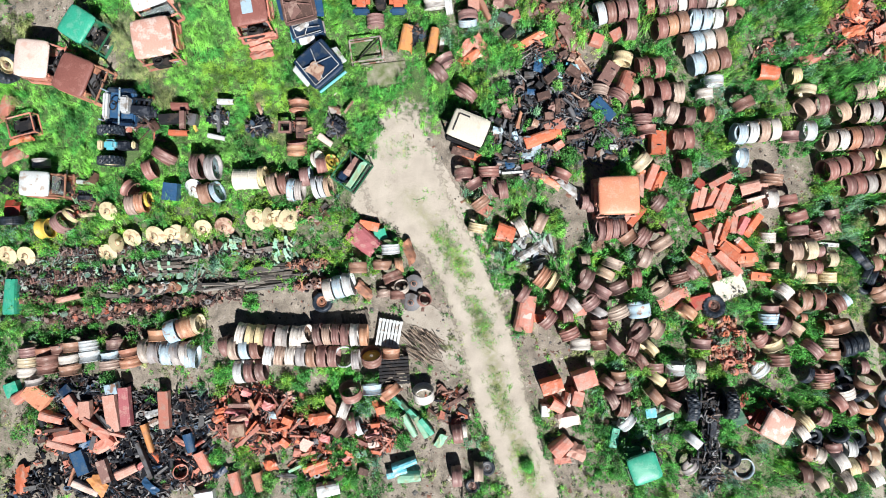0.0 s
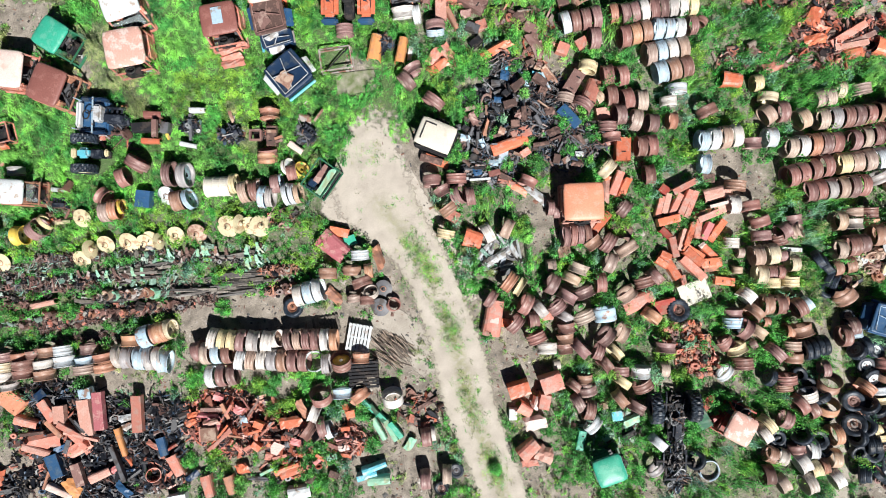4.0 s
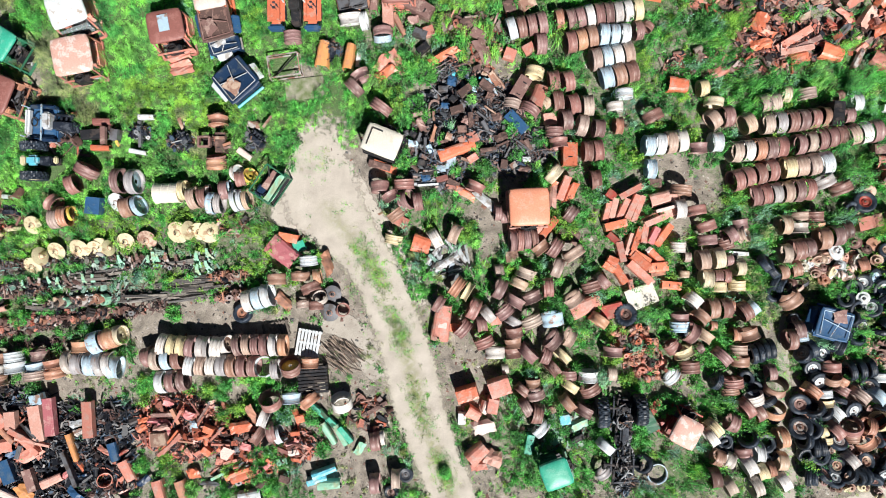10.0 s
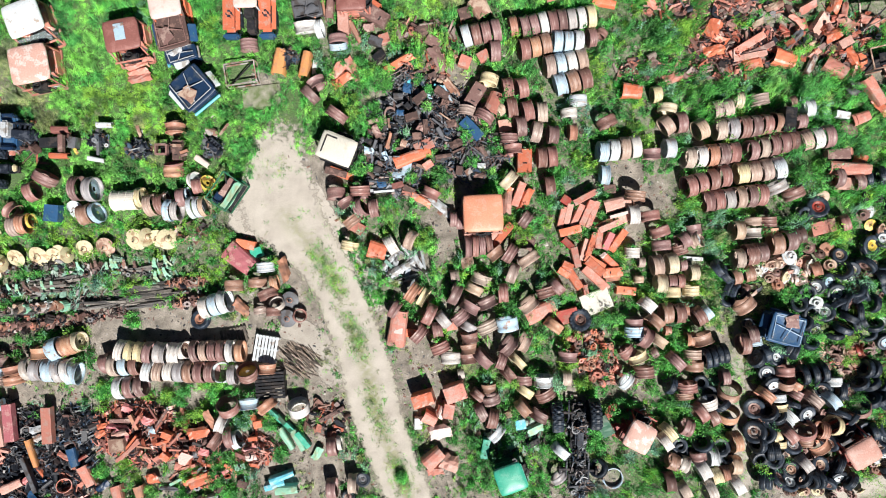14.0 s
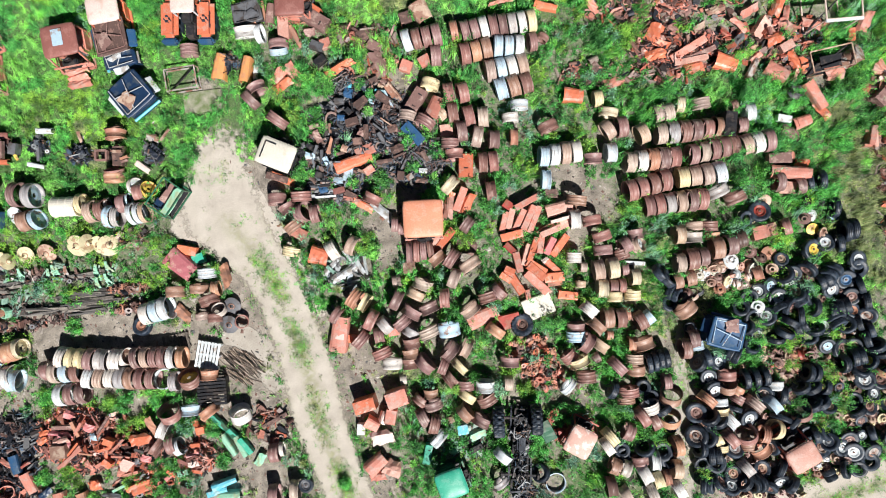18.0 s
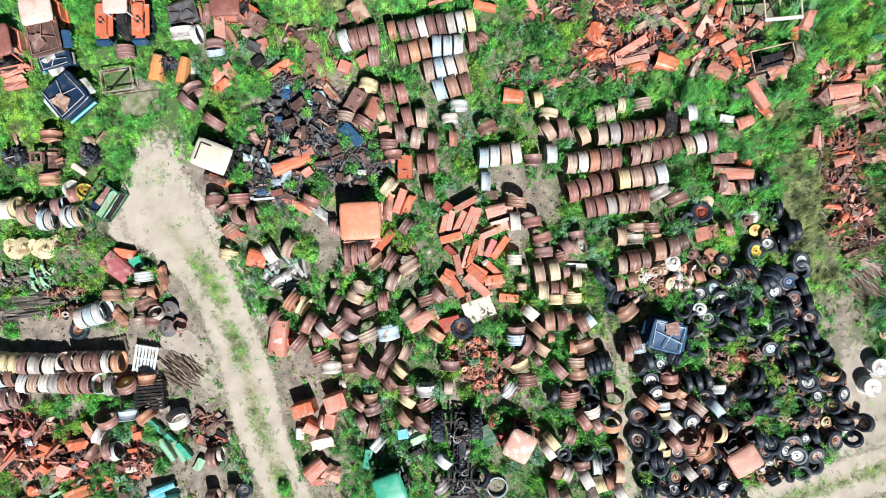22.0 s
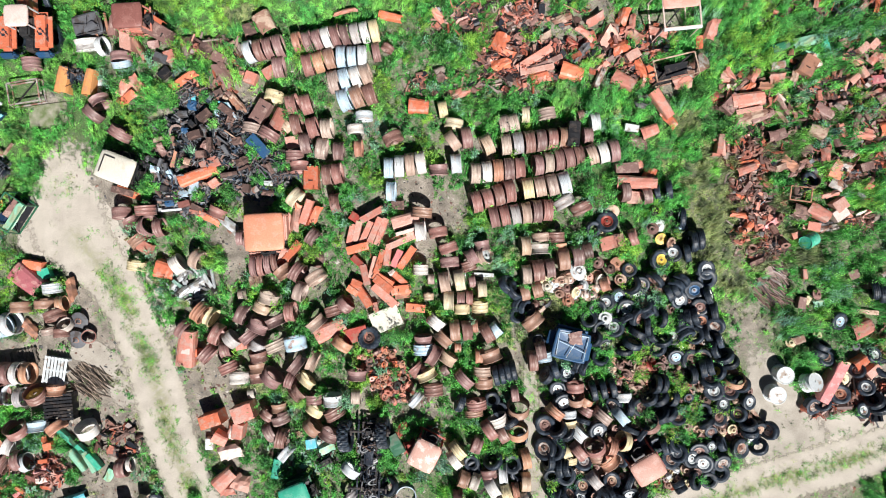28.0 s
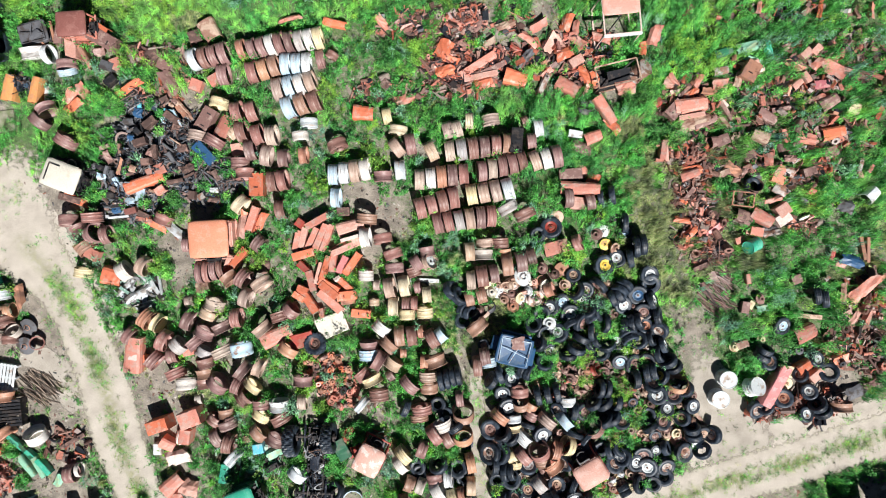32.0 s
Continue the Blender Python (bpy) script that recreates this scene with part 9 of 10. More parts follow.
piece(28.44, 8.07, 69, 0.70, 0.33, "t", 0.35, "panel", tip=-4.4)
piece(27.75, 9.18, 19, 0.79, 0.37, "n", 0.4, "hood", tip=-5.6)
piece(26.42, 7.05, 7, 1.30, 0.65, "l", 0.5, "hood", tip=4.2)
piece(26.62, 6.38, 14, 1.17, 0.42, "t", 0.35, "panel", tip=8.8)
piece(27.05, 6.38, 19, 0.94, 0.38, "b", 0.3, "hood", tip=4.2)
piece(27.48, 5.55, 9, 0.61, 0.47, "b", 0.35, "hood", tip=-8.4)
piece(27.91, 6.84, -56, 0.94, 0.19, "b", 0.2, "beam", tip=-0.8)
piece(25.27, 5.25, 81, 0.79, 0.28, "l", 0.4, "beam", tip=1.6)
piece(25.68, 7.23, 69, 0.94, 0.23, "l", 0.3, "panel", tip=-13.2)
piece(25.81, 8.04, -56, 0.80, 0.28, "l", 0.3, "panel", tip=-4.4)
piece(26.49, 7.55, 29, 0.66, 0.28, "O", 0.3, "panel", tip=8.8)
piece(26.31, 4.37, 7, 1.08, 0.37, "O", 0.35, "panel", tip=8.8)
piece(26.17, 2.33, -11, 0.94, 0.28, "O", 0.3, "panel", tip=-4.4)
piece(26.98, 1.96, -76, 0.94, 0.42, "l", 0.3, "panel")
piece(26.65, 3.14, 19, 0.70, 0.33, "l", 0.3, "panel", tip=-2.2)
piece(26.4, 1.86, 39, 0.94, 0.33, "O", 0.3, "panel", tip=-11)
piece(28.17, 4.38, -41, 0.70, 0.38, "o", 0.3, "panel", tip=11)
piece(29.99, 4.21, 49, 0.56, 0.37, "l", 0.35, "box", tip=-2.4)
piece(32.35, 8.42, -31, 1.17, 0.61, "l", 0.35, "panel", tip=8.8)
piece(31.35, 9.15, 49, 0.80, 0.28, "b", 0.3, "panel", tip=-11)
piece(30.77, 8.59, -31, 0.80, 0.33, "l", 0.3, "panel", tip=4.4)
piece(30.53, 7.79, 69, 0.80, 0.23, "l", 0.3, "panel", tip=-2.2)
piece(32.07, 7.03, 29, 0.79, 0.56, "b", 0.4, "hood", tip=4.2)
piece(33.16, 6.79, -21, 0.47, 0.52, "y", 0.3, "hood")
piece(31.14, 5.56, -16, 0.94, 0.51, "l", 0.4, "panel", tip=-4.4)
piece(32.17, 5.76, 11, 1.03, 0.56, "O", 0.4, "hood", tip=-5.6)
piece(31.43, 6.38, 29, 0.52, 0.47, "d", 0.3, "box", tip=0.8)
piece(32.07, 4.97, 19, 0.56, 0.42, "b", 0.35, "box", tip=-0.8)
piece(29.57, 6.53, -31, 0.84, 0.47, "b", 0.35, "hood", tip=1.4)
piece(30.2, 6.88, 9, 0.85, 0.24, "b", 0.25, "panel")
piece(31.81, 10.85, 74, 0.80, 0.23, "O", 0.35, "panel", tip=-4.4)
piece(33.86, 10.67, 79, 0.70, 0.23, "l", 0.35, "panel", tip=-8.8)
piece(29.31, 10.94, 69, 0.61, 0.23, "l", 0.3, "panel", tip=-13.2)
piece(26.44, 10.91, 59, 0.56, 0.33, "l", 0.3, "panel", tip=-8.8)
piece(25.01, 10.0, 74, 0.84, 0.47, "l", 0.4, "panel", tip=13.2)
piece(24.55, 9.45, 79, 0.56, 0.33, "O", 0.35, "panel", tip=-2.2)
piece(22.82, 9.96, -21, 0.84, 0.37, "l", 0.35, "panel", tip=4.4)
piece(23.77, 8.0, 14, 0.79, 0.51, "l", 0.4, "panel", tip=-2.2)
piece(22.5, 5.9, 19, 0.56, 0.51, "l", 0.4, "hood", tip=7)
piece(33.59, -1.8, 49, 0.70, 0.33, "l", 0.35, "panel", tip=-8.8)
piece(33.13, -1.79, 49, 0.80, 0.28, "p", 0.35, "panel")
piece(31.16, -1.77, -6, 1.18, 0.19, "t", 0.15, "beam")
piece(32.45, -3.53, 19, 0.70, 0.38, "O", 0.3, "panel", tip=-2.2)
piece(28.57, -1.35, 79, 0.47, 0.33, "b", 0.25, "box", tip=-0.8)
hub(29.17, -1.01, "b", .45, 70, 35)
piece(29.26, -1.37, 9, 0.47, 0.33, "E", 0.25, "panel", tip=-2.2)
piece(28.82, -1.24, 59, 0.33, 0.24, "y", 0.2, "box", tip=0.8)
piece(30.65, -0.22, 19, 0.42, 0.38, "b", 0.3, "box", tip=-2.4)
piece(27.31, -0.03, -61, 0.56, 0.33, "b", 0.25, "panel", tip=-8.8)
piece(28.36, 1.46, 19, 0.38, 0.28, "l", 0.3, "box", tip=0.8)

# rusty sheet metal half sunk in the eastern weeds
piece(22.89, 6.93, -57, 1.27, 0.47, "l", 0.40, "hood", 0.20)
piece(23.20, 6.35, -51, 0.86, 0.38, "O", 0.35, "panel", 0.10)
piece(22.30, 8.34, -25, 0.81, 0.57, "O", 0.35, "panel")
piece(23.81, 7.91, 6, 0.77, 0.66, "l", 0.35, "panel")
piece(25.75, 6.88, 46, 0.78, 0.57, "b", 0.45, "box")
piece(26.35, 6.93, 12, 0.82, 0.43, "l", 0.40, "hood", 0.10)
piece(26.40, 6.60, 9, 1.07, 0.19, "p", 0.30, "beam", 0.20)
piece(26.35, 6.19, 17, 1.16, 0.43, "t", 0.30, "panel")
piece(25.16, 7.23, 36, 0.38, 0.38, "r", 0.30, "panel")
piece(25.64, 7.94, -34, 0.60, 0.33, "p", 0.35, "panel")
piece(28.90, 8.63, 15, 0.74, 0.47, "p", 0.40, "panel")
piece(29.15, 8.36, 18, 0.56, 0.17, "P", 0.20, "beam", 0.20)
piece(27.83, 7.13, -46, 0.43, 0.19, "P", 0.20, "box")
piece(27.89, 6.32, -50, 0.77, 0.17, "t", 0.20, "beam")
piece(29.59, 6.44, 18, 0.48, 0.40, "t", 0.25, "panel")
piece(29.26, 6.49, -80, 0.61, 0.14, "l", 0.20, "beam")
piece(31.13, 9.04, 42, 0.47, 0.31, "p", 0.40, "box")
piece(31.56, 9.17, 46, 0.44, 0.31, "p", 0.40, "box")
piece(30.82, 8.49, -31, 0.61, 0.28, "l", 0.35, "panel")
piece(31.68, 8.61, 42, 0.56, 0.43, "l", 0.40, "panel")
piece(30.77, 7.81, 39, 0.50, 0.36, "p", 0.40, "hood")
piece(31.77, 7.77, 5, 0.62, 0.33, "v", 0.35, "box")
piece(30.10, 6.80, 8, 0.74, 0.19, "b", 0.30, "beam")
piece(31.77, 7.19, 27, 0.49, 0.38, "l", 0.35, "panel")
piece(31.23, 5.61, 8, 0.56, 0.24, "R", 0.35, "panel")
piece(31.55, 6.44, 30, 0.66, 0.28, "b", 0.30, "panel")
piece(30.50, 9.37, 18, 0.48, 0.28, "b", 0.30, "panel")
piece(25.37, 5.21, 92, 0.88, 0.17, "p", 0.40, "beam")
piece(25.17, 4.85, -1, 0.44, 0.12, "l", 0.30, "beam")
piece(25.17, 5.46, 2, 0.37, 0.12, "l", 0.30, "beam")
piece(26.30, 4.20, 18, 0.83, 0.40, "l", 0.40, "hood", 0.10)
piece(26.14, 4.59, 12, 0.61, 0.21, "r", 0.30, "panel")
piece(26.31, 3.42, 51, 0.67, 0.19, "b", 0.30, "beam")
piece(26.56, 3.15, 34, 0.56, 0.24, "l", 0.30, "panel")
piece(26.09, 3.16, -39, 0.38, 0.21, "O", 0.30, "panel")
piece(27.69, 5.59, 20, 0.57, 0.45, "b", 0.35, "box")
piece(28.77, 4.93, 33, 0.50, 0.33, "d", 0.35, "box")
piece(28.95, 4.44, 35, 0.39, 0.24, "i", 0.30, "panel")
piece(29.05, 4.13, -1, 0.44, 0.33, "i", 0.30, "panel")
piece(27.80, 4.28, 23, 0.55, 0.33, "t", 0.30, "panel")
piece(28.27, 3.94, 19, 0.39, 0.24, "b", 0.30, "panel")
piece(29.95, 3.94, -26, 0.51, 0.36, "a", 0.35, "box")
piece(28.55, 2.34, -30, 0.58, 0.40, "b", 0.35, "box")
piece(30.58, 1.97, -27, 0.43, 0.31, "O", 0.30, "panel")
piece(31.04, 2.32, 24, 0.48, 0.14, "c", 0.30, "panel")
piece(31.24, 4.21, 17, 0.53, 0.36, "b", 0.35, "box")
piece(30.83, 3.99, 6, 0.58, 0.21, "i", 0.30, "panel")
piece(27.30, 1.91, 38, 0.77, 0.33, "R", 0.35, "panel")
piece(29.77, 1.70, 10, 0.82, 0.28, "g", 0.30, "panel")
piece(28.83, 1.68, -27, 0.43, 0.24, "l", 0.30, "panel")
piece(29.98, 4.58, 26, 0.41, 0.21, "d", 0.30, "panel")
piece(30.80, 4.68, 27, 0.44, 0.12, "g", 0.20, "beam")
piece(30.11, 2.29, 33, 0.61, 0.47, "P", 0.40, "box")

# smaller rusty sheet and castings strewn through the eastern weeds
rnd = random.Random(31)
strewn = 0
for _ in range(4000):
    x, y = rnd.uniform(25.6, 35.5), rnd.uniform(-0.6, 9.6)
    if noise.noise((x * .55, y * .55, 5.5)) < -.08 or x < 26.6 - .12 * y or any((x - fx) ** 2 + (y - fy) ** 2 < (fr * .7 + .2) ** 2 for fx, fy, fr in FOOT[-900:]):
        continue
    long_ = rnd.uniform(.22, .7)
    piece(x, y, rnd.uniform(0, 180), long_, long_ * rnd.uniform(.3, .8), rnd.choice("bblpodbltrig"), rnd.uniform(.2, .4), rnd.choice(("panel", "panel", "panel", "hood", "beam")), 0.06, rnd.uniform(-9, 9), rnd.uniform(-20, 20))
    strewn += 1
    if strewn > 45:
        break

# north-east heap of red sheet metal
piece(16.34, 9.68, 59, 0.81, 0.62, "O", 0.4, "panel", tip=11)
piece(16.4, 8.74, 9, 0.81, 0.47, "O", 0.4, "panel", tip=11)
piece(17.71, 8.97, 31, 1.66, 0.33, "l", 0.35, "beam", tip=0.8)
piece(18.19, 8.74, 24, 1.43, 0.24, "b", 0.3, "beam", tip=0.8)
piece(17.82, 8.5, 11, 1.43, 0.24, "p", 0.35, "beam", tip=0.8)
piece(17.91, 8.18, 14, 0.81, 0.47, "O", 0.4, "panel", tip=-4.4)
piece(19.23, 8.38, -16, 0.94, 0.66, "O", 0.5, "hood", tip=-2.8)
piece(19.67, 9.15, 49, 0.95, 0.38, "i", 0.4, "panel", tip=8.8)
piece(19.82, 9.99, -36, 0.81, 0.33, "l", 0.35, "panel", tip=-11)
piece(20.73, 9.84, 59, 0.85, 0.47, "p", 0.4, "panel", tip=6.6)
piece(21.28, 9.35, 19, 0.80, 0.57, "O", 0.45, "panel", tip=-6.6)
piece(21.78, 10.29, 79, 0.71, 0.33, "l", 0.4, "panel", tip=-11)
piece(21.89, 9.82, -41, 0.81, 0.38, "l", 0.4, "panel", tip=13.2)
piece(21.1, 9.85, -61, 0.62, 0.33, "p", 0.35, "panel")
piece(21.77, 9.0, 29, 0.57, 0.38, "p", 0.4, "box", tip=1.6)
piece(18.2, 9.92, 29, 0.57, 0.33, "t", 0.3, "panel", tip=-2.2)
piece(20.53, 8.58, 39, 0.57, 0.29, "l", 0.3, "panel", tip=-2.2)
piece(20.41, 8.11, 64, 0.95, 0.29, "g", 0.3, "panel", tip=-2.2)
piece(21.41, 7.95, -31, 0.95, 0.57, "l", 0.4, "hood", tip=8.4)
piece(22.11, 8.41, -61, 0.81, 0.43, "O", 0.4, "panel", tip=2.2)
piece(22.15, 7.82, 69, 0.57, 0.24, "p", 0.4, "panel")
piece(20.89, 8.93, 29, 0.71, 0.24, "b", 0.3, "panel")
piece(16.8, 10.77, -41, 0.71, 0.33, "l", 0.3, "panel", tip=6.6)
piece(17.74, 10.63, 49, 0.81, 0.38, "b", 0.3, "panel", tip=-4.4)
piece(18.91, 10.61, 19, 0.81, 0.29, "t", 0.3, "panel", tip=2.2)
piece(21.43, 10.65, 69, 0.71, 0.43, "O", 0.4, "panel", tip=4.4)
piece(20.27, 10.55, 29, 0.81, 0.38, "l", 0.4, "panel", tip=4.4)
piece(19.37, 9.54, -31, 0.71, 0.24, "r", 0.3, "panel", tip=-4.4)
piece(16.67, 9.24, -21, 0.71, 0.33, "O", 0.3, "panel", tip=8.8)
piece(14.64, 7.61, 14, 0.81, 0.43, "l", 0.35, "panel", tip=-4.4)
piece(11.85, 10.84, -16, 0.95, 0.33, "O", 0.35, "hood", tip=8.4)
piece(13.75, 10.87, -51, 0.71, 0.33, "l", 0.3, "panel", tip=-13.2)
piece(9.97, 11.13, 9, 0.95, 0.24, "l", 0.3, "panel", tip=6.6)
piece(13.85, 8.28, 49, 0.38, 0.38, "b", 0.25, "box", tip=0.8)
piece(22.16, 7.14, 9, 0.62, 0.43, "i", 0.3, "box", tip=-1.6)
rim(22.11, 7.08, 59, "i", 0.62, 0.28, 50)

# more tyres, hubs and wheels bedded in the gaps of the tyre pile
rnd = random.Random(77)
X0, Y1 = 17.86, -0.07
X1, Y0 = 27.2, -8.6
placed = 0
for _ in range(6000):
    u, v = rnd.random(), rnd.random()
    x, y = X0 + u * (X1 - X0), Y0 + v * (Y1 - Y0)
    if v < (u - .7) * .9 or v > .25 and u > .88 - (v - .486) * .45 or v > 0.62 and u < 0.35 or v > 0.35 + 0.65 * u and u < .2 or u > 0.82 and v > .55 or any((x - fx) ** 2 + (y - fy) ** 2 < (fr * .75 + .2) ** 2 for fx, fy, fr in FOOT):
        continue
    if placed % 3 == 2:
        hub(x, y, rnd.choice("tbpdbtg"), rnd.uniform(.26, .42), rnd.choice((30, 60, 80)), rnd.uniform(0, 360))
    else:
        tyre(x, y, rnd.uniform(0, 360), rnd.choice((8, 20, 32, 45, 58, 75)), rnd.choice(("", "", "w", "b", "g")), rnd.uniform(.68, .88), rnd.uniform(.22, .3))
    placed += 1
    if placed > 95:
        break


# ---- plants ----
def soft_mask(x, y):
    """The growth code near a place, with the borders of the plan broken up."""
    return growth(x + 0.9 * noise.noise((x * .6, y * .6, 3.1)), y + 0.9 * noise.noise((x * .6, y * .6, 9.7)))


CELL = 1.0
NEAR = {}
for fx, fy, fr in FOOT:
    for i in range(int((fx - fr) // CELL), int((fx + fr) // CELL) + 1):
        for j in range(int((fy - fr) // CELL), int((fy + fr) // CELL) + 1):
            NEAR.setdefault((i, j), []).append((fx, fy, fr))
ON_TRACK = {}
for k, line in enumerate(TRACKS[:6]):
    for i, (px, py, pw) in enumerate(line):
        if k == 0 and i < 22:
            continue
        ON_TRACK.setdefault((int(px // 2), int(py // 2)), []).append((px, py, pw))


def taken(x, y, grow):
    return any((x - fx) ** 2 + (y - fy) ** 2 < (fr * 0.8 + grow) ** 2 for fx, fy, fr in NEAR.get((int(x // CELL), int(y // CELL)), ()))


def thinned(x, y):
    """Share of the grass that is gone where the sandy clearing runs out into the lawn."""
    i, (px, py, pw) = min(enumerate(TRACKS[0][:22]), key=lambda r: (x - r[1][0]) ** 2 + (y - r[1][1]) ** 2)
    return max(0, 1.15 - 2 * math.hypot(x - px, y - py) / pw) * (.45 + .55 * i / 22) * 1.9


def track_gap(x, y):
    """How far across a track a place lies: 0 middle, 1 edge, more outside."""
    best = 9.0
    i, j = int(x // 2), int(y // 2)
    for u in (i - 1, i, i + 1):
        for v in (j - 1, j, j + 1):
            for px, py, pw in ON_TRACK.get((u, v), ()):
                best = min(best, 2 * math.hypot(x - px, y - py) / max(pw, .01))
    return best


# code: (leaf kinds from damp to dry ground, sprigs per m2, height, share of upright blades, how far bare gaps open)
PLANT = {
    ",": (("weed", "lawn", "dry", "dry"), 26, 0.12, 0.5, 0.6),
    "l": (("grass", "lawn", "lawn", "lawn"), 165, 0.16, 0.4, 0.0),
    "o": (("lawn", "yellow", "yellow", "dry"), 150, 0.10, 0.4, 0.0),
    "g": (("weed", "grass", "lawn", "lawn"), 112, 0.32, 0.5, 0.05),
    "w": (("sage", "weed", "weed", "grass", "yellow"), 90, 0.46, 0.3, 0.45),
    "W": (("sage", "weed", "grass", "grass", "lawn", "yellow"), 104, 0.72, 0.45, 0.25),
    "y": (("weed", "grass", "yellow", "yellow"), 85, 0.38, 0.3, 0.35),
    "s": (("weed", "sage", "sage", "grass"), 80, 0.34, 0.2, 0.25),
    "d": (("lawn", "dry", "dry", "dry"), 170, 0.2, 0.8, 0.05),
}
# kind: leaf length and width
BLADE = {"weed": (0.085, 0.036), "yellow": (0.075, 0.034), "sage": (0.075, 0.03), "grass": (0.12, 0.024), "lawn": (0.08, 0.02), "dry": (0.13, 0.016)}
rg = np.random.default_rng(5)
clumps = {k: [] for k in LEAF}
X_LO, X_HI, Y_LO, Y_HI = -21.5, 38.5, -12.8, 14.6
cell = 0.5
for i in range(int((X_HI - X_LO) / cell)):
    for j in range(int((Y_HI - Y_LO) / cell)):
        cx, cy = X_LO + (i + .5) * cell, Y_LO + (j + .5) * cell
        code = soft_mask(cx, cy)
        if code == ".":
            continue
        kinds, per, tall, upright, gaps = PLANT[code]
        for _ in range(rg.poisson(per * .68 * cell * cell)):
            x, y = cx + (rg.random() - .5) * cell, cy + (rg.random() - .5) * cell
            rank = noise.noise((x * 1.1, y * 1.1, 7.0)) + .6 * noise.noise((x * 2.7, y * 2.7, 8.0))
            if rg.random() < gaps * (.75 - 1.6 * rank) or taken(x, y, 0.02):
                continue
            tg = track_gap(x, y)
            if tg < 1.0 and rg.random() > (tg - .78) * 2.5 or 3.2 < y < 8.6 and -4.5 < x < 1 and rg.random() < thinned(x, y):
                continue
            sort = 1.6 + 2.6 * noise.noise((x * .5, y * .5, 21.0)) + 3.4 * noise.noise((x * 1.3, y * 1.3, 22.0)) + rg.normal(0, .22)
            kind = kinds[min(len(kinds) - 1, max(0, int((sort + .5) * len(kinds) / 4)))]
            h = tall * max(.1, .5 + 3.0 * rank) * rg.uniform(.3, 1.7)
            # darkest leaf colour put in low gaps as shade between the clumps
            if rank < -.1 and code in "wW":
                kind = "weed"
            ll, lw = BLADE[kind]
            if code in "wWgy" and rg.random() < .022:
                clumps[("grass", "grass", "lawn", "dry")[int(rg.random() * 4)]].append((x, y, 0.15, h, 70, rg.uniform(.3, .55), 0.024, .95))
            if rg.random() < upright:
                tuft = {"weed": "grass", "yellow": "lawn"}.get(kind, kind)
                clumps[tuft].append((x, y, 0.08, h, 12, min(.8, max(.10, h * 1.3)), 0.022, .92))
            else:
                clumps[kind].append((x, y, 0.11, h, 22 if lw > .025 else 20, ll * rg.uniform(.75, 1.35), lw * rg.uniform(.75, 1.3)))
# thin grass between the wheel ruts of the tracks and along their edges
for line, wid, per in ((TRACKS[0], 0.24, 13), (TRACKS[1], 0.2, 10)):
    for k, (px, py, pw) in enumerate(line):
        q = line[min(k + 1, len(line) - 1)]
        dx, dy = q[0] - px, q[1] - py
        dl = math.hypot(dx, dy) or 1
        if k < 36 and line is TRACKS[0]:
            patch = max(0.0, 0.4 + 1.6 * noise.noise((px * 1.1, py * 1.1, 4.0)))
            for _ in range(rg.poisson((16.0 * (1 - k / 36) ** 2 + 1.6) * patch + .2)):
                clumps[("lawn", "grass", "dry")[int(rg.random() * 3)]].append((px + rg.normal(0, .3 * pw), py + rg.normal(0, .2), 0.15, 0.05, 14, 0.07, 0.016, 0.5))
            continue
        thin = max(0.3, 0.7 + noise.noise((px * .5, py * .5, 2.0))) if line is TRACKS[1] else max(0.06, 0.5 + 1.3 * noise.noise((px * .6, py * .6, 2.0)) - (.35 if py < -3.6 else -.35))
        for _ in range(rg.poisson(per * thin)):
            off = rg.normal(0, wid * pw * .5)
            clumps[("lawn", "dry", "dry", "grass", "yellow")[int(rg.random() * 5)]].append((px - dy / dl * off, py + dx / dl * off, 0.14, 0.05, 16, 0.08, 0.015, 0.5))
        for s in (-1, 1):
            for _ in range(rg.poisson(1.3)):
                off = s * pw / 2 * rg.uniform(.92, 1.3)
                clumps[("grass", "dry", "lawn", "weed")[int(rg.random() * 4)]].append((px - dy / dl * off, py + dx / dl * off, 0.12, 0.05, 9, 0.08, 0.016, 0.5))

for line, per in ((TRACKS[2], 5.0), (TRACKS[3], 1.6)):
    for px, py, pw in line:
        for _ in range(rg.poisson(per * max(.1, .6 + 1.5 * noise.noise((px * .8, py * .8, 6.0))))):
            clumps[("dry", "lawn", "dry", "grass")[int(rg.random() * 4)]].append((px + rg.normal(0, .3 * pw), py + rg.normal(0, .12), 0.13, 0.05, 14, 0.09, 0.016, 0.5))


def bush(x, y, r, kind):
    """A single bushy weed that stands out of the scrap."""
    for _ in range(int(9 + 22 * r * r)):
        u, a = r * math.sqrt(rg.random()), rg.random() * 6.283
        px, py, tall = x + u * math.cos(a), y + u * math.sin(a), 0.35 + 0.6 * r * (1 - (u / r) ** 2)
        clumps[kind if rg.random() < 0.85 else ("grass", "lawn", "weed")[int(rg.random() * 3)]].append((px, py, 0.16, tall, 60, 0.08, 0.03))
        clumps["lawn" if kind == "yellow" else ("grass", "lawn")[int(rg.random() * 1.5)]].append((px, py, 0.14, tall, 22, tall * 0.9, 0.022, 1.1))


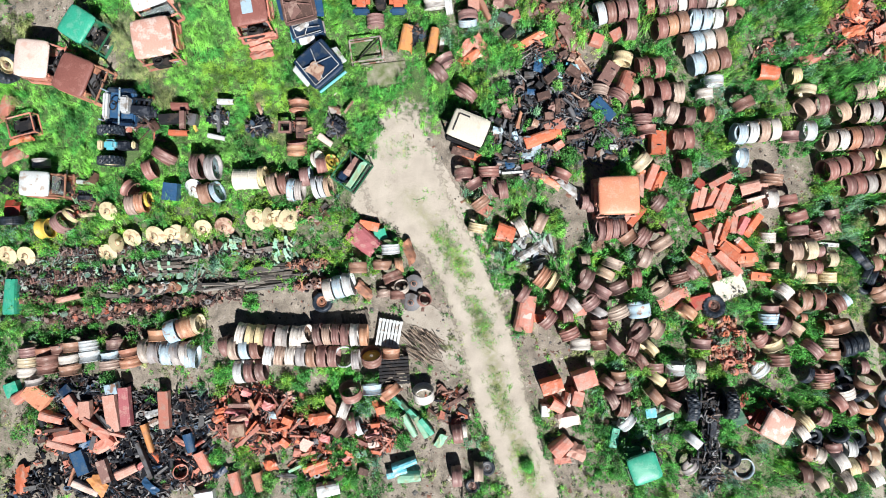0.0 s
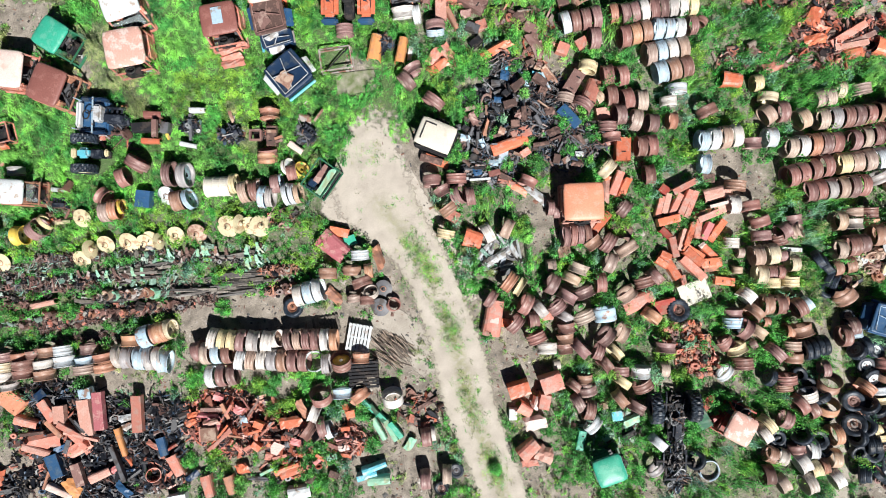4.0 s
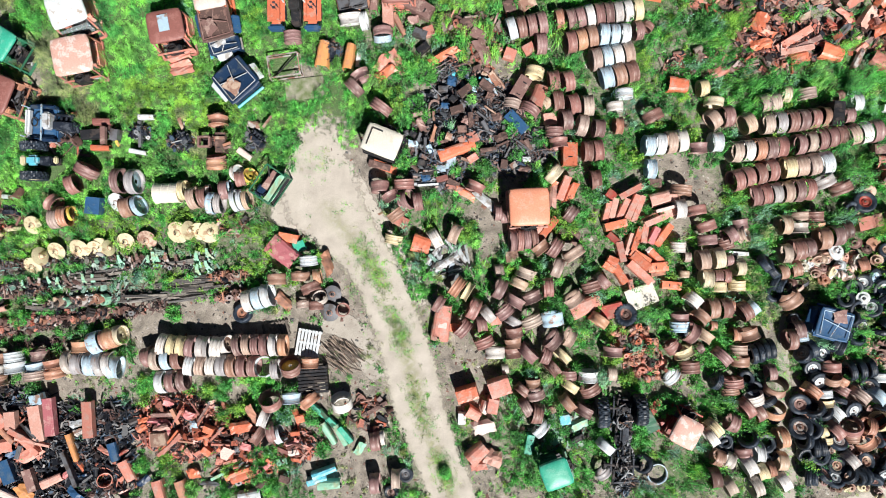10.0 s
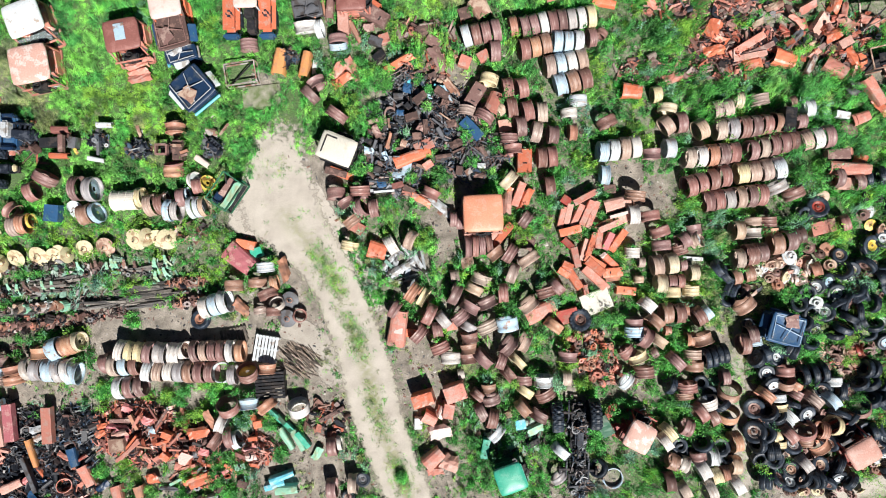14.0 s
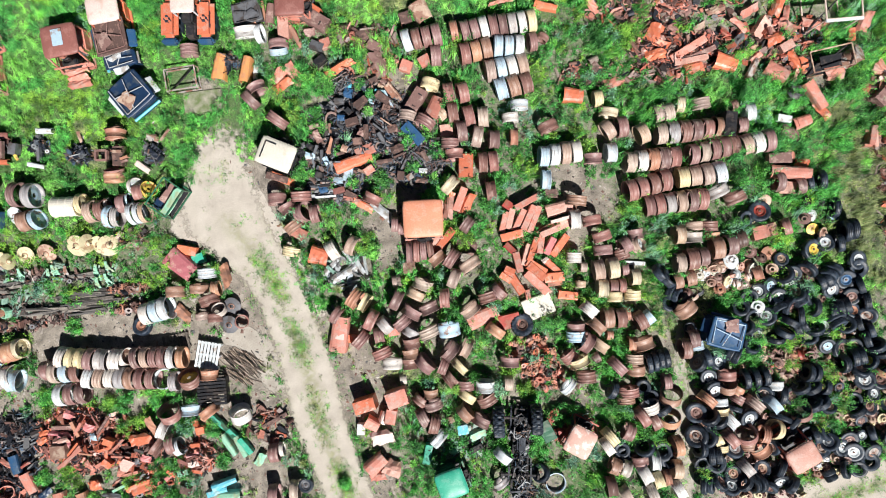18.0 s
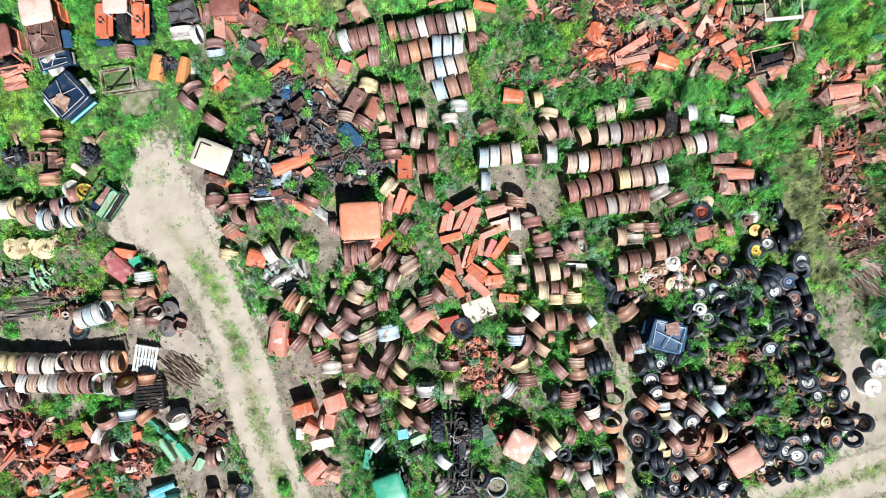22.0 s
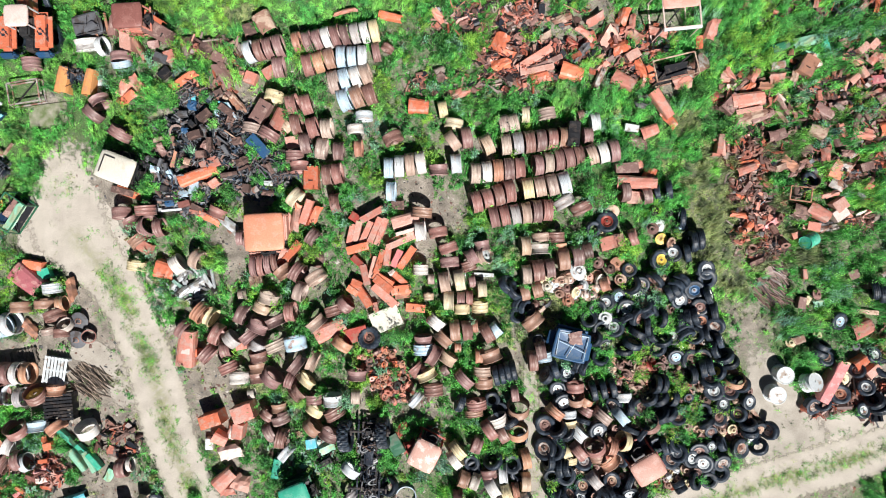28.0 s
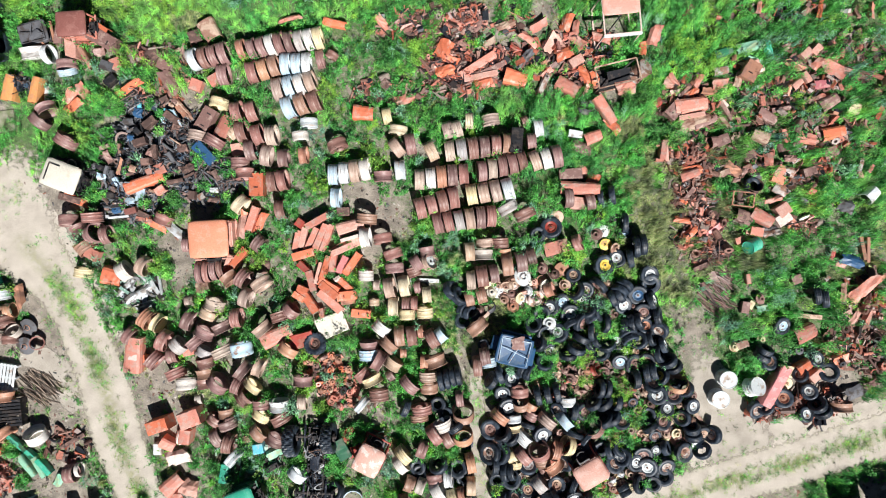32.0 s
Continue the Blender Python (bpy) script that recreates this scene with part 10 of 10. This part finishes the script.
bush(22.41, -1.29, 0.50, "sage")
bush(21.82, -2.10, 0.45, "yellow")
bush(22.86, -2.23, 0.55, "grass")
bush(20.42, -2.65, 0.50, "dry")
bush(20.30, -3.28, 0.50, "grass")
bush(21.57, -3.30, 0.50, "yellow")
bush(16.54, 0.91, 0.45, "dry")
bush(15.15, 1.25, 0.50, "sage")
bush(15.93, -0.70, 0.50, "dry")
bush(16.48, -2.46, 0.50, "dry")
bush(16.32, -0.94, 0.40, "grass")
bush(16.77, 0.63, 0.40, "grass")
bush(19.87, -1.25, 0.45, "grass")
bush(14.49, -2.66, 0.50, "grass")
bush(23.16, -4.80, 0.50, "yellow")
bush(23.96, -5.75, 0.50, "grass")
bush(23.60, -6.72, 0.45, "grass")
bush(22.79, -6.43, 0.40, "grass")
bush(19.93, -3.97, 0.60, "grass")
bush(24.22, -3.82, 0.45, "grass")
bush(21.76, -5.71, 0.40, "weed")
bush(14.47, -3.95, 0.50, "grass")
bush(15.01, -6.00, 0.50, "weed")
bush(16.16, -6.91, 0.45, "grass")
bush(19.51, 0.85, 0.50, "yellow")
bush(22.54, -1.81, 0.7, "weed")
bush(21.62, -0.62, 0.5, "yellow")
bush(23.57, -2.76, 0.55, "yellow")
bush(23.32, -4.64, 0.5, "yellow")
bush(23.88, -5.83, 0.5, "yellow")
bush(20.05, -3.89, 0.6, "weed")
bush(21.13, -2.26, 0.5, "grass")
bush(16.34, -1.48, 0.5, "dry")
bush(19.15, -1.61, 0.4, "grass")
bush(21.92, -4.13, 0.35, "yellow")
bush(23.06, -6.74, 0.4, "yellow")
bush(1.75, 8.03, 0.8, "grass")
bush(2.28, 6.12, 0.5, "weed")
bush(9.73, 3.5, 0.45, "grass")
bush(-0.12, 5.7, 0.4, "weed")
bush(7.89, 1.52, 0.5, "yellow")
bush(10.73, 1.24, 0.4, "weed")
bush(4.08, 1.12, 0.5, "yellow")
bush(12.15, 1.45, 0.4, "grass")
bush(6.07, 5.57, 0.35, "grass")
bush(10.16, -4.32, 0.4, "yellow")
bush(10.86, -5.17, 0.4, "yellow")
bush(12.39, -6.26, 0.7, "grass")
bush(14.43, -4.61, 0.5, "grass")
bush(14.88, -6.16, 0.5, "weed")
bush(11.3, -7.56, 0.6, "grass")
bush(9.64, -7.3, 0.4, "weed")
bush(9.79, 3.53, 0.4, "grass")
bush(9.42, 2.47, 0.4, "weed")
bush(8.33, 1.06, 0.5, "yellow")
bush(4.51, 0.76, 0.4, "lawn")
bush(26.93, 9.0, 0.9, "yellow")
bush(30.86, 9.83, 0.8, "grass")
bush(26.11, 10.47, 0.8, "grass")
bush(22.11, 7.25, 0.8, "grass")
bush(23.76, 3.64, 0.6, "grass")
bush(27.73, 3.55, 0.5, "grass")
bush(29.39, 5.62, 0.5, "sage")
bush(31.26, 6.51, 0.5, "sage")
bush(23.38, 8.81, 0.5, "grass")
bush(21.68, 5.1, 0.5, "grass")
bush(31.92, 3.45, 0.7, "grass")
bush(22.58, 2.84, 0.5, "yellow")
bush(21.6, 0.86, 0.4, "yellow")
bush(21.91, -1.4, 0.5, "weed")
bush(7.77, -4.94, 0.35, "lawn")
bush(3.1, -9.05, 0.22, "grass")
bush(-6.05, -6.65, 0.50, "yellow")
bush(-5.45, -6.21, 0.35, "yellow")
bush(-6.28, -5.50, 0.50, "grass")
bush(-4.93, -5.42, 0.40, "grass")
bush(-6.84, -5.58, 0.35, "yellow")
bush(-3.66, -6.68, 0.45, "sage")
bush(-5.89, -8.95, 0.35, "yellow")
bush(-4.70, -8.35, 0.45, "weed")
bush(-4.78, -9.26, 0.30, "weed")
bush(-2.47, -6.68, 0.40, "grass")
bush(-4.14, -9.62, 0.30, "grass")
bush(-7.57, -9.79, 0.35, "lawn")
bush(-8.76, -8.53, 0.30, "yellow")
bush(-9.72, -8.77, 0.30, "grass")
bush(-2.00, -8.10, 0.30, "grass")
bush(-9.39, -5.19, 0.45, "grass")
bush(2.66, 7.71, 0.40, "weed")
bush(1.74, 7.97, 0.40, "lawn")
bush(2.12, 6.49, 0.30, "grass")
bush(1.55, 5.82, 0.30, "grass")
bush(1.52, 4.07, 0.45, "grass")
bush(1.08, 6.70, 0.45, "yellow")
bush(4.32, 6.57, 0.22, "lawn")
bush(4.41, 7.28, 0.20, "grass")
bush(4.01, 7.73, 0.20, "grass")
bush(3.67, 3.64, 0.30, "grass")
bush(5.93, 5.27, 0.30, "grass")
bush(6.81, 5.66, 0.35, "lawn")
bush(7.20, 4.86, 0.40, "grass")
bush(6.24, 4.32, 0.30, "grass")
bush(4.49, 4.58, 0.25, "lawn")
bush(4.95, 3.70, 0.35, "weed")
bush(7.09, 3.03, 0.30, "grass")
bush(7.26, 3.75, 0.25, "lawn")
bush(2.70, 8.11, 0.30, "lawn")
bush(22.28, -1.26, 0.75, "sage")
bush(23.01, -2.12, 0.5, "lawn")
bush(20.59, -2.41, 0.4, "lawn")
bush(-8.32, -2.38, 0.3, "grass")
bush(-14.9, -2.48, 0.4, "grass")
bush(-14.12, 4.29, 0.6, "grass")
bush(-12.91, 3.07, 0.5, "weed")

# shrubby weeds standing out of the rank growth
shrubs = 0
while shrubs < 95:
    x, y = rg.uniform(-20, 37), rg.uniform(-11, 13.5)
    if soft_mask(x, y) not in "Wg" or x < 6 and y < 9.5 or x > 24.5 and y < -4 or taken(x, y, .15) or track_gap(x, y) < 1.3:
        continue
    shrubs += 1
    sort = noise.noise((x * .35, y * .35, 31.0)) + rg.normal(0, .12)
    bush(x, y, rg.uniform(.3, .62), "sage" if sort < -.22 else "yellow" if sort > .2 else "grass" if sort > 0 else "weed")

NAMES = {"weed": ("weeds", "dense dark green leafy weeds"), "lawn": ("short_grass", "short yellow-green grass"), "grass": ("grass", "bright green grass and low herbs"),
         "yellow": ("yellow_weeds", "yellow-green flowering weeds"), "sage": ("sage_weeds", "pale grey-green weeds"), "dry": ("dry_grass", "dry olive grass tufts")}
for kind, rows in clumps.items():
    if not rows:
        continue
    c = np.array([r if len(r) == 8 else (*r, 0.25) for r in rows])
    rep = c[:, 4].astype(int)
    q = np.repeat(c, rep, axis=0)
    n = len(q)
    th, rr = rg.random(n) * 2 * np.pi, np.sqrt(rg.random(n)) * rg.uniform(.5, 1.5, n)
    base = np.stack([q[:, 0] + q[:, 2] * rr * np.cos(th), q[:, 1] + q[:, 2] * rr * np.sin(th), q[:, 3] * np.maximum(.1, 1 - 0.4 * rr ** 2) * rg.uniform(.15, 1.0, n) + 0.015], -1)
    lay = .6 + .9 * np.sin(q[:, 0] * .35 + 1.3 * np.sin(q[:, 1] * .4))  # the way tall grass lies over
    out = np.where((q[:, 7] > .9) & (q[:, 7] < .94), lay + rg.normal(0, .55, n), th + rg.normal(0, 0.9, n))
    tip = np.clip(rg.normal(q[:, 7], np.where(q[:, 7] > .9, .25, .55)), -.9, 1.5)
    L, W = q[:, 5] * rg.uniform(.6, 1.3, n), q[:, 6] * rg.uniform(.6, 1.3, n)
    base[:, 2] = np.where(q[:, 7] > .9, L / 2 * np.sin(tip), base[:, 2])
    ax = np.stack([np.cos(out) * np.cos(tip), np.sin(out) * np.cos(tip), np.sin(tip)], -1)
    side = np.stack([-np.sin(out), np.cos(out), rg.normal(0, .35, n)], -1)
    p0, p2 = base - ax * L[:, None] / 2, base + ax * L[:, None] / 2
    p1, p3 = base + side * W[:, None] / 2, base - side * W[:, None] / 2
    sides = 4
    if kind in ("lawn", "grass", "dry"):  # blades: pointed strips, broad at the foot
        sides = 3
        verts = np.stack([p0 - side * W[:, None] / 2, p2, p0 + side * W[:, None] / 2], 1).reshape(-1, 3)
    else:
        verts = np.stack([p0, p3, p2, p1], 1).reshape(-1, 3)
    verts[:, 2] = np.maximum(verts[:, 2], 0.012)
    me = bpy.data.meshes.new(NAMES[kind][0])
    me.vertices.add(sides * n)
    me.vertices.foreach_set("co", verts.ravel())
    me.loops.add(sides * n)
    me.loops.foreach_set("vertex_index", np.arange(sides * n))
    me.polygons.add(n)
    me.polygons.foreach_set("loop_start", np.arange(0, sides * n, sides))
    me.update(calc_edges=True)
    me.validate()
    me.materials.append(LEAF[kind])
    tagged(new(NAMES[kind][0], me), NAMES[kind][1] + " between the scrap", "plants", "", "stuff")

# small rusty flakes, stones and chips strewn over the soil between the scrap
m, n, l, b = material("litter_chips", 0.8)
g = n.new("ShaderNodeNewGeometry")
l.new(ramp_node(n, l, g.outputs["Random Per Island"], [(0.0, (0.05, 0.04, 0.036)), (0.16, (0.15, 0.085, 0.07)), (0.34, (0.28, 0.25, 0.22)), (0.52, (0.34, 0.31, 0.28)), (0.6, (0.22, 0.11, 0.08)), (0.68, (0.10, 0.10, 0.10)), (0.9, (0.45, 0.42, 0.38)), (0.95, (0.03, 0.03, 0.035))], False), b.inputs["Base Color"])
spots_ = []
while len(spots_) < 15000:
    x, y = rg.uniform(X_LO, X_HI), rg.uniform(Y_LO, Y_HI)
    code = soft_mask(x, y)
    if track_gap(x, y) < 0.95 or rg.random() > {".": 1.0, ",": 1.0, "w": 0.5, "d": 0.3, "s": 0.4}.get(code, 0.06):
        continue
    spots_.append((x, y))
c = np.array(spots_)
k = len(c)
a, size, thin = rg.random(k) * 6.283, rg.gamma(2.0, 0.014, k) + 0.015, rg.uniform(.25, .9, k)
ux, uy = np.cos(a) * size, np.sin(a) * size
corner = np.stack([np.stack([c[:, 0] + p * ux - q * uy * thin, c[:, 1] + p * uy + q * ux * thin, np.zeros(k) if i < 4 else size * .35], -1) for i, (p, q) in enumerate(((-1, -.8), (1, -1), (.8, 1), (-.9, .8), (-.2, .1)))], 1).reshape(-1, 3)
tri = (np.arange(k)[:, None, None] * 5 + np.array(((0, 1, 4), (1, 2, 4), (2, 3, 4), (3, 0, 4)))).reshape(-1, 3)
me = bpy.data.meshes.new("litter")
me.from_pydata(corner.tolist(), [], tri.tolist())
me.materials.append(m)
tagged(new("litter", me), "rusty flakes, stones and chips strewn over soil", "litter", "", "stuff")
